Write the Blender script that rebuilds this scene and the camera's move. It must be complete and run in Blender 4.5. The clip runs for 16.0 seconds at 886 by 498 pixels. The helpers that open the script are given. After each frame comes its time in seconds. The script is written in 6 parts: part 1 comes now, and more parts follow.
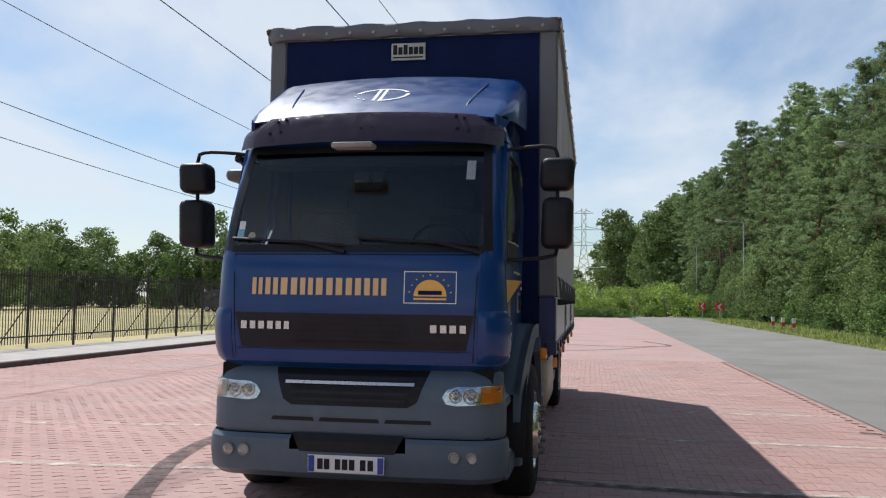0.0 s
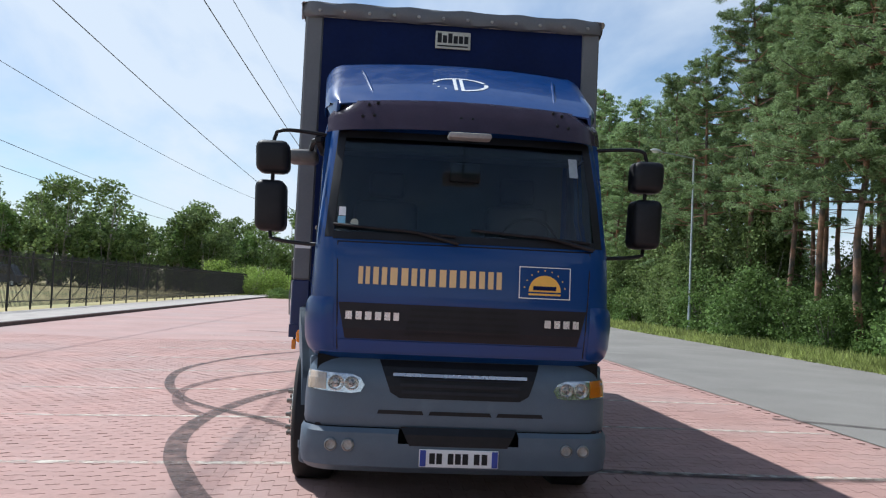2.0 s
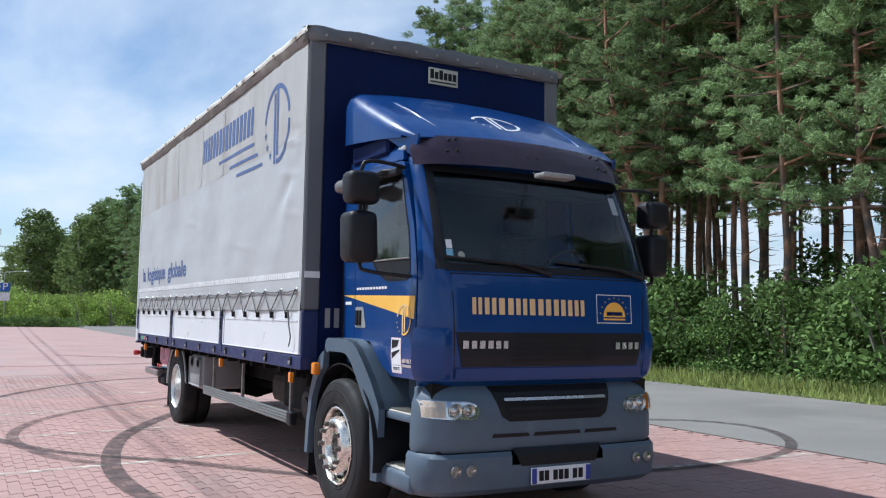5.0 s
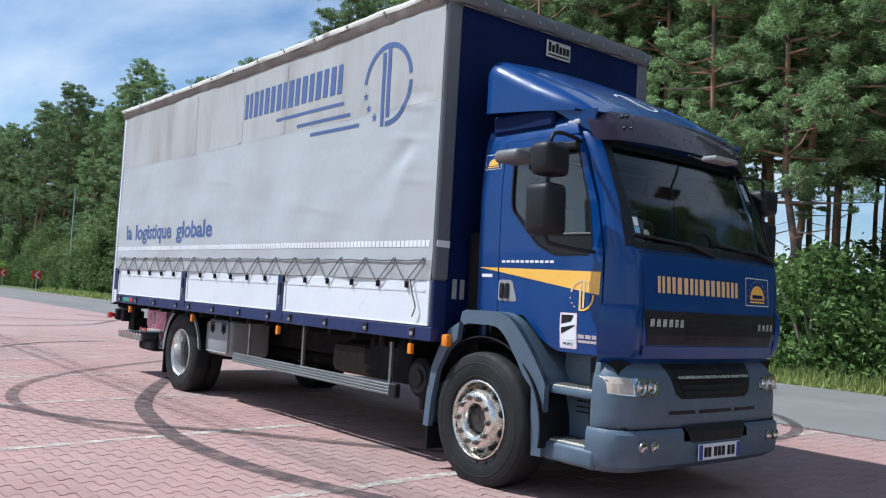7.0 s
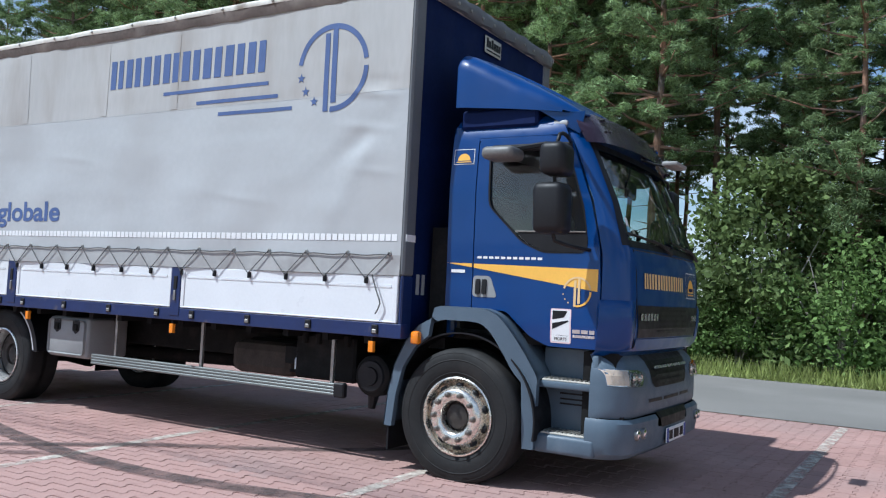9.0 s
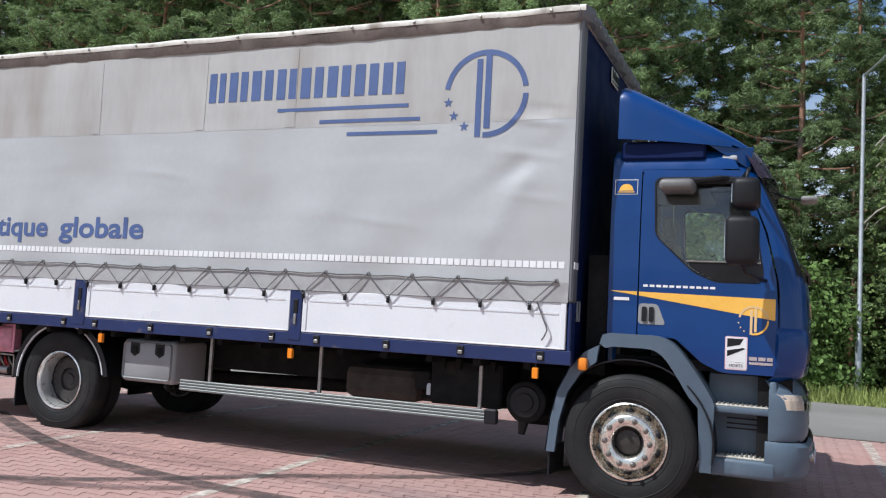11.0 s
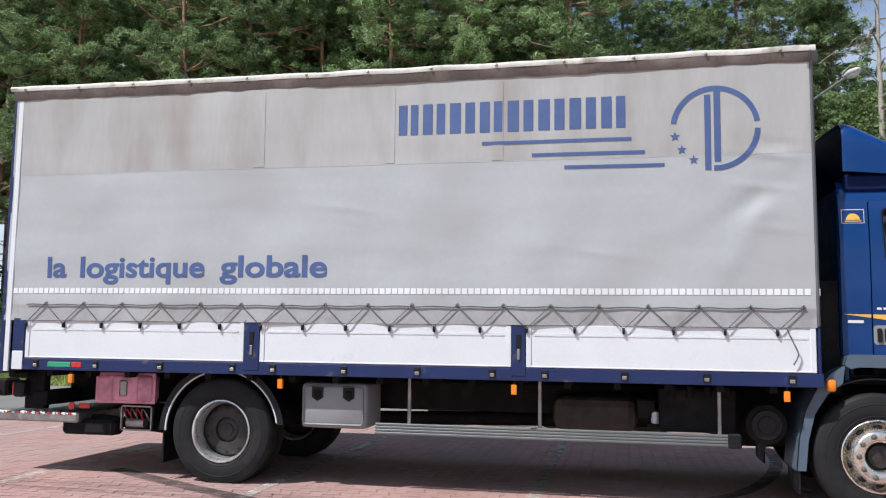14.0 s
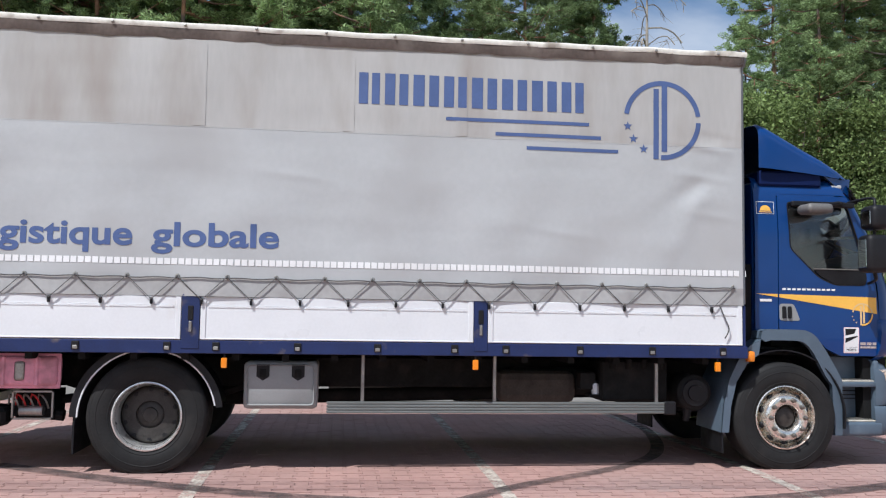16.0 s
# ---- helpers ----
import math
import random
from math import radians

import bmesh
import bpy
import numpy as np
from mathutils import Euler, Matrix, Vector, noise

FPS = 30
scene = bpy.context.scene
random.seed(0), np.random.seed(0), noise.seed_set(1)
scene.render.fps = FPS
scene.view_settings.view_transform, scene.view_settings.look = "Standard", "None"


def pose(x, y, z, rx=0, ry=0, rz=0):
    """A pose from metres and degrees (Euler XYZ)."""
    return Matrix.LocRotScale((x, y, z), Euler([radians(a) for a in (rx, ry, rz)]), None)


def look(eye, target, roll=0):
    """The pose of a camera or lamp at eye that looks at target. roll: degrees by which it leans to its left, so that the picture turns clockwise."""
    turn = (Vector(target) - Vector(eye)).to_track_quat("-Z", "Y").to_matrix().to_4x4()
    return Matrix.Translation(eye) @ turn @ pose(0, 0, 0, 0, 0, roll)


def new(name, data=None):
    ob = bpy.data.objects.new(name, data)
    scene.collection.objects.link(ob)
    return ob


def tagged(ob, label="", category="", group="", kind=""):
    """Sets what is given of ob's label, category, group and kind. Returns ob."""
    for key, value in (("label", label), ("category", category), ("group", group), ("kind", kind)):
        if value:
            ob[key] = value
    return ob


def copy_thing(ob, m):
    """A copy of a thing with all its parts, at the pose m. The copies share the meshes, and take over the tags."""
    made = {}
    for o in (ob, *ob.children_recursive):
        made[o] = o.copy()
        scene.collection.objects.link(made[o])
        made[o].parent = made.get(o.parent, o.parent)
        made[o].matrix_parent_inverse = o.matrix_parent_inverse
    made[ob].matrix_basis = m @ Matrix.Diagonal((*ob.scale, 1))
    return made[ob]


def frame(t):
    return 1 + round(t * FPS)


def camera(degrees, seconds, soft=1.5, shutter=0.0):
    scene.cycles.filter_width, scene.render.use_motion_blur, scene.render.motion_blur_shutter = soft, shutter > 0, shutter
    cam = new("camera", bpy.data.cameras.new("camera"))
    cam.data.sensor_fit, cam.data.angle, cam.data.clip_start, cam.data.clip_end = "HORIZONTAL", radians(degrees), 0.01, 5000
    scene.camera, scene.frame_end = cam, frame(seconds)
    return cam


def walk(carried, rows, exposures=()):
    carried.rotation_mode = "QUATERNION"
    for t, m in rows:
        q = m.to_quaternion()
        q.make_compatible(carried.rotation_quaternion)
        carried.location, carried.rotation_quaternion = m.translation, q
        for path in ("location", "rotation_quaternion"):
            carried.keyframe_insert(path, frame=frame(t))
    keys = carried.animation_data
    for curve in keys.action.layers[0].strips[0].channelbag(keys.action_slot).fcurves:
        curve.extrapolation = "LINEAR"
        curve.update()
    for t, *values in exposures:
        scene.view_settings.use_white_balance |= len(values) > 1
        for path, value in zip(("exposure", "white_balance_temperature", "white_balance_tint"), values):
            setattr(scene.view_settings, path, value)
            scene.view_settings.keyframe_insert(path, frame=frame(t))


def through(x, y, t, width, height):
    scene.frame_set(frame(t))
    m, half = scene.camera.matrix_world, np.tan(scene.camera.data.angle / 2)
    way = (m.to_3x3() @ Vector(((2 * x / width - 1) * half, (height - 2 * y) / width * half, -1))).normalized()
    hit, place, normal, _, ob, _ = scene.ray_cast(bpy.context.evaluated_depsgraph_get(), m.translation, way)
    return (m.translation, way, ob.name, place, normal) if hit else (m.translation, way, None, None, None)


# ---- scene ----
cam = camera(54.8, 16.0, soft=1.2)
METRES, EYE, TILT, LEAN, TURN = 17.5, 1.465, -0.63, 0.0, 9.8
ROWS = [
    (0.0, 0.0, 0.0, 0.0, -0.05, 4.03, -0.75),
    (0.5, -0.0318, 0.0022, -0.0001, -4.67, 3.54, -0.76),
    (1.0, -0.0638, 0.0023, -0.0002, -7.63, 3.25, -1.95),
    (1.5, -0.0915, 0.008, 0.0004, -10.21, 2.86, -2.36),
    (2.0, -0.1216, 0.0159, 0.0007, -14.52, 3.31, -2.42),
    (2.5, -0.1554, 0.0163, -0.0008, -17.54, 3.55, -2.12),
    (3.0, -0.1858, 0.0237, 0.0002, -21.75, 3.15, -1.38),
    (3.5, -0.215, 0.0307, 0.0003, -28.36, 3.82, -1.69),
    (4.0, -0.2386, 0.0441, 0.001, -32.7, 4.58, -0.87),
    (6.5, -0.3577, 0.15, -0.0018, -46.5, 4.12, -2.63),
    (7.0, -0.3755, 0.1748, -0.0027, -48.98, 3.53, -2.81),
    (7.5, -0.3945, 0.2021, -0.0022, -53.49, 3.78, -2.32),
    (8.0, -0.4098, 0.2274, -0.0027, -58.65, 3.88, -2.37),
    (8.5, -0.4185, 0.2539, -0.0018, -63.96, 3.49, -2.34),
    (9.0, -0.4306, 0.2805, -0.0016, -69.08, 3.19, -2.28),
    (9.5, -0.4405, 0.3137, -0.001, -70.15, 3.77, -2.16),
    (12.0, -0.483, 0.4628, -0.0002, -84.79, 4.42, -2.47),
    (12.5, -0.4853, 0.4938, 0.0008, -87.51, 4.53, -1.98),
    (13.0, -0.4874, 0.5263, 0.0021, -89.13, 4.69, -1.28),
    (13.5, -0.4918, 0.5568, 0.0027, -89.1, 5.0, -0.71),
    (14.0, -0.4922, 0.5913, 0.0027, -88.05, 5.82, -0.1),
    (14.5, -0.4905, 0.6244, 0.0036, -90.28, 5.94, -0.2),
    (15.0, -0.4851, 0.655, 0.003, -95.95, 5.12, 0.34),
    (15.5, -0.4814, 0.6854, 0.0032, -102.12, 4.54, -0.18),
    (16.0, -0.4714, 0.7112, 0.0032, -106.86, 4.15, -0.28),
]
EXPOSURES = [(0.0, 0.0, 6200, 8), (1.0, 0.08, 6100, 7), (2.5, 0.08, 5850, 6), (5.0, 0.1, 5700, 6), (8.5, 0.05, 5480, 4), (10.5, 0.0, 5900, 7), (12.0, 0.04, 6050, 9), (13.2, 0.11, 6050, 9), (14.5, 0.0, 6050, 9), (16.0, 0.0, 6050, 9)]
walk(cam, [(t, pose(0, 0, EYE, TILT, LEAN, TURN) @ pose(METRES * x, METRES * y, METRES * z, 90 + pitch, roll, yaw)) for t, x, y, z, yaw, pitch, roll in ROWS], EXPOSURES)

# ---- sun and sky: the sun stands to the rear of the lorry, on the curtain's side ----
SUN = Vector((-1.9, 1.97, 3.85)).normalized()
world = bpy.data.worlds.new("sky")
scene.world = world
world.use_nodes = True
wn, wl = world.node_tree.nodes, world.node_tree.links
bg = wn["Background"]
sky = wn.new("ShaderNodeTexSky")
sky.sky_type = "NISHITA"
sky.sun_disc = False
sky.sun_elevation = math.asin(SUN.z)
sky.sun_rotation = math.atan2(SUN.x, SUN.y)
sky.air_density, sky.dust_density, sky.ozone_density = 1.0, 0.6, 2.0
tc = wn.new("ShaderNodeTexCoord")
# clouds: the sky's direction projected on a flat layer, so that they shrink towards the horizon
sep = wn.new("ShaderNodeSeparateXYZ")
wl.new(tc.outputs["Generated"], sep.inputs[0])
zz = wn.new("ShaderNodeMath"); zz.operation = "MAXIMUM"; zz.inputs[1].default_value = 0.0
wl.new(sep.outputs[2], zz.inputs[0])
za = wn.new("ShaderNodeMath"); za.operation = "ADD"; za.inputs[1].default_value = 0.22
wl.new(zz.outputs[0], za.inputs[0])
dv = wn.new("ShaderNodeVectorMath"); dv.operation = "DIVIDE"
wl.new(tc.outputs["Generated"], dv.inputs[0])
cmb = wn.new("ShaderNodeCombineXYZ")
for i in (0, 1, 2):
    wl.new(za.outputs[0], cmb.inputs[i])
wl.new(cmb.outputs[0], dv.inputs[1])
mp = wn.new("ShaderNodeMapping")
mp.inputs["Scale"].default_value = (1.0, 0.55, 0.2)
mp.inputs["Rotation"].default_value = (0, 0, 0.7)
mp.inputs["Location"].default_value = (0.4, 1.3, 0)
wl.new(dv.outputs[0], mp.inputs[0])
cn = wn.new("ShaderNodeTexNoise")
cn.inputs["Scale"].default_value, cn.inputs["Detail"].default_value, cn.inputs["Roughness"].default_value, cn.inputs["Distortion"].default_value = 1.5, 8, 0.52, 0.25
wl.new(mp.outputs[0], cn.inputs[0])
cr = wn.new("ShaderNodeValToRGB")
cr.color_ramp.elements[0].position, cr.color_ramp.elements[1].position = 0.39, 0.60
wl.new(cn.outputs["Fac"], cr.inputs[0])
mix = wn.new("ShaderNodeMix"); mix.data_type = "RGBA"
mix.inputs["B"].default_value = (7.2, 7.5, 8.0, 1)
thin = wn.new("ShaderNodeMapRange")  # clouds thin out overhead
thin.inputs["From Min"].default_value, thin.inputs["From Max"].default_value = 0.42, 0.85
thin.inputs["To Min"].default_value, thin.inputs["To Max"].default_value = 0.85, 0.15
wl.new(zz.outputs[0], thin.inputs[0])
fm = wn.new("ShaderNodeMath"); fm.operation = "MULTIPLY"
wl.new(cr.outputs[0], fm.inputs[0])
wl.new(thin.outputs[0], fm.inputs[1])
wl.new(fm.outputs[0], mix.inputs["Factor"])
wl.new(sky.outputs[0], mix.inputs["A"])
wl.new(mix.outputs["Result"], bg.inputs[0])
bg.inputs[1].default_value = 0.11
sun = new("sun", bpy.data.lights.new("sun", "SUN"))
sun.data.energy, sun.data.angle, sun.data.color = 5.0, radians(0.53), (1.0, 0.965, 0.92)
sun.matrix_world = look(SUN * 60, (0, 0, 0))

# ---- materials ----
def material(name, base, rough=0.6, metal=0.0, vary=0.15, scale=6.0, fine=60.0, bump=0.0, bump_scale=80.0, coat=0.0, dirt=None, dirt_at=(0.52, 0.72), dirt_scale=2.0, per_object=0.0, island=0.0, stretch=(1, 1, 1), spec=None, glow=0.0):
    m = bpy.data.materials.new(name)
    m.use_nodes = True
    n, l = m.node_tree.nodes, m.node_tree.links
    b = n["Principled BSDF"]
    co = n.new("ShaderNodeTexCoord")
    ma = n.new("ShaderNodeMapping")
    ma.inputs["Scale"].default_value = stretch
    l.new(co.outputs["Object"], ma.inputs[0])
    def noise_node(s, detail=4.0):
        t = n.new("ShaderNodeTexNoise")
        t.inputs["Scale"].default_value, t.inputs["Detail"].default_value = s, detail
        l.new(ma.outputs[0], t.inputs[0])
        return t
    def scaled(sock, lo, hi):
        r = n.new("ShaderNodeMapRange")
        r.inputs["From Min"].default_value, r.inputs["From Max"].default_value = 0.3, 0.7
        r.inputs["To Min"].default_value, r.inputs["To Max"].default_value = lo, hi
        l.new(sock, r.inputs[0])
        return r.outputs[0]
    def times(a, c):
        t = n.new("ShaderNodeMath"); t.operation = "MULTIPLY"
        l.new(a, t.inputs[0]); l.new(c, t.inputs[1])
        return t.outputs[0]
    v = times(scaled(noise_node(scale).outputs["Fac"], 1 - vary, 1 + vary), scaled(noise_node(fine, 2.0).outputs["Fac"], 1 - vary * 0.6, 1 + vary * 0.6))
    if per_object:
        oi = n.new("ShaderNodeObjectInfo")
        r = n.new("ShaderNodeMapRange")
        r.inputs["To Min"].default_value, r.inputs["To Max"].default_value = 1 - per_object, 1 + per_object
        l.new(oi.outputs["Random"], r.inputs[0])
        v = times(v, r.outputs[0])
    if island:
        ge = n.new("ShaderNodeNewGeometry")
        r = n.new("ShaderNodeMapRange")
        r.inputs["To Min"].default_value, r.inputs["To Max"].default_value = 1 - island, 1 + island
        l.new(ge.outputs["Random Per Island"], r.inputs[0])
        v = times(v, r.outputs[0])
    vm = n.new("ShaderNodeVectorMath"); vm.operation = "SCALE"
    vm.inputs[0].default_value = base[:3]
    l.new(v, vm.inputs["Scale"])
    colour = vm.outputs[0]
    if dirt:
        d = noise_node(dirt_scale, 6.0)
        rp = n.new("ShaderNodeMapRange")
        rp.inputs["From Min"].default_value, rp.inputs["From Max"].default_value = dirt_at
        l.new(d.outputs["Fac"], rp.inputs[0])
        mx = n.new("ShaderNodeMix"); mx.data_type = "RGBA"
        l.new(rp.outputs[0], mx.inputs["Factor"]); l.new(colour, mx.inputs["A"])
        mx.inputs["B"].default_value = (*dirt, 1)
        colour = mx.outputs["Result"]
    l.new(colour, b.inputs["Base Color"])
    l.new(scaled(noise_node(scale * 2.3).outputs["Fac"], max(0.02, rough - 0.08), min(1, rough + 0.08)), b.inputs["Roughness"])
    b.inputs["Metallic"].default_value = metal
    b.inputs["Coat Weight"].default_value = coat
    b.inputs["Coat Roughness"].default_value = 0.05
    if spec is not None:
        b.inputs["Specular IOR Level"].default_value = spec
    if bump:
        bn = n.new("ShaderNodeBump")
        bn.inputs["Strength"].default_value, bn.inputs["Distance"].default_value = bump, 0.01
        l.new(noise_node(bump_scale, 5.0).outputs["Fac"], bn.inputs["Height"])
        l.new(bn.outputs[0], b.inputs["Normal"])
    return m


def worn(m, cover, scale=9.0, soft=0.12, fine=55.0):
    """Lets what lies below show through a thin layer, in worn spots."""
    n, l = m.node_tree.nodes, m.node_tree.links
    b = n["Principled BSDF"]
    co = n.new("ShaderNodeTexCoord")
    t = n.new("ShaderNodeTexNoise"); t.inputs["Scale"].default_value, t.inputs["Detail"].default_value = scale, 6
    u = n.new("ShaderNodeTexNoise"); u.inputs["Scale"].default_value, u.inputs["Detail"].default_value = fine, 3
    l.new(co.outputs["Object"], t.inputs[0]); l.new(co.outputs["Object"], u.inputs[0])
    a = n.new("ShaderNodeMath"); a.operation = "MULTIPLY_ADD"
    l.new(u.outputs["Fac"], a.inputs[0]); a.inputs[1].default_value = 0.5
    l.new(t.outputs["Fac"], a.inputs[2])
    r = n.new("ShaderNodeMapRange")
    r.inputs["From Min"].default_value, r.inputs["From Max"].default_value = 0.75 + (0.5 - cover) * 0.5 - soft, 0.75 + (0.5 - cover) * 0.5 + soft
    l.new(a.outputs[0], r.inputs[0])
    l.new(r.outputs[0], b.inputs["Alpha"])
    return m


def leaf_material(name, base, island=0.35, rough=0.6, through=0.45):
    m = material(name, base, rough, vary=0.25, scale=0.6, fine=4.0, island=island, per_object=0.18, spec=0.12)
    n, l = m.node_tree.nodes, m.node_tree.links
    b = n["Principled BSDF"]
    tr = n.new("ShaderNodeBsdfTranslucent")
    src = b.inputs["Base Color"].links[0].from_socket
    l.new(src, tr.inputs["Color"])
    mx = n.new("ShaderNodeMixShader"); mx.inputs[0].default_value = through
    l.new(b.outputs[0], mx.inputs[1]); l.new(tr.outputs[0], mx.inputs[2])
    l.new(mx.outputs[0], n["Material Output"].inputs["Surface"])
    return m


def glass(name, tint=(0.8, 0.9, 0.88), rough=0.01, ior=1.5, sheen=0.0):
    """A thin pane: clear and tinted, with a mirror's gloss that grows at a slant."""
    m = bpy.data.materials.new(name)
    m.use_nodes = True
    n, l = m.node_tree.nodes, m.node_tree.links
    n.remove(n["Principled BSDF"])
    t = n.new("ShaderNodeBsdfTransparent"); t.inputs[0].default_value = (*tint, 1)
    g = n.new("ShaderNodeBsdfGlossy"); g.inputs["Roughness"].default_value = rough
    f = n.new("ShaderNodeFresnel"); f.inputs[0].default_value = ior
    mx = n.new("ShaderNodeMixShader")
    l.new(f.outputs[0], mx.inputs[0]); l.new(t.outputs[0], mx.inputs[1]); l.new(g.outputs[0], mx.inputs[2])
    l.new(mx.outputs[0], n["Material Output"].inputs["Surface"])
    # pale diffuse layer mixed in, standing in for sky reflected on the pane
    if sheen:
        d = n.new("ShaderNodeBsdfDiffuse"); d.inputs[0].default_value = (0.55, 0.55, 0.53, 1)
        md = n.new("ShaderNodeMixShader"); md.inputs[0].default_value = sheen
        l.new(mx.outputs[0], md.inputs[1]); l.new(d.outputs[0], md.inputs[2])
        l.new(md.outputs[0], n["Material Output"].inputs["Surface"])
    return m


PAVER = material("red concrete paver", (0.40, 0.24, 0.208), 0.85, vary=0.10, scale=0.7, fine=45, bump=0.5, bump_scale=120, island=0.07, per_object=0.04, dirt=(0.38, 0.265, 0.24), dirt_at=(0.45, 0.75), dirt_scale=0.45)
FARPAVE = material("red paving farther off", (0.40, 0.255, 0.228), 0.9, vary=0.10, scale=0.5, fine=9, dirt=(0.375, 0.272, 0.25), dirt_at=(0.45, 0.75), dirt_scale=0.35, bump=0.3, bump_scale=30)
JOINT = material("sanded joint", (0.355, 0.225, 0.195), 0.95, vary=0.2, scale=3, fine=150, bump=0.5)
ASPHALT = material("grey asphalt", (0.225, 0.212, 0.195), 0.95, vary=0.12, scale=0.35, fine=140, bump=0.6, bump_scale=160, spec=0.2, dirt=(0.262, 0.248, 0.228), dirt_scale=0.5)
CONCRETE = material("pale concrete", (0.40, 0.36, 0.325), 0.9, vary=0.12, scale=1.5, fine=60, bump=0.3, per_object=0.06)
KERB = material("dark kerb stone", (0.10, 0.075, 0.068), 0.9, vary=0.2, scale=3, fine=60, bump=0.3, per_object=0.1)
FIELD = material("dry field grass", (0.40, 0.33, 0.15), 0.95, vary=0.25, scale=0.12, fine=3, dirt=(0.22, 0.25, 0.09), dirt_scale=0.06, bump=0.6, bump_scale=6)
GRASS = material("verge soil", (0.12, 0.14, 0.045), 0.95, vary=0.35, scale=0.9, fine=14, bump=0.8, bump_scale=12)
BLADE = leaf_material("grass blade", (0.30, 0.34, 0.115), island=0.45)
NEEDLE = leaf_material("pine needles", (0.240, 0.325, 0.150), island=0.5, through=0.32)
LEAF = leaf_material("bush leaves", (0.140, 0.215, 0.066), island=0.5, through=0.30)
LEAF2 = leaf_material("birch leaves", (0.175, 0.235, 0.085), island=0.45, through=0.35)
PINEBARK = material("pine bark", (0.34, 0.185, 0.12), 0.9, vary=0.35, scale=2.5, fine=18, bump=0.8, bump_scale=16, dirt=(0.12, 0.10, 0.085), dirt_at=(0.45, 0.6), dirt_scale=1.2)
GREYBARK = material("grey dead bark", (0.30, 0.27, 0.23), 0.9, vary=0.3, scale=2.5, fine=18, bump=0.7, bump_scale=16)
GALV = material("galvanised steel", (0.50, 0.52, 0.53), 0.45, metal=0.7, vary=0.12, scale=8)
IRON = material("black painted iron", (0.012, 0.012, 0.014), 0.5, vary=0.3, scale=8)
LINE = worn(material("worn white road paint", (0.60, 0.54, 0.46), 0.85, vary=0.1), 0.50, soft=0.22)
REDLINE = worn(material("worn red road paint", (0.55, 0.16, 0.12), 0.85, vary=0.1), 0.6)
RUBBER = worn(material("rubber skid mark", (0.075, 0.058, 0.056), 0.9, vary=0.2), 0.58, scale=5.0, soft=0.42)
RUBBERTHIN = worn(material("faint rubber skid mark", (0.13, 0.085, 0.08), 0.9, vary=0.2), 0.45, scale=4.0, soft=0.4)

# ---- building helpers ----
ROOT = {}


def thing(name, at, label, category, group="", kind=""):
    e = new(name)
    e.location = at
    e.empty_display_size = 0.2
    ROOT[e] = Vector(at)
    return tagged(e, label, category, group, kind)


def finish(name, bm, mat, smooth):
    me = bpy.data.meshes.new(name)
    bm.normal_update()
    bm.to_mesh(me)
    bm.free()
    for m in (mat if isinstance(mat, (list, tuple)) else [mat]):
        me.materials.append(m)
    if smooth:
        me.polygons.foreach_set("use_smooth", [True] * len(me.polygons))
        me.set_sharp_from_angle(angle=radians(smooth if smooth is not True else 40))
    return me


def part(name, bm, mat, parent, label="", smooth=False):
    """One mesh, built in world coordinates, under a thing or a part of it."""
    base = ROOT[parent]
    bmesh.ops.translate(bm, verts=bm.verts, vec=-base)
    ob = new(name, finish(name, bm, mat, smooth))
    ob.parent = parent
    ROOT[ob] = base
    return tagged(ob, label)


def single(name, bm, mat, label="", category="", group="", kind="", smooth=False, at=None):
    at = Vector(at) if at is not None else Vector((0, 0, 0))
    bmesh.ops.translate(bm, verts=bm.verts, vec=-at)
    ob = new(name, finish(name, bm, mat, smooth))
    ob.location = at
    ROOT[ob] = at
    return tagged(ob, label, category, group, kind)


def box(lo, hi, bevel=0.0, bm=None, seg=1):
    bm = bm or bmesh.new()
    lo, hi = Vector(lo), Vector(hi)
    g = bmesh.ops.create_cube(bm, size=1, matrix=Matrix.LocRotScale((lo + hi) / 2, None, hi - lo))
    if bevel:
        es = list({e for v in g["verts"] for e in v.link_edges})
        bmesh.ops.bevel(bm, geom=es, offset=bevel, segments=seg, affect="EDGES", profile=0.5)
    return bm


def tube(points, radius, bm=None, n=8, caps=True):
    """A round bar along points; radius one number or one for each point."""
    bm = bm or bmesh.new()
    pts = [Vector(p) for p in points]
    rad = radius if isinstance(radius, (list, tuple)) else [radius] * len(pts)
    rings = []
    ref = None
    for i, p in enumerate(pts):
        d = (pts[min(i + 1, len(pts) - 1)] - pts[max(i - 1, 0)]).normalized()
        if ref is None:
            ref = d.orthogonal().normalized()
        ref = (ref - d * ref.dot(d))
        ref = ref.normalized() if ref.length > 1e-4 else d.orthogonal().normalized()
        b = d.cross(ref)
        rings.append([bm.verts.new(p + rad[i] * (math.cos(2 * math.pi * k / n) * ref + math.sin(2 * math.pi * k / n) * b)) for k in range(n)])
    for a, c in zip(rings, rings[1:]):
        for k in range(n):
            bm.faces.new((a[k], a[(k + 1) % n], c[(k + 1) % n], c[k]))
    if caps:
        bm.faces.new(rings[0][::-1])
        bm.faces.new(rings[-1])
    return bm


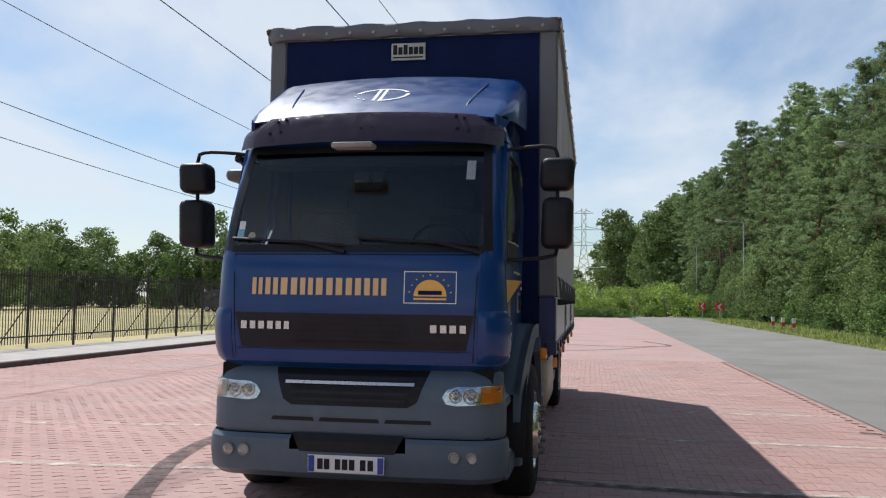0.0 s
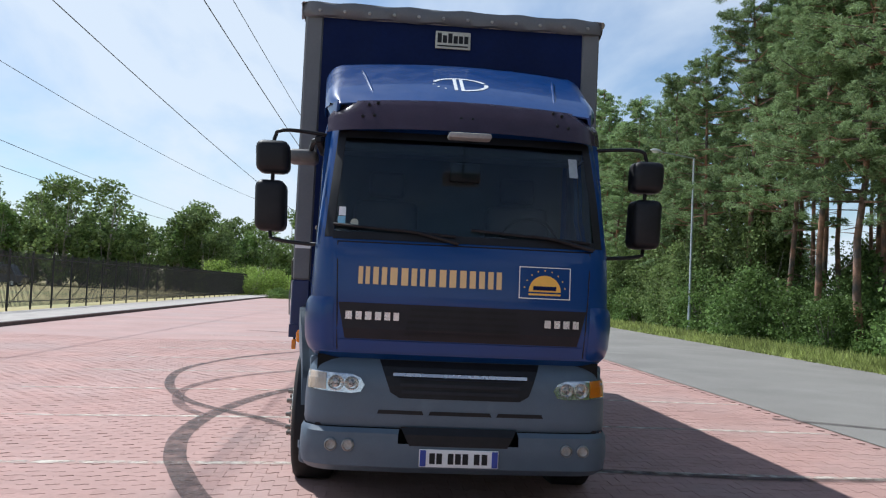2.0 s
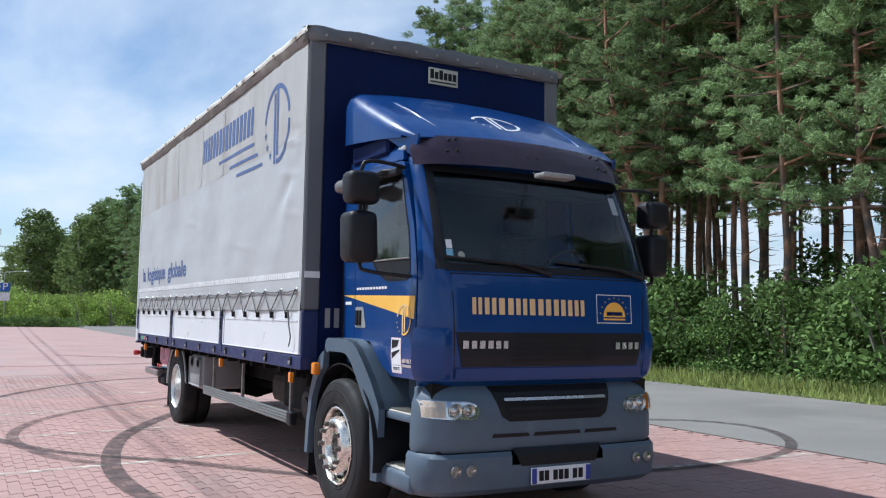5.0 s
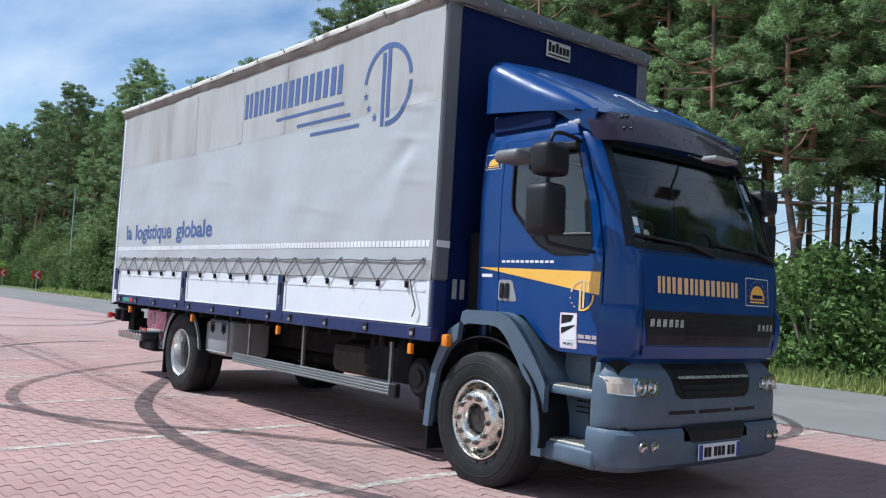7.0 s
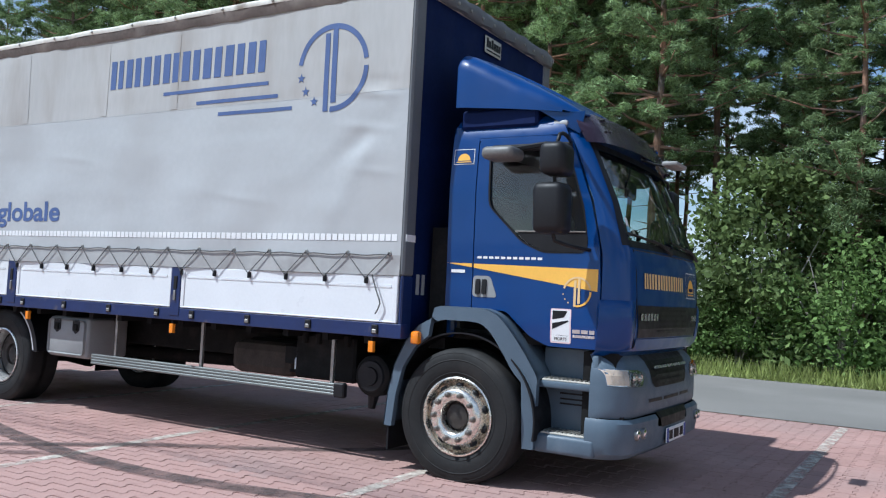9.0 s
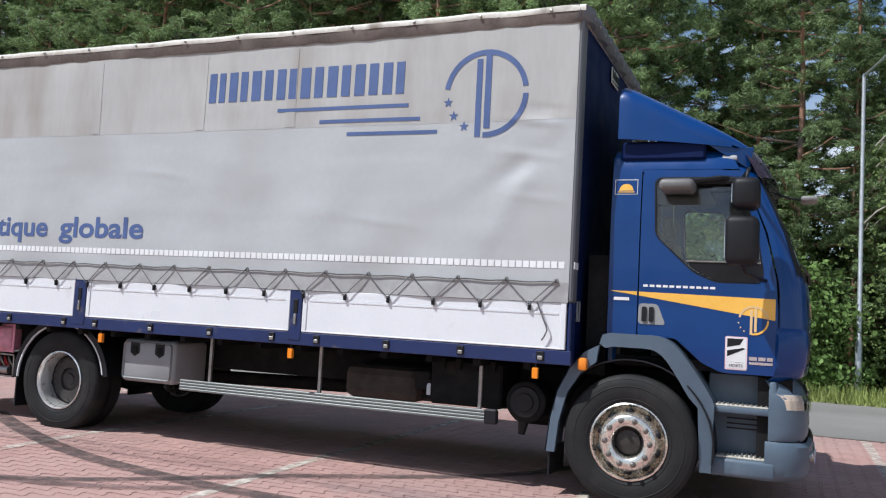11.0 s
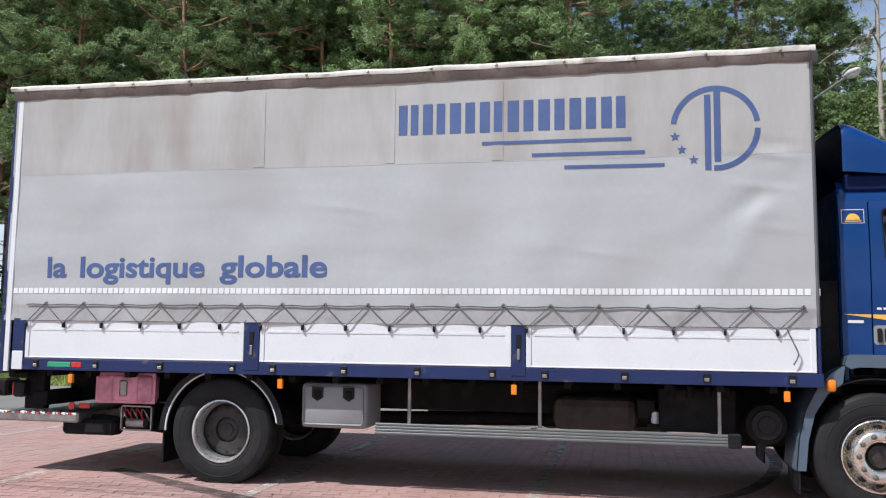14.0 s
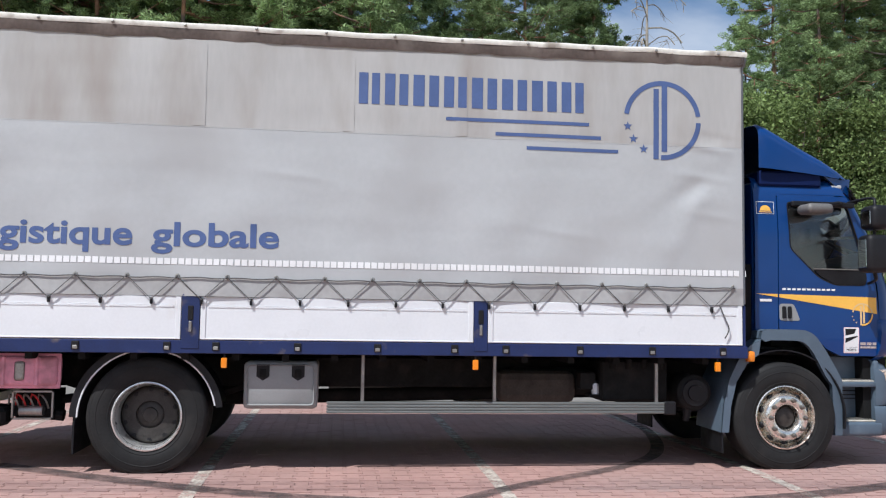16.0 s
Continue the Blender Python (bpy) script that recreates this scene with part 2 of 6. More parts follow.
def lathe(profile, centre, axis="x", n=40, bm=None, closed=False):
    """Turns (radius, offset) points round an axis through centre."""
    bm = bm or bmesh.new()
    c = Vector(centre)
    rings = []
    for r, o in profile:
        ring = []
        for k in range(n):
            a = 2 * math.pi * k / n
            v = {"x": (o, r * math.cos(a), r * math.sin(a)), "y": (r * math.cos(a), o, r * math.sin(a)), "z": (r * math.cos(a), r * math.sin(a), o)}[axis]
            ring.append(bm.verts.new(c + Vector(v)))
        rings.append(ring)
    pairs = list(zip(rings, rings[1:])) + ([(rings[-1], rings[0])] if closed else [])
    for a, d in pairs:
        for k in range(n):
            bm.faces.new((a[k], a[(k + 1) % n], d[(k + 1) % n], d[k]))
    bmesh.ops.recalc_face_normals(bm, faces=bm.faces)
    return bm


def plate(points, push, bm=None, holes=()):
    """A flat outline with holes, given thickness by the vector push."""
    bm = bm or bmesh.new()
    old = set(bm.faces)
    edges = []
    for loop in (points, *holes):
        vs = [bm.verts.new(p) for p in loop]
        edges += [bm.edges.new((vs[i], vs[(i + 1) % len(vs)])) for i in range(len(vs))]
    bmesh.ops.triangle_fill(bm, edges=edges, use_beauty=True, use_dissolve=False)
    faces = [f for f in bm.faces if f not in old]
    ext = bmesh.ops.extrude_face_region(bm, geom=faces)
    bmesh.ops.translate(bm, verts=[v for v in ext["geom"] if isinstance(v, bmesh.types.BMVert)], vec=Vector(push))
    bmesh.ops.recalc_face_normals(bm, faces=bm.faces)
    return bm


def smooth_line(pts, step=0.25):
    """Points along a Catmull-Rom curve."""
    p = [Vector(q) for q in pts]
    p = [2 * p[0] - p[1]] + p + [2 * p[-1] - p[-2]]
    out = []
    for i in range(1, len(p) - 2):
        k = max(2, int((p[i + 1] - p[i]).length / step))
        for j in range(k):
            t = j / k
            out.append(0.5 * (2 * p[i] + (p[i + 1] - p[i - 1]) * t + (2 * p[i - 1] - 5 * p[i] + 4 * p[i + 1] - p[i + 2]) * t * t + (3 * p[i] - p[i - 1] - 3 * p[i + 1] + p[i + 2]) * t ** 3))
    return out + [p[-2]]


def ground_z(x):
    """The paving falls gently away from the lorry towards the footway."""
    return -0.022 * min(max(0.0, -2.6 - x), 5.4)


def ribbon(pts, width, z, bm=None):
    bm = bm or bmesh.new()
    pts = [Vector((q[0], q[1], z + ground_z(q[0]))) for q in pts]
    rows = []
    for i, q in enumerate(pts):
        d = (pts[min(i + 1, len(pts) - 1)] - pts[max(i - 1, 0)]).normalized()
        s = Vector((-d.y, d.x, 0)) * width / 2
        rows.append((bm.verts.new(q + s), bm.verts.new(q - s)))
    for a, b in zip(rows, rows[1:]):
        bm.faces.new((a[0], a[1], b[1], b[0]))
    bmesh.ops.recalc_face_normals(bm, faces=bm.faces)
    for f in bm.faces:
        if f.normal.z < 0:
            f.normal_flip()
    return bm


# ---- ground: paving, road, verge, footway, field ----
PX0, PX1, PY0, PY1 = -12.4, 3.3, -30.0, 82.0
VERGE = 9.5


def sloped(x0, y0, x1, y1, z):
    bm = bmesh.new()
    xs = [x for x in (x0, -8.0, -2.6, x1) if x0 <= x <= x1]
    rows = [[bm.verts.new((x, y, z + ground_z(x))) for y in (y0, y1)] for x in xs]
    for a, b in zip(rows, rows[1:]):
        bm.faces.new((a[0], b[0], b[1], a[1]))
    return bm


def sheet(name, x0, y0, x1, y1, z, mat, label, category, cells=1):
    bm = bmesh.new()
    bmesh.ops.create_grid(bm, x_segments=cells, y_segments=cells, size=0.5, matrix=Matrix.LocRotScale(((x0 + x1) / 2, (y0 + y1) / 2, z), None, (x1 - x0, y1 - y0, 1)))
    return single(name, bm, mat, label, category, kind="structure")


sheet("ground", -2200, -2200, 2200, 2200, -0.25, FIELD, "dry grass field reaching the horizon", "ground", 4)
sheet("road", PX1 + 0.1, -200, VERGE, 400, -0.004, ASPHALT, "grey asphalt access road beside the paving", "road")
sheet("verge", VERGE, -200, 40, 400, 0.0, GRASS, "grassy verge under the pine wood", "ground")
paving = single("pavement", sloped(PX0, PY0, PX1 + 0.1, PY1, -0.012), JOINT, "red concrete block paving of the lorry park", "pavement", kind="structure")
bm = bmesh.new()
for k in range(60):
    y = -20 + 2.0 * k
    box((PX0 - 0.15, y + 0.005, -0.24), (PX0, y + 1.995, 0.0), 0.015, bm)
single("kerb", bm, KERB, "dark kerb stones along the footway", "kerb", kind="structure")
box_bm = box((-15.2, -20, -0.24), (PX0 - 0.15, 100, -0.02))
single("footway", box_bm, CONCRETE, "pale concrete footway between kerb and fence", "footway", kind="structure")
sheet("field_strip", -80, -60, -15.2, 115, -0.06, FIELD, "dry yellow grass field behind the fence", "ground", 6)

# worn bay lines across the paving
for y in (2.2, 4.65, 7.05, 9.5, 11.95, 14.4, 16.85, 19.3, 21.75, 24.2):
    bm = ribbon([(-6.8 + 0.5 * k, y) for k in range(21)], 0.11, 0.004)
    single("bay_line", bm, LINE, "worn white parking bay line on red paving", "road marking", "bay lines", kind="structure")
SKIDS = [
    ([(-2.2, 13.8), (-2.8, 12.8), (-3.5, 11.3), (-3.85, 9.7), (-3.9, 8.4), (-3.75, 7.4), (-3.58, 6.8), (-3.18, 5.7), (-2.5, 4.6)], 0.19, RUBBER, "dark broad tyre skid mark curving over paving"),
    ([(-1.0, 20.6), (-2.25, 20.1), (-3.6, 18.8), (-4.7, 17.0), (-5.22, 14.8), (-5.0, 12.6), (-4.3, 10.65), (-3.3, 9.4), (-2.4, 8.1), (-1.4, 7.45), (0.4, 7.0), (2.3, 7.0), (3.7, 7.7), (4.55, 8.9), (4.3, 9.9), (3.05, 10.6)], 0.14, RUBBER, "dark looping tyre skid mark on paving and road"),
    ([(-1.0, 16.5), (-2.45, 15.4), (-3.7, 14.3), (-4.4, 13.1), (-4.63, 11.8), (-4.37, 10.4), (-3.9, 9.5)], 0.14, RUBBERTHIN, "faint looping tyre skid mark on paving"),
    ([(-6.0, 27), (-3.0, 25.5), (0.2, 26.5), (2.2, 29.5)], 0.2, RUBBERTHIN, "faint tyre skid mark across far paving"),
    ([(-2.5, 31), (0.3, 29), (2.6, 29.8), (2.0, 33)], 0.2, RUBBERTHIN, "faint curled tyre skid mark on far paving"),
]
for i, (pts, w, m, lab) in enumerate(SKIDS):
    single("skid_mark", ribbon(smooth_line([(*p, 0) for p in pts]), w, 0.006 + 0.001 * i), m, lab, "skid mark", "skid marks", kind="structure")
for x0, y0 in ((4.6, 66.0), (7.2, 60.0)):
    bm = bmesh.new()
    for k in range(4):
        ribbon([(x0 + 0.5 * k, y0), (x0 + 0.5 * k + 0.3, y0)], 0.9, 0.003, bm)
    single("road_marking", bm, REDLINE, "red dashes painted across the road", "road marking", "red dashes", kind="structure")

# ---- the wood beside the road ----
def cluster(bm_verts, bm_faces, centre, spread, count, size, rnd, flat=0.7, thin=0.35):
    """Many small pointed leaves round a centre."""
    for _ in range(count):
        while True:
            p = Vector((rnd.uniform(-1, 1), rnd.uniform(-1, 1), rnd.uniform(-1, 1)))
            if p.length < 1:
                break
        p = Vector((p.x * spread, p.y * spread, p.z * spread * flat)) + centre
        a = Vector((rnd.gauss(0, 1), rnd.gauss(0, 1), rnd.gauss(0, 0.7) + 0.3)).normalized()
        b = a.cross(Vector((rnd.gauss(0, 1), rnd.gauss(0, 1), rnd.gauss(0, 1)))).normalized()
        s = size * rnd.uniform(0.6, 1.4)
        i = len(bm_verts)
        bm_verts += [p - a * s * 0.5, p + b * s * thin * 0.5, p + a * s * 0.5, p - b * s * thin * 0.5]
        bm_faces.append((i, i + 1, i + 2, i + 3))


def crown_mesh(name, verts, faces, mat, parent, label=""):
    me = bpy.data.meshes.new(name)
    me.from_pydata([tuple(v) for v in verts], [], faces)
    me.materials.append(mat)
    ob = new(name, me)
    ob.parent = parent
    return tagged(ob, label)


def pine(seed, height, low, dense=1.0, lean=0.0, label="tall Scots pine with reddish trunk in the roadside wood"):
    """A Scots pine: bare lower trunk, whorls of limbs, tufts of needles."""
    rnd = random.Random(seed)
    root = thing("pine_tree", (0, 0, 0), label, "tree", "pine wood")
    bend = [Vector((0, 0, 0))]
    for k in range(1, 9):
        bend.append(Vector((bend[-1].x + rnd.gauss(0, 0.09), bend[-1].y + rnd.gauss(0, 0.09), height * k / 8)))
    for k in range(9):
        bend[k].x += lean * (1 - math.exp(-bend[k].z / 4.5))
    rad = [0.115 * (1 - 0.85 * k / 8) + 0.012 for k in range(9)]
    part("trunk", tube(bend, rad, n=8), PINEBARK, root, smooth=60)
    def at(z):
        f = min(7.999, max(0, z / height * 8)); i = int(f)
        return bend[i].lerp(bend[i + 1], f - i)
    limbs = bmesh.new()
    verts, faces = [], []
    z = height * low
    while z < height * 0.985:
        f = (z / height - low) / (1 - low)
        reach = (0.6 + 2.3 * (1 - f) ** 0.8) * (0.55 + 0.45 * min(1, f * 3 + 0.45))
        for _ in range(rnd.choice((2, 3, 3, 4))):
            ang = rnd.uniform(0, 2 * math.pi)
            r = reach * rnd.uniform(0.55, 1.15)
            o = at(z)
            rise = rnd.uniform(-0.1, 0.35) * r
            d = Vector((math.cos(ang), math.sin(ang), 0))
            tip = o + d * r + Vector((0, 0, rise))
            mid = o + d * r * 0.5 + Vector((0, 0, rise * 0.3 - 0.05))
            tube([o, mid, tip], [0.045 * (1 - f) + 0.012, 0.025, 0.008], limbs, n=4, caps=False)
            for _ in range(int(6 * dense + 1)):
                s = rnd.uniform(0.3, 1.05)
                c = o.lerp(tip, s) + Vector((rnd.gauss(0, 0.28), rnd.gauss(0, 0.28), rnd.gauss(0.08, 0.16)))
                cluster(verts, faces, c, rnd.uniform(0.13, 0.28), 92, 0.18, rnd, 0.62, 0.15)
        z += rnd.uniform(0.28, 0.55)
    for k in range(5):
        a = rnd.uniform(0, 6.28); zz0 = height * rnd.uniform(low * 0.5, low)
        o = at(zz0)
        tube([o, o + Vector((math.cos(a), math.sin(a), rnd.uniform(-0.3, 0.2))) * rnd.uniform(0.5, 1.3)], [0.025, 0.006], limbs, n=4, caps=False)
    tagged(part("limb", limbs, PINEBARK, root), kind="stuff")
    crown_mesh("crown", verts, faces, NEEDLE, root, "dark green needle crown with gaps")
    return root


def bush(seed, height, width, mat, name="bush", label="leafy green bush at the edge of the wood", size=0.13, count=70, trunk=0.04, group="bushes", clumps=46):
    rnd = random.Random(seed)
    root = thing(name, (0, 0, 0), label, name.split("_")[-1], group)
    stems = bmesh.new()
    verts, faces = [], []
    for _ in range(7):
        a, r = rnd.uniform(0, 6.28), width * rnd.uniform(0.1, 0.42)
        tip = Vector((math.cos(a) * r, math.sin(a) * r, height * rnd.uniform(0.6, 0.9)))
        tube([Vector((tip.x * 0.1, tip.y * 0.1, 0)), tip * 0.5 + Vector((0, 0, 0.1)), tip], [trunk, trunk * 0.6, 0.008], stems, n=5, caps=False)
    part("stem", stems, GREYBARK, root)
    for _ in range(clumps):
        a, q = rnd.uniform(0, 6.28), math.sqrt(rnd.random())
        zf = rnd.uniform(0.06, 1.0)
        lim = math.sqrt(max(0.05, 1 - max(0, zf - 0.35) ** 2 / 0.46))
        c = Vector((math.cos(a) * q * width * 0.5 * lim, math.sin(a) * q * width * 0.5 * lim, zf * height * 0.95))
        cluster(verts, faces, c, 0.2 + 0.16 * width * rnd.uniform(0.5, 1.1), count, size, rnd, 0.75, 0.55)
    crown_mesh("leaves", verts, faces, mat, root)
    return root


def scatter(protos, spots, rnd, lo=0.85, hi=1.15):
    """Sets copies of the kinds on the spots; the first of each kind is itself moved to a spot."""
    used = set()
    for x, y, z in spots:
        p = rnd.choice(protos)
        s = rnd.uniform(lo, hi)
        if id(p) not in used:
            used.add(id(p))
            p.location, p.rotation_euler, p.scale = (x, y, z), (0, 0, rnd.uniform(0, 6.28)), (s, s, s)
        else:
            c = copy_thing(p, pose(x, y, z, 0, 0, rnd.uniform(0, 360)))
            c.scale = (s, s, s)
    for p in protos:
        if id(p) not in used:
            x, y, z = spots[0]
            p.location = (x + 3.0, y + 1.0, z)


rnd = random.Random(5)
HIGH = [pine(11, 16.5, 0.46), pine(12, 17.0, 0.40), pine(14, 16.0, 0.52, 0.8), pine(16, 17.5, 0.44)]
EDGE = [pine(18, 15.0, 0.36), pine(19, 13.5, 0.33)]
LOW = [pine(13, 15.0, 0.20), pine(15, 14.0, 0.12), pine(17, 16.0, 0.26)]


def in_gap(x, y):
    """A slanting strip of the wood where only young trees stand."""
    return -1.6 < y + 0.42 * (x - 13.0) < 4.2


def grow(kinds, count, y0, y1, x0, spread, gap, lo, hi):
    spots, tries = [], 0
    while len(spots) < count and tries < 6000:
        tries += 1
        y, x = rnd.uniform(y0, y1), x0 + abs(rnd.gauss(0, 1)) * spread
        if x < 34 and not in_gap(x, y) and all((x - a) ** 2 + (y - b) ** 2 > gap * gap for a, b, _ in taken):
            spots.append((x, y, -0.02))
            taken.append((x, y, 0))
    scatter(kinds, spots, rnd, lo, hi)


taken = []
grow(LOW, 84, -48, 8.5, 12.9, 6.0, 1.8, 0.82, 1.12)
grow(EDGE, 12, 9.5, 40, 12.9, 0.7, 2.2, 0.9, 1.1)
grow(HIGH, 74, 9.5, 40, 14.8, 7.5, 1.2, 0.82, 1.12)
grow(LOW, 24, 40, 62, 13.2, 5.5, 2.0, 0.80, 0.95)
grow(LOW + HIGH[:2], 56, 62, 118, 13.2, 5.5, 2.0, 0.90, 1.14)
scatter(LOW[:2], [(rnd.uniform(12.9, 14.6), -1.5 + 0.95 * k, -0.02) for k in range(7)], rnd, 0.56, 0.63)
scatter(LOW[:2], [(16.0 + 1.4 * k, 0.3 - 0.59 * k + rnd.uniform(-2.4, 2.4), -0.02) for k in range(12)], rnd, 0.60, 0.68)
scatter(LOW, [(rnd.uniform(12.5, 17), 118 + 2.4 * k, 0.0) for k in range(60)], rnd, 1.0, 1.3)
BUSHES = [bush(21, 2.3, 2.6, LEAF, count=110), bush(22, 2.8, 2.8, LEAF, count=110), bush(23, 1.7, 2.4, LEAF, count=110)]
TALL = [bush(24, 5.6, 3.6, LEAF2, label="tall leafy bush in front of the pines", clumps=90, count=120, size=0.15), bush(25, 4.4, 3.2, LEAF2, label="tall leafy bush in front of the pines", clumps=80, count=120, size=0.15)]
spots, tall = [], []
y = -40.0
while y < 118:
    if 8.5 < y < 36 or rnd.random() < 0.45:
        spots.append((rnd.uniform(11.7, 13.2), y, -0.03))
    if (y < 8.5 and rnd.random() < 0.55) or y > 36:
        tall.append((rnd.uniform(12.6, 15.0), y + rnd.uniform(-0.5, 0.5), -0.03))
        if rnd.random() < 0.6:
            tall.append((rnd.uniform(16, 21), y + rnd.uniform(-0.5, 0.5), -0.03))
    else:
        for _ in range(2):
            spots.append((rnd.uniform(14.5, 26), y + rnd.uniform(-0.6, 0.6), -0.03))
    y += rnd.uniform(1.2, 2.2)
for k in range(22):
    tall.append((rnd.uniform(21, 30), -26 + 1.6 * k, -0.03))
scatter(BUSHES, spots, rnd, 0.65, 1.3)
scatter(TALL, tall, rnd, 0.75, 1.25)
LEAFY = [bush(26, 8.4, 4.4, LEAF2, label="tall leafy young tree in front of the pines", clumps=190, count=170, size=0.12, trunk=0.07)]
scatter(LEAFY, [(12.8, 0.5, -0.03), (13.2, -1.8, -0.03), (14.2, 2.0, -0.03), (13.0, -4.4, -0.03), (15.0, -0.4, -0.03)], rnd, 0.92, 1.05)

for seed, x, y, turn, lean in ((31, 12.6, 17.0, 90, 4.8), (32, 13.6, 14.2, -80, 1.9)):
    p = pine(seed, 14.5, 0.42, 0.8, lean, "leaning Scots pine with a bent trunk")
    p.location, p.rotation_euler = (x, y, -0.05), (0, 0, radians(turn))


def dead_tree(x, y, h):
    """A bare, leaning pine with bleached branches."""
    r = random.Random(3)
    root = thing("dead_tree", (x, y, 0), "bare dead pine with bleached grey branches", "tree")
    lean = [Vector((x + 0.02 * k * k * 0.3, y - 0.03 * k + 0.02 * math.sin(k), h * k / 10 - 0.05)) for k in range(11)]
    part("trunk", tube(lean, [0.17 - 0.0155 * k for k in range(11)], n=9), GREYBARK, root, smooth=60)
    for k in range(44):
        f = r.uniform(0.22, 0.99)
        o = lean[int(f * 10)].lerp(lean[min(10, int(f * 10) + 1)], f * 10 % 1)
        a, q = r.uniform(0, 6.28), r.uniform(0.7, 2.3) * (1.15 - 0.6 * f)
        d = Vector((math.cos(a), math.sin(a), r.uniform(-0.15, 0.35)))
        pts = [o, o + d * q * 0.4 + Vector((0, 0, 0.08)), o + d * q * 0.75 + Vector((0, 0, -0.02)), o + d * q + Vector((0, 0, -0.28 * q))]
        b = part("branch", tube(smooth_line(pts, 0.2), 0.016 if k % 3 else 0.024, n=5, caps=False), GREYBARK, root)
        bm = bmesh.new()
        for _ in range(6):
            t = r.uniform(0.4, 1)
            c = pts[1].lerp(pts[3], t)
            tube([c, c + Vector((r.gauss(0, 0.22), r.gauss(0, 0.22), r.uniform(-0.35, 0.1)))], [0.008, 0.003], bm, n=4, caps=False)
        tagged(part("twig_spray", bm, GREYBARK, b), kind="stuff")
    return root


dead_tree(12.6, 2.4, 11.5)

# the verge's grass
verts, faces = [], []
for _ in range(26000):
    x = 9.45 + abs(rnd.gauss(0, 1)) * 0.95
    y = rnd.uniform(-14, 70) if rnd.random() < 0.75 else rnd.uniform(0, 30)
    hgt = rnd.uniform(0.08, 0.34) * (0.6 if x < 9.8 else 1.2)
    a = rnd.uniform(0, 6.28)
    w = 0.012 + 0.012 * rnd.random() + 0.0006 * max(0, y - 10)
    dx, dy = math.cos(a) * w, math.sin(a) * w
    bx, by = rnd.gauss(0, 0.09), rnd.gauss(0, 0.09)
    i = len(verts)
    verts += [(x - dx, y - dy, -0.01), (x + dx, y + dy, -0.01), (x + bx, y + by, hgt)]
    faces.append((i, i + 1, i + 2))
me = bpy.data.meshes.new("verge_grass")
me.from_pydata(verts, [], faces)
me.materials.append(BLADE)
tagged(new("verge_grass", me), "uneven green and straw-coloured grass blades", "grass", kind="stuff")

# ---- far planting: belt behind the field, scrub past the paving's end ----
SCRUBLEAF = leaf_material("sunlit scrub leaves", (0.30, 0.40, 0.10), island=0.4, through=0.4)
BIRCHES = [bush(31, 8.5, 4.6, LEAF2, "birch_tree", "pale green young birch in the far belt", 0.34, 60, 0.08, "far belt", 40), bush(32, 7.0, 4.0, LEAF, "birch_tree", "green young birch in the far belt", 0.34, 60, 0.08, "far belt", 36), bush(33, 9.5, 5.2, LEAF2, "birch_tree", "tall birch with rounded crown in the far belt", 0.36, 60, 0.09, "far belt", 44)]
spots = []
for k in range(46):
    spots.append((-78 + 1.5 * k + rnd.uniform(-1, 1), 97 + rnd.uniform(0, 6), 0.0))
for k in range(44):
    spots.append((-90 + 1.9 * k + rnd.uniform(-1, 1), 107 + rnd.uniform(0, 14), 0.0))
for k in range(7):
    spots.append((-56 + rnd.uniform(-6, 2), 75 + 3.0 * k, 0.0))
spots += [(-26 + 0.85 * k + rnd.uniform(-1.5, 1.5), 105 + 5.5 * k, 0.0) for k in range(26)]
scatter(BIRCHES, [q for q in spots if not (q[0] > -19 and q[1] < 104)], rnd, 0.85, 1.3)
scatter([bush(34, 15.5, 7.5, LEAF2, "tree", "large leafy green tree past the end of the road", 0.42, 90, 0.2, "far trees", 90)], [(4.5, 148, 0), (7.5, 156, 0), (6.0, 165, 0), (10.0, 142, 0), (9.5, 128, 0), (12, 134, 0), (2.5, 172, 0)], rnd, 0.85, 1.15)
SCRUB = [bush(41, 1.5, 3.0, SCRUBLEAF, "shrub", "low bright green scrub past the paving", 0.16, 60, 0.03, "scrub", 30), bush(42, 2.2, 2.6, SCRUBLEAF, "shrub", "bright green scrub past the paving", 0.16, 60, 0.03, "scrub", 30)]
spots = [(-20 + 1.25 * k + rnd.uniform(-0.5, 0.5), 88 + rnd.uniform(0, 10), -0.05) for k in range(26)] + [(-18 + rnd.uniform(0, 26), 92 + rnd.uniform(0, 14), 0) for _ in range(22)]
scatter(SCRUB, spots, rnd, 1.0, 1.8)
HEDGE = [bush(45, 0.8, 2.2, LEAF, "hedge", "low clipped dark green hedge at the paving's end", 0.12, 80, 0.02, "hedges", 30)]
scatter(HEDGE, [(-11.0 + 1.4 * k, 83.0, -0.05) for k in range(11) if k not in (2, 3)], rnd, 0.9, 1.1)

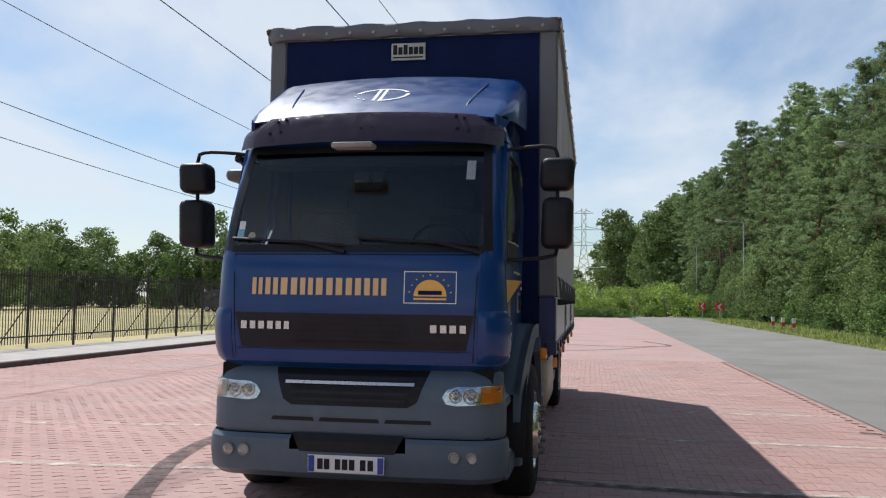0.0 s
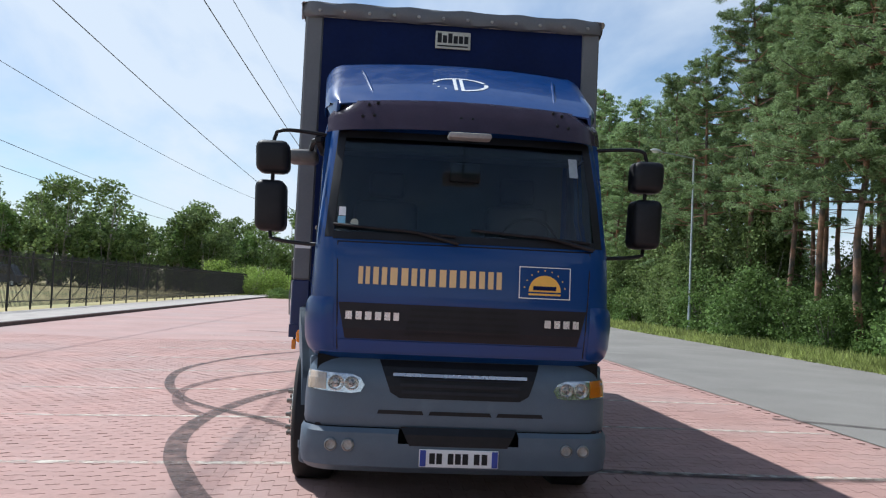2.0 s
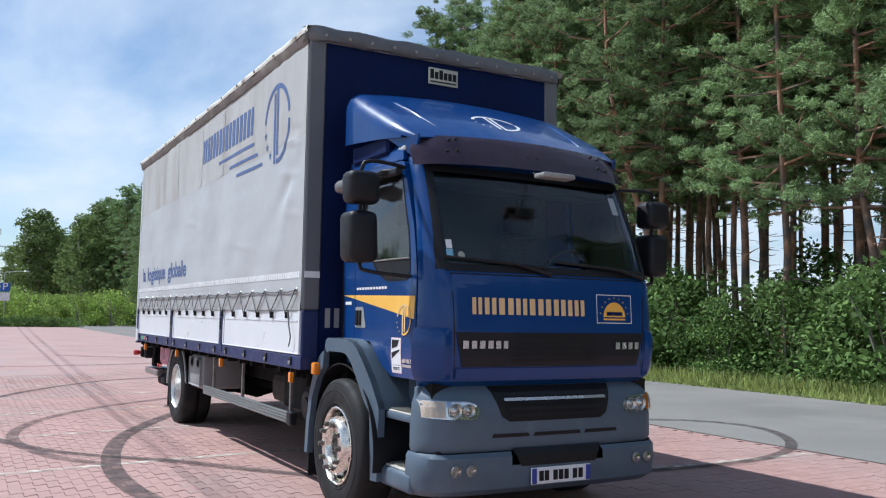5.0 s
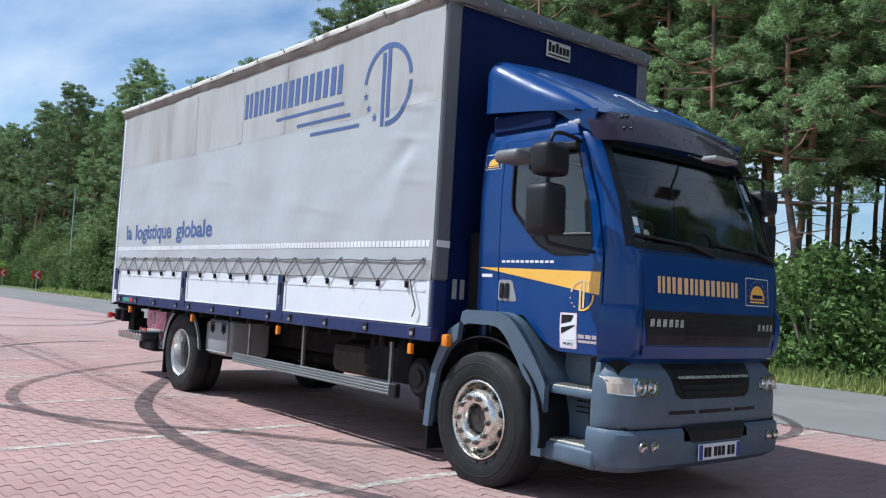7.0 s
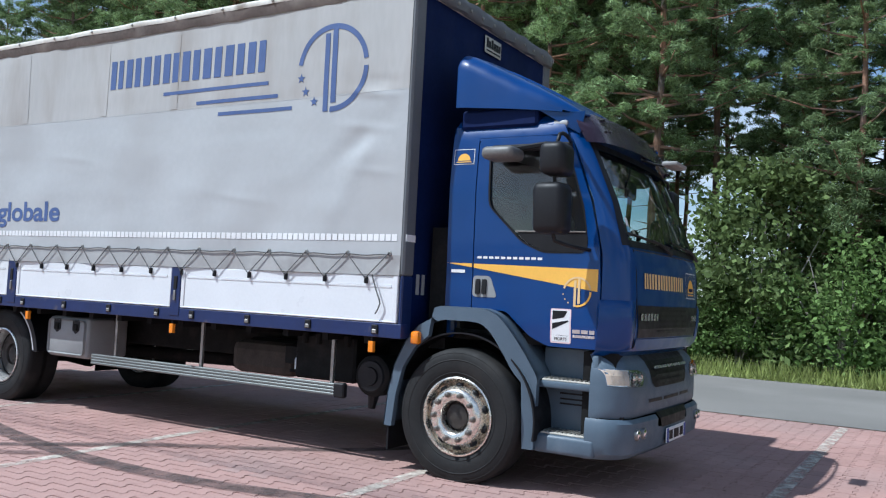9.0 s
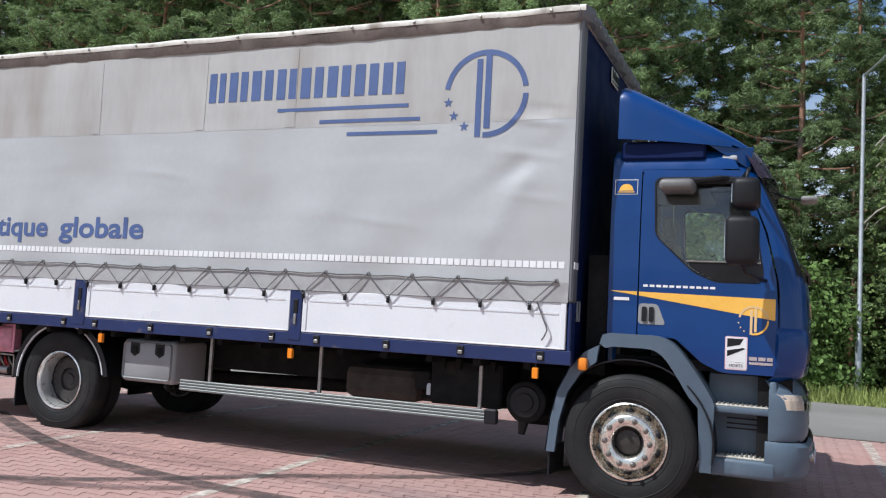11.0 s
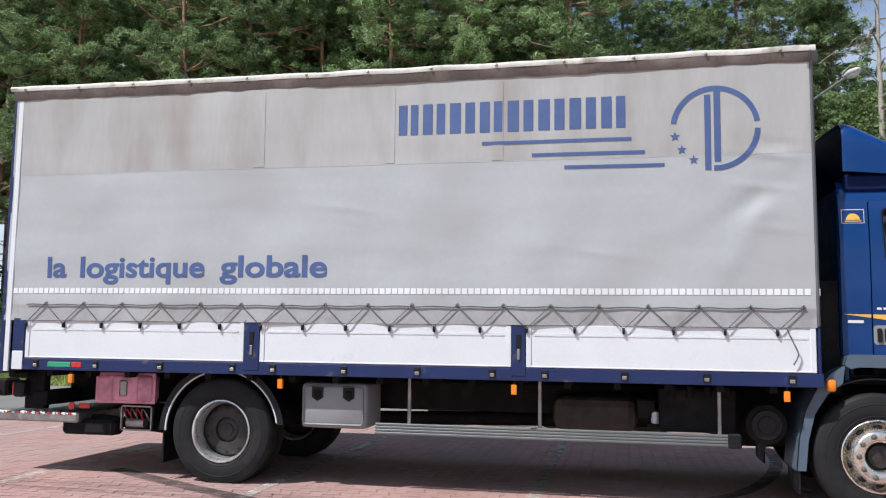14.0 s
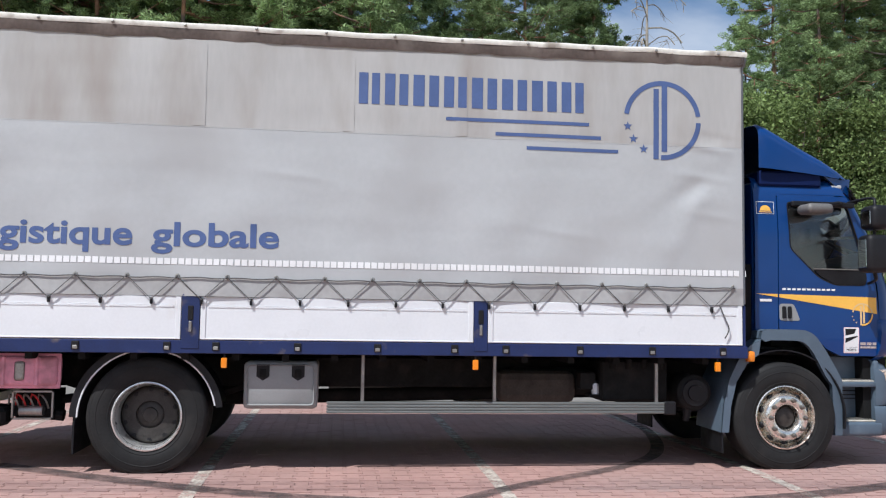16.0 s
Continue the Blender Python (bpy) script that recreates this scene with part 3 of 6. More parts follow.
# ---- fence along the footway ----
FX = -15.6
post_bm = lambda y: box((FX - 0.03, y - 0.03, -0.1), (FX + 0.03, y + 0.03, 2.25), 0.006)
made = None
for k in range(42):
    y0 = 2.0 + 2.2 * k
    if made is None:
        made = thing("fence_panel", (FX, y0, 0), "black iron picket fence panel with raking stays", "fence", "fence panels")
        part("post", post_bm(y0), IRON, made)
        for z in (0.28, 1.98):
            part("rail", box((FX - 0.02, y0 + 0.03, z - 0.02), (FX + 0.02, y0 + 2.17, z + 0.02)), IRON, made)
        for j in range(1, 19):
            yy = y0 + 2.2 * j / 19
            part("picket", box((FX - 0.009, yy - 0.009, 0.08), (FX + 0.009, yy + 0.009, 2.17)), IRON, made)
        part("stay", tube([(FX - 0.02, y0, 1.2), (FX - 0.9, y0, 0.0)], 0.018, n=6), IRON, made)
    else:
        copy_thing(made, pose(FX, y0, 0))


# ---- street lamps ----
def street_lamp(x, y, h=7.0):
    root = thing("street_lamp", (x, y, 0), "galvanised street lamp with a straight raking arm", "street lamp", "street lamps")
    part("pole", tube([(x, y, -0.05), (x, y, 1.2), (x, y, 1.25), (x, y, h + 0.02)], [0.075, 0.075, 0.055, 0.042], n=10), GALV, root, smooth=50)
    tip = Vector((x - 1.72, y - 0.50, h + 0.13))
    part("arm", tube([(x, y, h - 0.06), (x, y, h), tip], 0.03, n=8), GALV, root, smooth=60)
    turn = math.atan2(-0.50, -1.72)
    head = bmesh.new()
    bmesh.ops.create_uvsphere(head, u_segments=14, v_segments=8, radius=1, matrix=Matrix.LocRotScale(tip + Vector((-0.20, -0.06, 0.02)), Euler((0, -0.05, turn)), (0.30, 0.13, 0.085)))
    head = part("lamp_head", head, LAMPGREY, root, "pale grey lamp head", smooth=True)
    bm = bmesh.new()
    bmesh.ops.create_uvsphere(bm, u_segments=12, v_segments=6, radius=1, matrix=Matrix.LocRotScale(tip + Vector((-0.22, -0.065, -0.025)), Euler((0, -0.05, turn)), (0.20, 0.10, 0.07)))
    part("lamp_glass", bm, LAMPGLASS, head, smooth=True)
    return root


LAMPGREY = material("pale lamp housing", (0.55, 0.56, 0.56), 0.45, vary=0.06)
LAMPGLASS = material("frosted lamp cover", (0.75, 0.75, 0.72), 0.25, vary=0.05)
for y in (4.17, 36.8, 70.0, 100.0, 132.0):
    street_lamp(11.85, y, 7.24 if y < 20 else 7.8)


# ---- pylon and its wires, far behind ----
def pylon(x, y, h):
    root = thing("pylon", (x, y, 0), "distant lattice steel power pylon with three cross arms", "pylon", "pylons")
    def half(z):
        f = z / h
        return h * (0.085 * (1 - f / 0.62) + 0.022) if f < 0.62 else h * 0.022
    steps = [h * k / 11 for k in range(12)]
    for sx in (-1, 1):
        for sy in (-1, 1):
            part("leg", tube([(x + sx * half(z), y + sy * half(z), z) for z in steps], h * 0.0042, n=4), GALV, root)
    for a, b in zip(steps, steps[1:]):
        bm = bmesh.new()
        for s in (-1, 1):
            for q in (-1, 1):
                tube([(x - q * half(a), y + s * half(a), a), (x + q * half(b), y + s * half(b), b)], h * 0.0022, bm, n=4)
                tube([(x + s * half(a), y - q * half(a), a), (x + s * half(b), y + q * half(b), b)], h * 0.0022, bm, n=4)
        part("bracing", bm, GALV, root)
    for z, w in ((0.62, 0.24), (0.78, 0.19), (0.95, 0.10)):
        bm = bmesh.new()
        for s in (-1, 1):
            for yy in (-1, 1):
                tube([(x, y + yy * h * 0.02, h * z), (x + s * h * w, y, h * z)], h * 0.003, bm, n=4)
                tube([(x + s * h * 0.02, y + yy * h * 0.02, h * (z + 0.035)), (x + s * h * w, y, h * z)], h * 0.003, bm, n=4)
            if z < 0.9:
                tube([(x + s * h * w, y, h * z), (x + s * h * w, y, h * (z - 0.05))], h * 0.004, bm, n=5)
        part("cross_arm", bm, GALV, root)
    return root


pylon(-2.5, 330.0, 37.0)
pylon(14.0, 720.0, 37.0)
# each cable hangs from an arm of the pylon: (arm x, arm z), x and z at y = 45, sag
CABLES = [(6.0, 21.1, -7.77, 10.56, 2.60), (6.4, 21.1, -10.23, 16.22, 2.12), (5.8, 21.1, -12.94, 10.20, 3.24), (-6.2, 35.0, -25.32, 14.12, 4.02), (-11.4, 21.1, -25.51, 9.61, 2.70), (-9.5, 27.0, -27.17, 8.54, 3.66)]
for xa, za, x45, z45, sag in CABLES:
    pts = []
    for k in range(81):
        y = 330 - 390 * k / 80
        f = (330 - y) / 285
        pts.append((xa + (x45 - xa) * f, y, za + (z45 - za) * f + sag * 1e-4 * (y - 45) * (y - 330)))
    single("power_cable", tube(pts, 0.02, n=5), IRON, "thin sagging overhead power cable from the pylon", "cable", "power cables")


def parking_sign(x, y):
    root = thing("parking_sign", (x, y, 0), "blue parking sign with white letter on a post", "sign")
    part("post", tube([(x, y, -0.05), (x, y, 3.75)], 0.035, n=8), GALV, root)
    blue = part("sign_board", box((x - 0.38, y - 0.06, 2.98), (x + 0.38, y - 0.04, 3.74), 0.008), material("blue sign", (0.02, 0.10, 0.42), 0.4), root)
    part("sub_plate", box((x - 0.38, y - 0.06, 2.2), (x + 0.38, y - 0.04, 2.9), 0.008), material("white sign", (0.75, 0.76, 0.78), 0.4), root)
    lettering("P", 0.62, (x, y - 0.066, 3.14), (90, 0, 0), material("sign white", (0.8, 0.8, 0.8), 0.4), blue, "letter")
    return root


def lettering(text, height, at, turn, mat, parent, name="lettering", width=None, depth=0.001, align="CENTER", bold=0.0):
    """Built-in font as a mesh: baseline at at, capital height given, turned by Euler degrees."""
    cu = bpy.data.curves.new("text", "FONT")
    cu.body, cu.size, cu.align_x, cu.extrude, cu.offset = text, height / 0.729, align, depth, bold
    tmp = new("text", cu)
    bpy.context.view_layer.update()
    me = bpy.data.meshes.new_from_object(tmp.evaluated_get(bpy.context.evaluated_depsgraph_get()))
    bpy.data.objects.remove(tmp)
    me.name = name
    xs = [v.co.x for v in me.vertices]
    k = width / (max(xs) - min(xs)) if width else 1.0
    me.transform(Matrix.Translation(-ROOT[parent]) @ pose(*at, *turn) @ Matrix.Diagonal((k, 1, 1, 1)))
    me.materials.clear()
    me.materials.append(mat)
    ob = new(name, me)
    ob.parent = parent
    ROOT[ob] = ROOT[parent]
    return ob


parking_sign(-2.2, 82.6)
DL = thing("street_lamp", (-0.7, 128, 0), "distant street lamp with two arms", "street lamp", "street lamps")
part("pole", tube([(-0.7, 128, -0.05), (-0.7, 128, 6.3)], [0.09, 0.05], n=8), GALV, DL)
for s in (-1, 1):
    part("arm", tube([(-0.7, 128, 6.25), (-0.7 + s * 0.3, 128, 6.45), (-0.7 + s * 2.4, 128, 6.6)], 0.04, n=6), GALV, DL)
    bm = bmesh.new()
    bmesh.ops.create_uvsphere(bm, u_segments=10, v_segments=6, radius=1, matrix=Matrix.LocRotScale((-0.7 + s * 2.7, 128, 6.6), None, (0.42, 0.16, 0.1)))
    part("lamp_head", bm, GALV, DL, smooth=True)


# ---- things beyond: a van behind the fence, chevron boards by the road ----
def van(x, y):
    root = thing("van", (x, y, -0.06), "dark blue panel van parked beyond the fence", "van")
    paint, pane, rub = material("dark van paint", (0.012, 0.018, 0.05), 0.35, coat=0.5), glass("van window", (0.25, 0.3, 0.32), ior=1.8), IRON
    side = [(-2.4, 0.35), (2.3, 0.35), (2.45, 0.6), (2.42, 1.0), (1.75, 1.12), (1.25, 1.95), (1.0, 2.05), (-2.3, 2.1), (-2.42, 1.9)]
    bm = plate([(x + a, y - 0.9, z - 0.06) for a, z in side], (0, 1.8, 0))
    bmesh.ops.bevel(bm, geom=[e for e in bm.edges if len(e.link_faces) == 2 and e.calc_face_angle(0) > 0.6], offset=0.06, segments=2, affect="EDGES")
    body = part("body", bm, paint, root, smooth=40)
    for a, b in ((0.15, 1.2), (-0.95, 0.05), (-2.2, -1.05)):
        part("side_window", plate([(x + a, y - 0.905, 1.1), (x + b + (0.4 if b > 1 else 0), y - 0.905, 1.1), (x + b, y - 0.905, 1.8), (x + a, y - 0.905, 1.8)], (0, -0.008, 0)), pane, body)
    for a in (-1.55, 1.55):
        for s in (-1, 1):
            w = part("wheel", lathe([(0.19, s * 0.0), (0.31, s * 0.01), (0.33, s * -0.04), (0.33, s * -0.16), (0.30, s * -0.2)], (x + a, y + s * 0.92, 0.27), "y", 20), rub, root)
            part("wheel_disc", lathe([(0.0, s * 0.01), (0.19, s * 0.012), (0.2, 0.0)], (x + a, y + s * 0.92, 0.27), "y", 16), GALV, w)
    for k in range(2):
        part("roof_rack_bar", box((x - 1.2 + 1.2 * k, y - 0.8, 2.05), (x - 1.12 + 1.2 * k, y + 0.8, 2.16)), GALV, root)
    return root


van(-37.0, 83.0)
RW = [material("board white", (0.75, 0.75, 0.75), 0.5), material("board red", (0.6, 0.05, 0.04), 0.5)]
for x, y in ((10.6, 74.0), (10.7, 86.0)):
    root = thing("chevron_board", (x, y, 0), "red and white chevron board beside the road", "sign", "chevron boards")
    part("post", box((x - 0.03, y - 0.03, -0.05), (x + 0.03, y + 0.03, 1.5)), GALV, root)
    bd = part("board", box((x - 0.35, y - 0.06, 0.85), (x + 0.35, y - 0.04, 1.5), 0.005), RW[1], root)
    part("chevron", plate([(x + 0.2, y - 0.062, 0.9), (x - 0.05, y - 0.062, 1.175), (x + 0.2, y - 0.062, 1.45), (x + 0.05, y - 0.062, 1.45), (x - 0.2, y - 0.062, 1.175), (x + 0.05, y - 0.062, 0.9)], (0, -0.004, 0)), RW[0], bd)
for y in (46.0, 48.5, 51.0):
    root = thing("bollard", (10.2, y, 0), "short red and white roadside bollard", "bollard", "bollards")
    for k in range(3):
        part("band", box((10.12, y - 0.05, 0.25 * k - (0.05 if k == 0 else 0)), (10.28, y + 0.05, 0.25 * k + 0.25)), RW[k % 2], root)

# ---- the lorry ----
BLUE = material("blue truck paint", (0.003, 0.040, 0.172), 0.36, vary=0.05, scale=3, fine=200, coat=0.5, spec=0.2)
DEEPBLUE = material("dark blue box front", (0.005, 0.013, 0.065), 0.6, vary=0.15, scale=2, fine=30, spec=0.12)
GREYPL = material("blue-grey bumper plastic", (0.084, 0.118, 0.156), 0.48, vary=0.08, scale=4, fine=120, bump=0.12, bump_scale=300, dirt=(0.13, 0.165, 0.205), dirt_at=(0.58, 0.8), dirt_scale=3)
BLACKPL = material("black plastic", (0.009, 0.009, 0.011), 0.5, spec=0.3, vary=0.2, scale=6, fine=80)
GRILLE = material("dark grille plastic", (0.011, 0.011, 0.016), 0.45, spec=0.3, vary=0.15, scale=6, fine=80)
CHASSIS = material("grimy chassis paint", (0.008, 0.008, 0.008), 0.8, vary=0.35, scale=4, fine=40, spec=0.25, dirt=(0.024, 0.019, 0.017), dirt_at=(0.55, 0.8), dirt_scale=5)
TARP = material("grey tarpaulin", (0.435, 0.445, 0.45), 0.55, vary=0.035, scale=1.2, fine=20, dirt=(0.395, 0.395, 0.395), dirt_at=(0.48, 0.7), dirt_scale=1.1, bump=0.05, bump_scale=14)
TARPTOP = material("weathered tarpaulin band", (0.42, 0.412, 0.40), 0.6, vary=0.05, scale=1.5, fine=25, dirt=(0.315, 0.285, 0.26), dirt_at=(0.46, 0.7), dirt_scale=2.2, stretch=(1, 1, 0.25))
HEM = material("dirty roof hem", (0.66, 0.63, 0.57), 0.65, vary=0.12, scale=3, fine=30, dirt=(0.30, 0.26, 0.22), dirt_at=(0.56, 0.7), dirt_scale=3)
HEMBROWN = material("dark brown roof edge", (0.115, 0.09, 0.078), 0.75, vary=0.25, scale=3, fine=30, dirt=(0.24, 0.205, 0.18), dirt_at=(0.55, 0.75), dirt_scale=2)
TARPFLAP = material("grey tarpaulin flap", (0.36, 0.355, 0.35), 0.55, vary=0.08, scale=2, fine=25, dirt=(0.27, 0.26, 0.255), dirt_at=(0.5, 0.72), dirt_scale=4)
INK = material("blue curtain print", (0.068, 0.110, 0.26), 0.55, vary=0.08, scale=5, fine=60)
BOARD = material("white painted aluminium", (0.71, 0.72, 0.735), 0.35, vary=0.03, scale=2, fine=40, dirt=(0.62, 0.61, 0.60), dirt_at=(0.62, 0.85), dirt_scale=3)
BOXGREY = material("grey box post", (0.135, 0.142, 0.152), 0.5, vary=0.08, scale=3, fine=60)
RAILBLUE = material("blue painted side rail", (0.008, 0.020, 0.090), 0.45, vary=0.15, scale=5, fine=60, dirt=(0.16, 0.13, 0.11), dirt_at=(0.62, 0.8), dirt_scale=6)
TYRE = material("black tyre rubber", (0.014, 0.0138, 0.014), 0.7, vary=0.2, scale=4, fine=60, spec=0.3, dirt=(0.04, 0.036, 0.032), dirt_at=(0.55, 0.85), dirt_scale=3)
CHROME = material("polished wheel steel", (0.78, 0.74, 0.67), 0.24, metal=0.9, vary=0.12, scale=12, fine=60, dirt=(0.46, 0.38, 0.30), dirt_at=(0.64, 0.88), dirt_scale=9)
STEEL = material("dull steel", (0.35, 0.34, 0.32), 0.45, metal=0.8, vary=0.2, scale=10, fine=60)
RIMSTEEL = material("bare wheel steel", (0.80, 0.79, 0.77), 0.32, metal=0.75, vary=0.12, scale=8, dirt=(0.38, 0.35, 0.31), dirt_at=(0.60, 0.8), dirt_scale=8)
NUT = material("dark wheel nut steel", (0.20, 0.18, 0.16), 0.4, metal=0.8, vary=0.25, scale=20)
HUBDARK = material("greasy hub cap", (0.030, 0.025, 0.021), 0.55, vary=0.35, scale=12)
RIMGREY = material("dark wheel disc", (0.040, 0.036, 0.033), 0.6, metal=0.2, vary=0.3, scale=10, fine=60)
ALU = material("ribbed aluminium guard", (0.19, 0.205, 0.20), 0.42, metal=0.55, vary=0.12, scale=6, fine=60, stretch=(1, 0.1, 1))
AMBER = material("amber lens", (0.85, 0.25, 0.01), 0.2, vary=0.05, coat=0.5)
YELLOW = material("yellow vinyl", (0.85, 0.48, 0.08), 0.4, vary=0.04)
CREAM = material("cream vinyl lettering", (0.72, 0.50, 0.24), 0.4, vary=0.04)
WHITEV = material("white vinyl", (0.78, 0.78, 0.78), 0.4, vary=0.04)
PINKV = material("pale pink sticker", (0.78, 0.60, 0.62), 0.4, vary=0.04)
SILVER = material("silver badge", (0.62, 0.62, 0.63), 0.25, metal=0.7, vary=0.05)
VISOR = material("smoked visor", (0.075, 0.050, 0.078), 0.16, vary=0.1, coat=0.6)
PINKBOX = material("faded red plastic box", (0.72, 0.30, 0.40), 0.45, vary=0.10, scale=4, fine=40, dirt=(0.45, 0.19, 0.24), dirt_at=(0.5, 0.7), dirt_scale=6)
TOOLGREY = material("grey plastic toolbox", (0.27, 0.275, 0.275), 0.55, vary=0.08, scale=5, fine=120, bump=0.1, bump_scale=250)
REDV = material("red reflector", (0.55, 0.03, 0.03), 0.25, vary=0.1, coat=0.4)
GREENV = material("green label", (0.04, 0.30, 0.17), 0.4, vary=0.1)
TREAD = material("sandy step tread", (0.50, 0.47, 0.40), 0.6, vary=0.15, scale=10, fine=60)
SEAT = material("dark seat cloth", (0.03, 0.032, 0.04), 0.9, vary=0.2, scale=8, fine=120)
DASH = material("grey dashboard", (0.06, 0.062, 0.066), 0.7, vary=0.1, scale=6)
HEADLINER = material("pale cab lining", (0.30, 0.30, 0.29), 0.9, vary=0.06)
ROPE = material("grey rope", (0.10, 0.10, 0.10), 0.8, vary=0.2, scale=30)
CABLERED = material("red cable", (0.5, 0.03, 0.03), 0.4)
MIRRORED = material("mirror glass", (0.85, 0.87, 0.88), 0.03, metal=1.0, vary=0.0)
LENS = glass("clear lamp lens", (0.93, 0.95, 0.96))
SCREEN = glass("tinted windscreen", (0.72, 0.86, 0.86), ior=1.65)
# a little reflected sky is put into the side panes as pale colour
SIDEGLASS = glass("side window with pale sheen", (0.84, 0.92, 0.91), 0.02, ior=2.0, sheen=0.025)

CX = -1.55
lorry = thing("lorry", (CX, 5.4, 0), "blue curtain-sided delivery lorry with grey bumper, parked on red paving", "truck")
L, R = -2.82, -0.28          # the box body's two flanks
F, B = 7.16, 14.76           # its front and its back
TOP = 3.72


def mirrored(points):
    return [(2 * CX - p[0], p[1], p[2]) for p in points]


# -- chassis --
for x in (CX - 0.43, CX + 0.43):
    part("chassis_beam", box((x - 0.04, 5.9, 0.68), (x + 0.04, 14.5, 0.96), 0.01), CHASSIS, lorry)
for y in (7.5, 8.7, 10.0, 11.3, 13.4, 14.2):
    part("cross_member", box((CX - 0.43, y - 0.05, 0.72), (CX + 0.43, y + 0.05, 0.92)), CHASSIS, lorry)
part("gearbox", box((CX - 0.32, 6.4, 0.42), (CX + 0.32, 7.9, 1.05), 0.08, seg=2), CHASSIS, lorry)
part("propeller_shaft", tube([(CX, 7.9, 0.62), (CX, 12.45, 0.52)], 0.07, n=12), CHASSIS, lorry, smooth=True)
for y, z in ((6.71, 0.46), (12.44, 0.48)):
    bm = tube([(L + 0.35, y, z), (CX - 0.3, y, z - 0.02), (CX, y, z), (CX + 0.3, y, z - 0.02), (R - 0.35, y, z)], [0.07, 0.09, 0.19 if y > 9 else 0.09, 0.09, 0.07], n=12)
    part("axle", bm, CHASSIS, lorry, smooth=True)
for x in (CX - 0.43, CX + 0.43):
    part("leaf_spring", tube(smooth_line([(x, 11.6, 0.72), (x, 12.0, 0.60), (x, 12.44, 0.56), (x, 12.9, 0.60), (x, 13.3, 0.72)], 0.1), 0.045, n=6), CHASSIS, lorry)
part("fuel_tank", box((R - 0.62, 8.2, 0.42), (R - 0.12, 9.6, 0.98), 0.08, seg=3), STEEL, lorry, smooth=True)
part("air_tank", tube([(CX - 0.62, 8.35, 0.76), (CX - 0.62, 9.2, 0.76)], 0.13, n=16), CHASSIS, lorry, smooth=True)
part("battery_box", box((-2.52, 7.78, 0.60), (-2.02, 8.42, 0.98), 0.02), CHASSIS, lorry)
for k in range(4):
    part("battery_cap", tube([(-2.53, 7.86 + 0.15 * k, 0.90), (-2.53, 7.86 + 0.15 * k, 0.99)], 0.03, n=8), CHASSIS, lorry)
part("exhaust_box", box((-2.35, 8.6, 0.56), (-1.95, 9.35, 0.86), 0.08, seg=2), material("rusty silencer", (0.052, 0.040, 0.032), 0.8, vary=0.3, scale=6), lorry)
for y, h in ((8.45, 0.10), (8.29, 0.07)):
    bottle = part("fluid_bottle", lathe([(0.0, 0.0), (0.034, 0.0), (0.036, 0.012), (0.036, h - 0.02), (0.026, h)], (-2.43, y, 0.66), "z", 14), BOARD, lorry, "small white fluid bottle", smooth=40)
    part("bottle_cap", lathe([(0.024, h), (0.024, h + 0.022), (0.0, h + 0.024)], (-2.43, y, 0.66), "z", 12), BLACKPL, bottle)
part("bottle_tray", box((-2.47, 8.22, 0.63), (-2.33, 8.52, 0.66), 0.006), CHASSIS, lorry)
part("valve_block", box((-2.45, 8.45, 0.70), (-2.3, 8.6, 0.86), 0.01), CHASSIS, lorry)
bm = lathe([(0.0, -0.16), (0.14, -0.16), (0.165, -0.14), (0.165, 0.2), (0.0, 0.2)], (-2.44, 7.55, 0.69), "x", 28)
filt = part("filter_drum", bm, CHASSIS, lorry, "round dark filter drum with a ribbed lid", smooth=40)
part("drum_lid", lathe([(0.0, -0.19), (0.07, -0.19), (0.075, -0.175), (0.12, -0.175), (0.13, -0.16), (0.0, -0.16)], (-2.44, 7.55, 0.69), "x", 28), BLACKPL, filt, smooth=40)
part("drain_spout", tube([(-2.5, 7.58, 0.56), (-2.5, 7.6, 0.42)], [0.05, 0.03], n=8), BLACKPL, lorry)

# -- box: floor, walls, roof, posts --
part("box_floor", box((L + 0.03, F + 0.01, 1.03), (R - 0.03, B - 0.01, 1.15)), CHASSIS, lorry)
for y in [F + 0.35 + 0.42 * k for k in range(18)]:
    part("floor_bearer", box((L + 0.08, y - 0.03, 0.96), (R - 0.08, y + 0.03, 1.03)), CHASSIS, lorry)
front_wall = part("box_front", box((L + 0.15, F, 1.03), (R - 0.15, F + 0.05, TOP + 0.02)), DEEPBLUE, lorry, "dark blue box front wall")
for x in (L, R - 0.15):
    part("front_post", box((x, F - 0.012, 1.50), (x + 0.15, F + 0.1, TOP + 0.03), 0.015), BOXGREY, lorry, "grey corner post")
    part("post_base", box((x + 0.002, F - 0.010, 1.02), (x + 0.148, F + 0.02, 1.50), 0.01), RAILBLUE, lorry)
for x, s in ((L, 1), (R, -1)):
    a, b = sorted((x + s * 0.002, x + s * 0.12))
    part("rear_post", box((a, B - 0.06, 0.98), (b, B + 0.0, TOP + 0.03), 0.012), RAILBLUE, lorry, "blue rear corner post")
part("box_back", box((L + 0.13, B - 0.05, 1.0), (R - 0.13, B + 0.01, TOP)), RAILBLUE, lorry)
part("box_roof", box((L + 0.02, F - 0.01, TOP + 0.02), (R - 0.02, B, TOP + 0.11), 0.02), HEM, lorry, "grey tarpaulin roof")
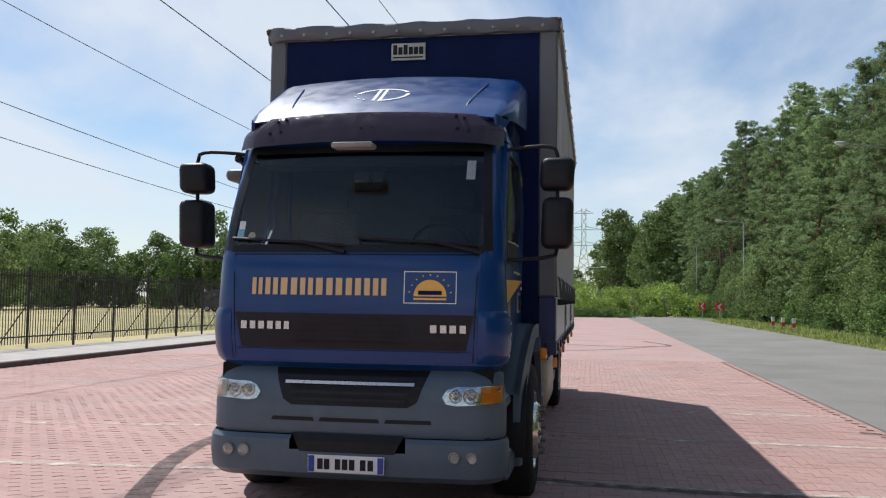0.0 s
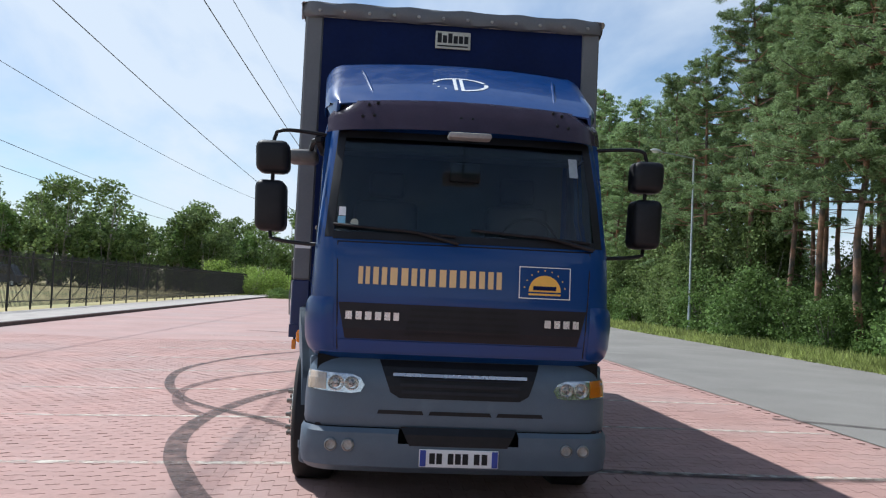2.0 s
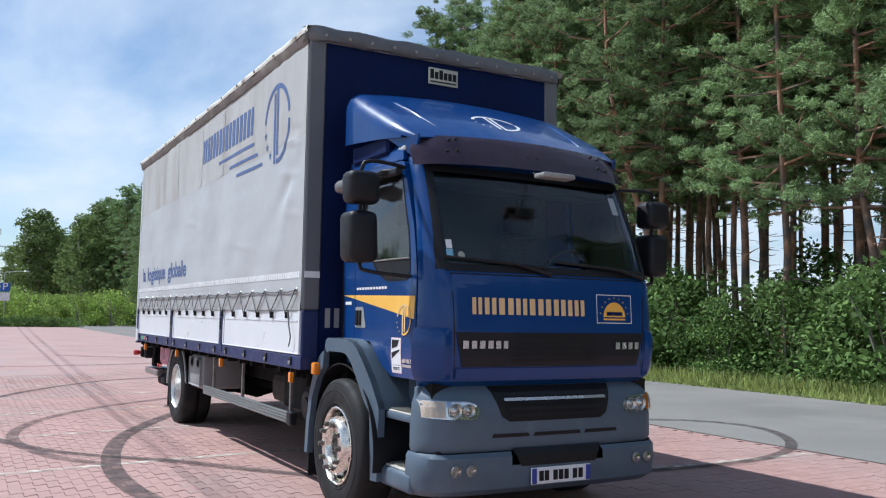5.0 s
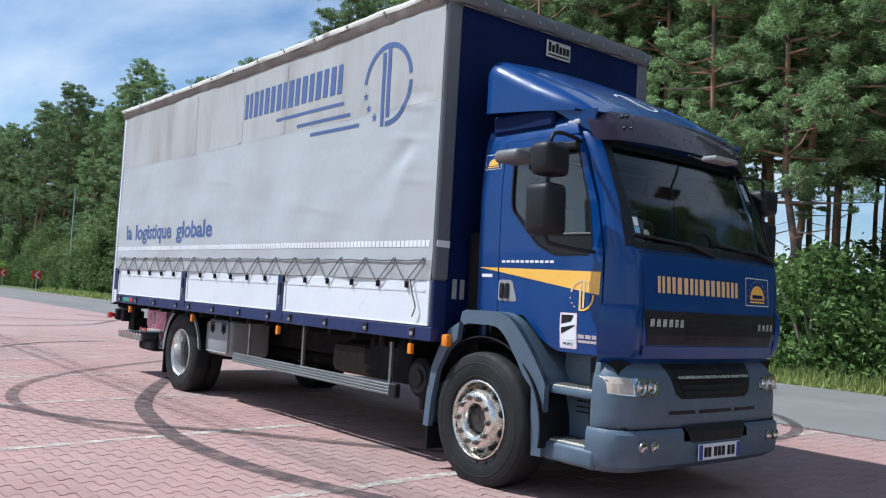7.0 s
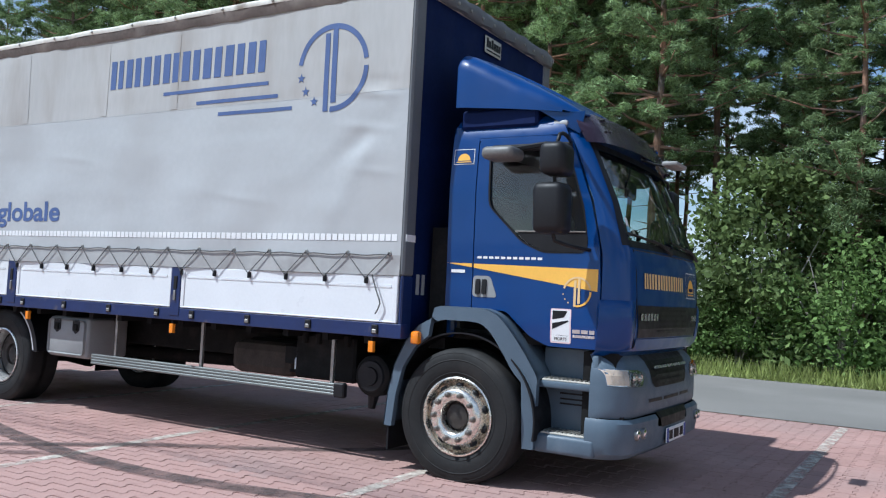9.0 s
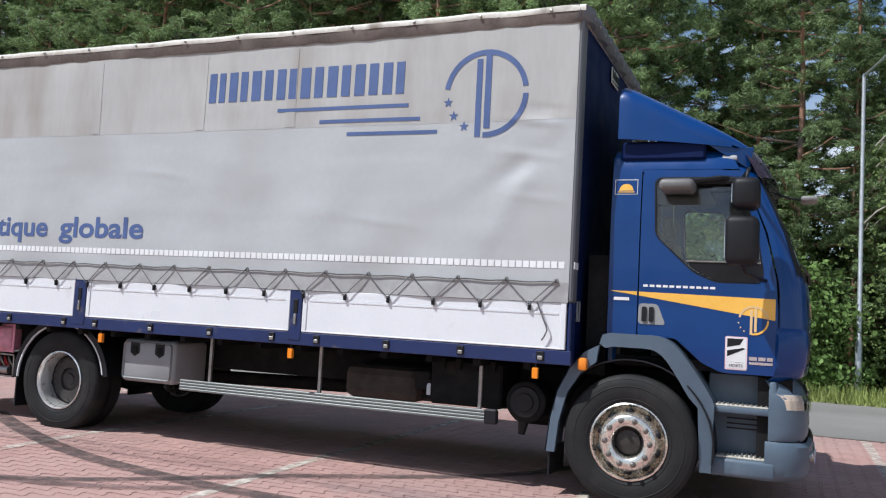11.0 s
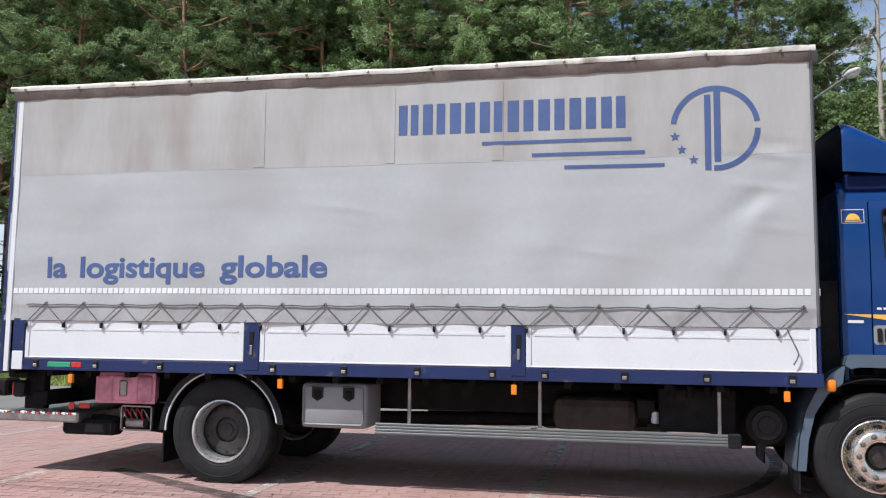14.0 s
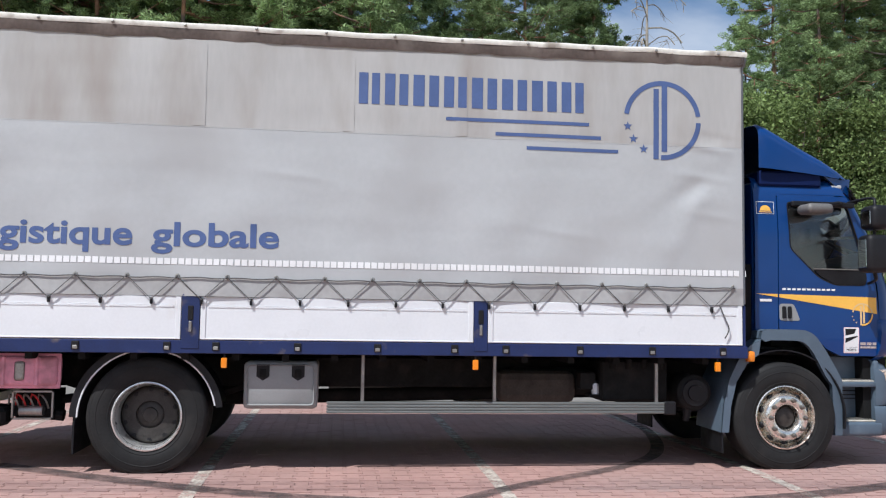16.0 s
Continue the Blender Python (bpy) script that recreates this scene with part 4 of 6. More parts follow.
# the roof's front lip: a wavy hem with studs
bm = bmesh.new()
n = 40
rows = []
for j, (dy, dz) in enumerate(((0.0, 0.145), (-0.06, 0.135), (-0.075, 0.085), (-0.06, 0.025), (-0.02, 0.015))):
    rows.append([bm.verts.new((L - 0.04 + (R - L + 0.06) * i / n, F + dy + 0.09 * max(0, abs(i / n - 0.5) * 2 - 0.94) / 0.06 + 0.006 * math.sin(i * 1.7), TOP + dz + 0.006 * math.sin(i * 0.9 + j))) for i in range(n + 1)])
for a, b in zip(rows, rows[1:]):
    for i in range(n):
        bm.faces.new((a[i], a[i + 1], b[i + 1], b[i]))
lip = part("roof_lip", bm, BOXGREY, lorry, "wavy grey roof hem", smooth=60)
for k in range(12):
    x = L + 0.12 + k * (R - L - 0.24) / 11
    part("stud", lathe([(0.0, -0.012), (0.014, -0.008), (0.016, 0.0)], (x, F - 0.068, TOP + 0.06), "y", 8), STEEL, lip)


def curtain(x, s):
    """The side tarpaulin: hangs in shallow waves from the roof edge to the side boards."""
    def surf(y, z):
        f = (z - 1.5) / 2.2
        w = 0.010 * math.sin(y * 2.1 + 0.6) * math.sin(math.pi * min(1, max(0, f))) + 0.007 * math.sin(y * 5.3 + z * 1.1) * max(0, 1 - f)
        w += 0.012 * noise.noise((y * 0.7, z * 1.1, 3.0)) + 0.012 * noise.noise((y * 2.2, z * 3.0, 1.0)) * (1 - f)
        w += 0.0018 * noise.noise((y * 1.3, z * 8.0, 7.0))
        for cz, cy, amp in ((2.93, 7.45, 0.012), (3.02, 7.30, -0.008), (2.66, 7.5, 0.007), (2.30, 7.35, 0.006), (2.12, 8.9, 0.004), (2.55, 11.2, 0.004)):
            w += amp * math.exp(-(((z - cz - 0.12 * (y - cy)) / 0.035) ** 2)) * math.exp(-(((y - cy) / 0.28) ** 2))
        d = (y - F - 0.25) * 0.9 + (z - 2.75) * 0.55
        w += 0.010 * math.exp(-((d / 0.10) ** 2)) * math.exp(-(((y - F - 0.35) / 0.4) ** 2))
        w -= 0.02 * math.exp(-(((z - 2.50 + 0.55 * (y - 7.75)) / 0.11) ** 2)) * math.exp(-(((y - 7.62) / 0.30) ** 2))
        w *= min(1, max(0, (y - F - 0.02) / 0.3))
        if z < 1.62:
            w += (1.62 - z) * (0.05 + 0.015 * math.sin(y * 15.3))
        return x + s * (w + 0.004)
    def strip(z0, z1, nz, ny, mat, name, label):
        bm = bmesh.new()
        grid = [[bm.verts.new((surf(F + 0.02 + (B - F - 0.06) * i / ny, z0 + (z1 - z0) * j / nz), F + 0.02 + (B - F - 0.06) * i / ny, z0 + (z1 - z0) * j / nz)) for i in range(ny + 1)] for j in range(nz + 1)]
        for j in range(nz):
            for i in range(ny):
                bm.faces.new((grid[j][i], grid[j][i + 1], grid[j + 1][i + 1], grid[j + 1][i]))
        bmesh.ops.recalc_face_normals(bm, faces=bm.faces)
        if sum(f.normal.x for f in bm.faces) * s < 0:
            bmesh.ops.reverse_faces(bm, faces=bm.faces)
        return part(name, bm, mat, lorry, label, smooth=60)
    main = strip(1.655, 2.95, 60, 300, TARP, "curtain", "pale grey tarpaulin side curtain with shallow folds")
    strip(1.50, 1.655, 8, 300, TARPFLAP, "curtain_flap", "darker grey curtain flap")
    strip(2.95, TOP + 0.03, 34, 300, TARPTOP, "curtain_top", "weathered brownish upper band of the curtain")
    return surf, main


surf, tarp = curtain(L, -1)
surf_r, tarp_r = curtain(R, 1)


def drape(bm, lift=0.0032, cell=0.05):
    """Cuts a flat (0, y, z) mesh into cells and lays it on the curtain."""
    ys, zs = [v.co.y for v in bm.verts], [v.co.z for v in bm.verts]
    for lo, hi, ax in ((min(ys), max(ys), 1), (min(zs), max(zs), 2)):
        k = math.floor(lo / cell) + 1
        while k * cell < hi:
            no, co = [0, 0, 0], [0, 0, 0]
            no[ax], co[ax] = 1, k * cell
            bmesh.ops.bisect_plane(bm, geom=bm.verts[:] + bm.edges[:] + bm.faces[:], plane_co=co, plane_no=no)
            k += 1
    for v in bm.verts:
        v.co.x = surf(v.co.y, v.co.z) - lift
    bmesh.ops.recalc_face_normals(bm, faces=bm.faces)
    for f in bm.faces:
        if f.normal.x > 0:
            f.normal_flip()
    return bm


def rect(bm, y0, z0, y1, z1, slant=0.0):
    bm.faces.new([bm.verts.new((0, y, z)) for y, z in ((y0 + slant, z0), (y1 + slant, z0), (y1, z1), (y0, z1))])


def ringshape(bm, cy, cz, r, w, a0, a1, n=40):
    ins = [bm.verts.new((0, cy + (r - w) * math.cos(a0 + (a1 - a0) * k / n), cz + (r - w) * math.sin(a0 + (a1 - a0) * k / n))) for k in range(n + 1)]
    out = [bm.verts.new((0, cy + r * math.cos(a0 + (a1 - a0) * k / n), cz + r * math.sin(a0 + (a1 - a0) * k / n))) for k in range(n + 1)]
    for k in range(n):
        bm.faces.new((ins[k], ins[k + 1], out[k + 1], out[k]))


def star(bm, cy, cz, r):
    pts = [(cy + (r if k % 2 == 0 else r * 0.4) * math.sin(k * math.pi / 5), cz + (r if k % 2 == 0 else r * 0.4) * math.cos(k * math.pi / 5)) for k in range(10)]
    bm.faces.new([bm.verts.new((0, y, z)) for y, z in pts])


def word_bars(y0, y1, widths, gap):
    """A brand word as plain upright bars: spans of two bars for each sign."""
    k = (y1 - y0) / (sum(widths) + gap * (len(widths) - 1))
    out, y = [], y0
    for w in widths:
        e = y + w * k
        out += [(y, y + (e - y) * 0.44), (y + (e - y) * 0.62, e)]
        y = e + gap * k
    return out


# side print, front of the lorry towards -y
for y0, y1 in word_bars(10.715, 8.685, [0.8, 0.9, 1, 0.9, 1, 1, 1, 0.9], 0.2):
    bm = bmesh.new()
    rect(bm, min(y0, y1), 3.215, max(y0, y1), 3.495)
    part("word_bar", drape(bm), INK, tarp, "plain blue print bar")
for y0, y1, z in ((9.94, 8.634, 3.113), (9.494, 8.522, 2.994), (9.21, 8.36, 2.877)):
    bm = bmesh.new()
    rect(bm, y1, z - 0.016, y0, z + 0.016)
    part("print_stripe", drape(bm), INK, tarp)
bm = bmesh.new()
EC, EZ, ER = 7.942, 3.182, 0.366
ringshape(bm, EC, EZ, ER, 0.045, math.radians(8), math.radians(172))
part("mark_arc", drape(bm), INK, tarp)
bm = bmesh.new()
ringshape(bm, EC, EZ, ER, 0.045, math.radians(182), math.radians(272), 30)
part("mark_arc", drape(bm), INK, tarp)
bm = bmesh.new()
rect(bm, EC + 0.035, EZ - 0.36, EC + 0.085, EZ + 0.29)
part("mark_bar", drape(bm), INK, tarp)
bm = bmesh.new()
rect(bm, EC - 0.045, EZ - 0.29, EC + 0.008, EZ + 0.33)
part("mark_bar", drape(bm), INK, tarp)
for y, z in ((8.27, 3.117), (8.216, 3.002), (8.12, 2.912)):
    bm = bmesh.new()
    star(bm, y, z, 0.045)
    part("mark_star", drape(bm, cell=0.5), INK, tarp)
for word, y0, y1 in (("la", 14.27, 14.056), ("logistique", 13.905, 12.585), ("globale", 12.42, 11.362)):
    ob = lettering(word, 0.205, (0, (y0 + y1) / 2, 1.925), (90, 0, -90), INK, tarp, "slogan_word", width=y0 - y1, bold=0.007)
    bm = bmesh.new()
    bm.from_mesh(ob.data)
    bmesh.ops.translate(bm, verts=bm.verts, vec=ROOT[tarp])
    bmesh.ops.delete(bm, geom=[f for f in bm.faces if f.normal.x > -0.5], context="FACES")
    drape(bm, cell=0.07)
    bmesh.ops.translate(bm, verts=bm.verts, vec=-ROOT[tarp])
    bm.to_mesh(ob.data)
    bm.free()

# reflective tape: small white squares
y = F + 0.06
while y < B - 0.1:
    bm = bmesh.new()
    rect(bm, y, 1.765, y + 0.047, 1.818)
    part("reflective_square", drape(bm, cell=0.3), WHITEV, tarp)
    y += 0.058
bm = bmesh.new()
rect(bm, F + 0.03, 2.9485, B - 0.05, 2.9515)
part("curtain_seam", drape(bm, lift=0.0025, cell=0.1), TARP, tarp)
for y in (12.02, 9.75, 10.75):
    bm = bmesh.new()
    rect(bm, y, 2.96, y + 0.1, 3.68)
    part("curtain_patch", drape(bm, lift=0.0028, cell=0.1), TARPTOP, tarp)
# roof edge along both flanks: pale hem with a dark brown underside and rivets
for x, s in ((L, -1), (R, 1)):
    bm = bmesh.new()
    rows = []
    ny = 120
    for j, (dx, dz) in enumerate(((-0.06, 0.14), (0.03, 0.135), (0.042, 0.115), (0.032, 0.085))):
        rows.append([bm.verts.new((x + s * (dx + 0.008 * noise.noise((i * 0.23, j, s))), F - 0.03 + (B - F + 0.05) * i / ny, TOP + dz + 0.008 * noise.noise((i * 0.17, 4, s)) - 0.012 * math.sin(math.pi * i / ny))) for i in range(ny + 1)])
    for a, b in zip(rows, rows[1:]):
        for i in range(ny):
            bm.faces.new((a[i], a[i + 1], b[i + 1], b[i]))
    hem = part("roof_hem", bm, HEM, lorry, "pale dirty roof hem", smooth=60)
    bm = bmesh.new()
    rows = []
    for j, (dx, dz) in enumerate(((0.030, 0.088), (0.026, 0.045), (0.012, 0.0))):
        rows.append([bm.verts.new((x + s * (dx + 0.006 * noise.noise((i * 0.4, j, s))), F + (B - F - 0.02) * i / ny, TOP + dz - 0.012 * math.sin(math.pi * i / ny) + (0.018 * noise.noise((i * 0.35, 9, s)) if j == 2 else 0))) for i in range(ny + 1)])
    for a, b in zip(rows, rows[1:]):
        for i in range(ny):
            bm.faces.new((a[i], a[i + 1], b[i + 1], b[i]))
    part("hem_valance", bm, HEMBROWN, lorry, "dark brown strip under the roof hem", smooth=60)
    for k in range(13):
        part("rivet", lathe([(0.0, s * 0.012), (0.012, s * 0.008), (0.015, 0.0)], (x + s * 0.04, F + 0.25 + 0.6 * k, TOP + 0.1), "x", 8), STEEL, hem)

# side boards, posts, rail, latches
for x, s in ((L, -1), (R, 1)):
    def slab(name, y0, y1, z0, z1, d0, d1, mat, parent, label="", bev=0.004):
        a, b = sorted((x - s * d0, x + s * d1))
        return part(name, box((a, y0, z0), (b, y1, z1), bev), mat, parent, label)
    for y0, y1 in ((7.19, 9.54), (9.67, 12.00), (12.16, 14.46)):
        bd = slab("side_board", y0, y1, 1.135, 1.50, 0.03, 0.0, BOARD, lorry, "white aluminium side board")
        slab("board_ridge", y0 + 0.06, y1 - 0.06, 1.405, 1.425, 0.0, 0.004, BOARD, bd)
        slab("board_edge", y0, y0 + 0.045, 1.137, 1.498, 0.0, 0.007, BOARD, bd)
        slab("board_edge", y1 - 0.045, y1, 1.137, 1.498, 0.0, 0.007, BOARD, bd)
        slab("board_foot", y0, y1, 1.137, 1.15, 0.0, 0.008, BOARD, bd)
    for y0, y1 in ((9.545, 9.665), (12.005, 12.155), (14.47, 14.60)):
        po = slab("side_post", y0, y1, 1.06, 1.52, 0.05, 0.012, RAILBLUE, lorry, "blue post between side boards")
        if y1 < 14:
            slab("post_latch", (y0 + y1) / 2 - 0.022, (y0 + y1) / 2 + 0.022, 1.30, 1.42, 0.0, 0.020, BLACKPL, po)
            slab("post_lever", (y0 + y1) / 2 - 0.012, (y0 + y1) / 2 + 0.012, 1.20, 1.29, 0.0, 0.026, STEEL, po)
    slab("post_foot", 14.475, 14.595, 1.02, 1.20, 0.0, 0.016, BOARD, lorry, "white marker patch on the rear post")
    slab("side_rail", 7.14, 14.62, 1.02, 1.13, 0.08, 0.006, RAILBLUE, lorry, "dark blue side rail")
    for y in (7.38, 8.045, 8.71, 9.38, 9.835, 10.505, 11.185, 11.865, 12.265, 13.0, 13.68, 14.33):
        la = slab("rail_latch", y - 0.03, y + 0.03, 1.045, 1.115, 0.0, 0.018, BLACKPL, lorry)
        slab("latch_plate", y - 0.02, y + 0.02, 1.05, 1.08, 0.0, 0.024, STEEL, la)
    slab("green_label", 13.95, 14.2, 1.05, 1.10, 0.0, 0.010, GREENV, lorry)
    slab("rail_reflector", 13.83, 13.94, 1.05, 1.10, 0.0, 0.011, REDV, lorry)
    for y in (7.42, 9.645, 11.795, 13.95):
        slab("side_marker", y - 0.024, y + 0.024, 0.90, 0.985, 0.035, 0.0, AMBER, lorry, "amber side marker lamp")
        slab("marker_bracket", y - 0.008, y + 0.008, 0.98, 1.03, 0.03, -0.01, BLACKPL, lorry)
    # tarpaulin rope: zigzag between eyelets and hooks
    fs = surf if s < 0 else surf_r
    y = F + 0.12
    k = 0
    pts = []
    while y < B - 0.2:
        up = k % 2 == 0
        z = 1.668 if up else 1.470
        pts.append((fs(y, z) + s * 0.016 if up else x + s * 0.03, y, z))
        if up:
            part("eyelet", lathe([(0.008, s * 0.012), (0.014, s * 0.012), (0.02, s * 0.002), (0.008, s * 0.002)], (fs(y, z), y, z), "x", 10), STEEL, tarp if s < 0 else tarp_r)
        else:
            part("rope_hook", box((x - 0.03, y - 0.01, 1.43), (x + 0.03, y + 0.01, 1.485), 0.004), BLACKPL, lorry)
        y += 0.205
        k += 1
    part("rope", tube(pts, 0.005, n=5), ROPE, lorry, "dark tarpaulin rope laced in a zigzag")
    bm = tube([(fs(F + 0.1 + (B - F - 0.4) * i / 150, 1.655) + s * 0.012, F + 0.1 + (B - F - 0.4) * i / 150, 1.655 + 0.004 * math.sin(i * 0.9)) for i in range(151)], 0.005, n=5)
    part("hem_cord", bm, ROPE, lorry)
part("loose_rope", tube(smooth_line([(L - 0.03, 7.42, 1.50), (L - 0.035, 7.36, 1.36), (L - 0.03, 7.33, 1.28), (L - 0.03, 7.37, 1.20)], 0.04), 0.006, n=5), ROPE, lorry)
part("white_door_edge", box((L - 0.006, B - 0.12, 1.0), (L + 0.02, B - 0.065, TOP), 0.004), BOARD, lorry)


# -- wheels --
def wheel(cx, cy, cz, s, rear, name):
    """s: -1 faces -x. Tyre pressed flat on the ground, rim, disc with holes, hub and nuts."""
    def turned(part_name, prof, mat, parent, label="", n=56, at=None, smooth=50):
        return part(part_name, lathe([(r, s * o) for r, o in prof], at or (cx, cy, cz), "x", n), mat, parent, label, smooth=smooth)
    bm = lathe([(r, s * o) for r, o in ((0.268, -0.02), (0.285, 0.0), (0.305, 0.014), (0.345, 0.026), (0.385, 0.030), (0.43, 0.027), (0.475, 0.016), (0.499, -0.002), (0.504, -0.03), (0.506, -0.09), (0.506, -0.19), (0.499, -0.25), (0.46, -0.28), (0.28, -0.275))], (cx, cy, cz), "x", 64)
    for v in bm.verts:
        v.co.z = max(v.co.z, -0.002)
    w = part(name, bm, TYRE, lorry, "black lorry tyre on a ten-stud wheel", smooth=50)
    for r in (0.322, 0.418, 0.470):
        o = {0.322: 0.019, 0.418: 0.0275, 0.470: 0.015}[r]
        turned("sidewall_rib", [(r - 0.006, o), (r - 0.002, o + 0.0035), (r + 0.002, o + 0.0035), (r + 0.006, o - 0.002)], TYRE, w, smooth=60)
    rim = turned("rim", [(0.292, 0.004), (0.293, 0.018), (0.284, 0.023), (0.275, 0.012), (0.270, -0.02), (0.258, -0.06), (0.255, -0.22)] if not rear else [(0.292, 0.004), (0.293, 0.018), (0.283, 0.023), (0.274, 0.010), (0.268, -0.03), (0.262, -0.08), (0.254, -0.13), (0.250, -0.24)], CHROME if not rear else RIMSTEEL, w, "bright steel wheel rim")
    if not rear:
        prof = [(0.256, -0.075), (0.248, -0.066), (0.238, -0.045), (0.228, -0.010), (0.214, 0.028), (0.202, 0.050), (0.188, 0.058), (0.132, 0.058), (0.118, 0.045), (0.112, -0.03)]
        hr, ho, tilt, no = 0.232, -0.018, 0.9, 0.058
    else:
        prof = [(0.252, -0.14), (0.240, -0.185), (0.212, -0.205), (0.175, -0.21), (0.12, -0.21), (0.11, -0.15)]
        hr, ho, tilt, no = 0.205, -0.196, 0.15, -0.21
    disc = turned("wheel_disc", prof, CHROME if not rear else RIMGREY, w, n=60)
    # round hand holes, each a dark cup lying in the slope of the disc
    for k in range(10):
        a = 2 * math.pi * (k + 0.5) / 10
        bm = bmesh.new()
        bmesh.ops.create_uvsphere(bm, u_segments=14, v_segments=8, radius=1, matrix=Matrix.LocRotScale((cx + s * ho, cy + hr * math.cos(a), cz + hr * math.sin(a)), Euler((a, 0, 0)) , (0.026 if not rear else 0.012, 0.019 if not rear else 0.026, 0.033 if not rear else 0.030)))
        part("hand_hole", bm, BLACKPL, disc, smooth=True)
    for k in range(10):
        a = 2 * math.pi * k / 10
        at = (cx, cy + 0.1675 * math.cos(a), cz + 0.1675 * math.sin(a))
        turned("wheel_nut", [(0.022, no), (0.022, no + 0.010), (0.0165, no + 0.012), (0.0165, no + 0.036), (0.009, no + 0.040), (0.0, no + 0.040)], NUT if not rear else RIMGREY, disc, n=10, at=at, smooth=40)
    if not rear:
        turned("hub_cap", [(0.115, -0.02), (0.108, -0.035), (0.094, -0.03), (0.088, 0.006), (0.06, 0.014), (0.0, 0.016)], HUBDARK, w, n=30, smooth=40)
    else:
        turned("hub_cap", [(0.125, -0.21), (0.118, -0.15), (0.10, -0.135), (0.065, -0.13), (0.058, -0.112), (0.0, -0.108)], RIMGREY, w, n=30, smooth=40)
    return w


for x, s in ((-2.66, -1), (2 * CX + 2.66, 1)):
    wheel(x, 6.705, 0.474, s, False, "front_wheel")
for x, s in ((-2.64, -1), (2 * CX + 2.64, 1)):
    wheel(x, 12.44, 0.476, s, True, "rear_wheel")
    wheel(x - s * 0.33, 12.44, 0.476, -s, True, "inner_wheel")


def arc_guard(name, cy, cz, r, a0, a1, x0, x1, thick, mat, parent, label="", n=24):
    bm = bmesh.new()
    rows = []
    for k in range(n + 1):
        a = math.radians(a0 + (a1 - a0) * k / n)
        rows.append([bm.verts.new((x, cy + rr * math.cos(a), cz + rr * math.sin(a))) for x, rr in ((x0, r), (x1, r), (x1, r + thick), (x0, r + thick))])
    for p, q in zip(rows, rows[1:]):
        for i in range(4):
            bm.faces.new((p[i], p[(i + 1) % 4], q[(i + 1) % 4], q[i]))
    bm.faces.new(rows[0]); bm.faces.new(rows[-1][::-1])
    bmesh.ops.recalc_face_normals(bm, faces=bm.faces)
    return part(name, bm, mat, parent, label, smooth=50)


for s in (-1, 1):
    xs = sorted((CX + s * 1.10, CX + s * 0.52))
    fe = arc_guard("rear_mudguard", 12.44, 0.47, 0.572, -2, 172, xs[0], xs[1], 0.015, BLACKPL, lorry, "black rear mudguard with a pale trim line")
    xt = sorted((CX + s * 1.115, CX + s * 1.095))
    arc_guard("mudguard_trim", 12.44, 0.47, 0.564, 0, 170, xt[0], xt[1], 0.012, BOARD, fe)
    arc_guard("mudguard_face", 12.44, 0.47, 0.578, 0, 172, xt[0] + 0.004, xt[1] + 0.004, 0.055, BLACKPL, fe)
    xm = sorted((CX + s * 1.09, CX + s * 0.56))
    part("mud_flap", box((xm[0], 13.03, 0.16), (xm[1], 13.045, 0.62)), BLACKPL, lorry)

# -- under-run rail with struts, toolbox, pink box, pump, tail lift --
for s in (-1, 1):
    x = CX + s * 1.10
    for k in range(4):
        part("guard_rail", box((x - 0.016, 7.86, 0.505 + 0.026 * k), (x + 0.016, 10.93, 0.527 + 0.026 * k), 0.005), ALU, lorry, "ribbed aluminium side guard")
    part("guard_back", box((x - 0.010, 7.87, 0.507), (x + 0.010, 10.92, 0.607)), ALU, lorry)
    part("rail_end", box((x - 0.03, 7.76, 0.495), (x + 0.03, 7.87, 0.615), 0.012), BLACKPL, lorry)
    for y in (7.93, 9.44, 10.62):
        part("guard_strut", box((x + (0.018 if s < 0 else -0.05), y - 0.015, 0.56), (x + (0.05 if s < 0 else -0.018), y + 0.015, 1.03), 0.004), STEEL, lorry)
tb = part("toolbox", box((-2.66, 11.01, 0.54), (-2.16, 11.645, 0.95), 0.04, seg=3), TOOLGREY, lorry, "grey plastic toolbox with two black catches", smooth=40)
part("toolbox_lid", box((-2.672, 11.04, 0.575), (-2.655, 11.615, 0.92), 0.03, seg=2), TOOLGREY, tb, smooth=40)
for y in (11.18, 11.48):
    bm = plate([(-2.674, y - 0.055, 0.925), (-2.674, y + 0.055, 0.925), (-2.674, y + 0.055, 0.82), (-2.674, y, 0.785), (-2.674, y - 0.055, 0.82)], (-0.003, 0, 0))
    part("catch_recess", bm, BLACKPL, tb)
    part("catch", box((-2.69, y - 0.028, 0.815), (-2.676, y + 0.028, 0.885), 0.006), CHASSIS, tb)
pk = part("extinguisher_box", box((-2.62, 13.19, 0.72), (-2.46, 13.80, 0.98), 0.04, seg=3), PINKBOX, lorry, "faded pink-red plastic box", smooth=40)
part("box_rim", box((-2.595, 13.17, 0.70), (-2.57, 13.82, 1.0), 0.012, seg=2), PINKBOX, pk, smooth=40)
for y in (13.36, 13.63):
    part("box_rib", box((-2.632, y - 0.02, 0.725), (-2.60, y + 0.02, 0.975), 0.01), PINKBOX, pk)
part("box_window", box((-2.636, 13.455, 0.77), (-2.61, 13.535, 0.93), 0.02, seg=2), STEEL, pk)
pm = part("lift_pump_frame", box((-2.42, 13.27, 0.43), (-2.10, 13.58, 0.67)), CHASSIS, lorry)
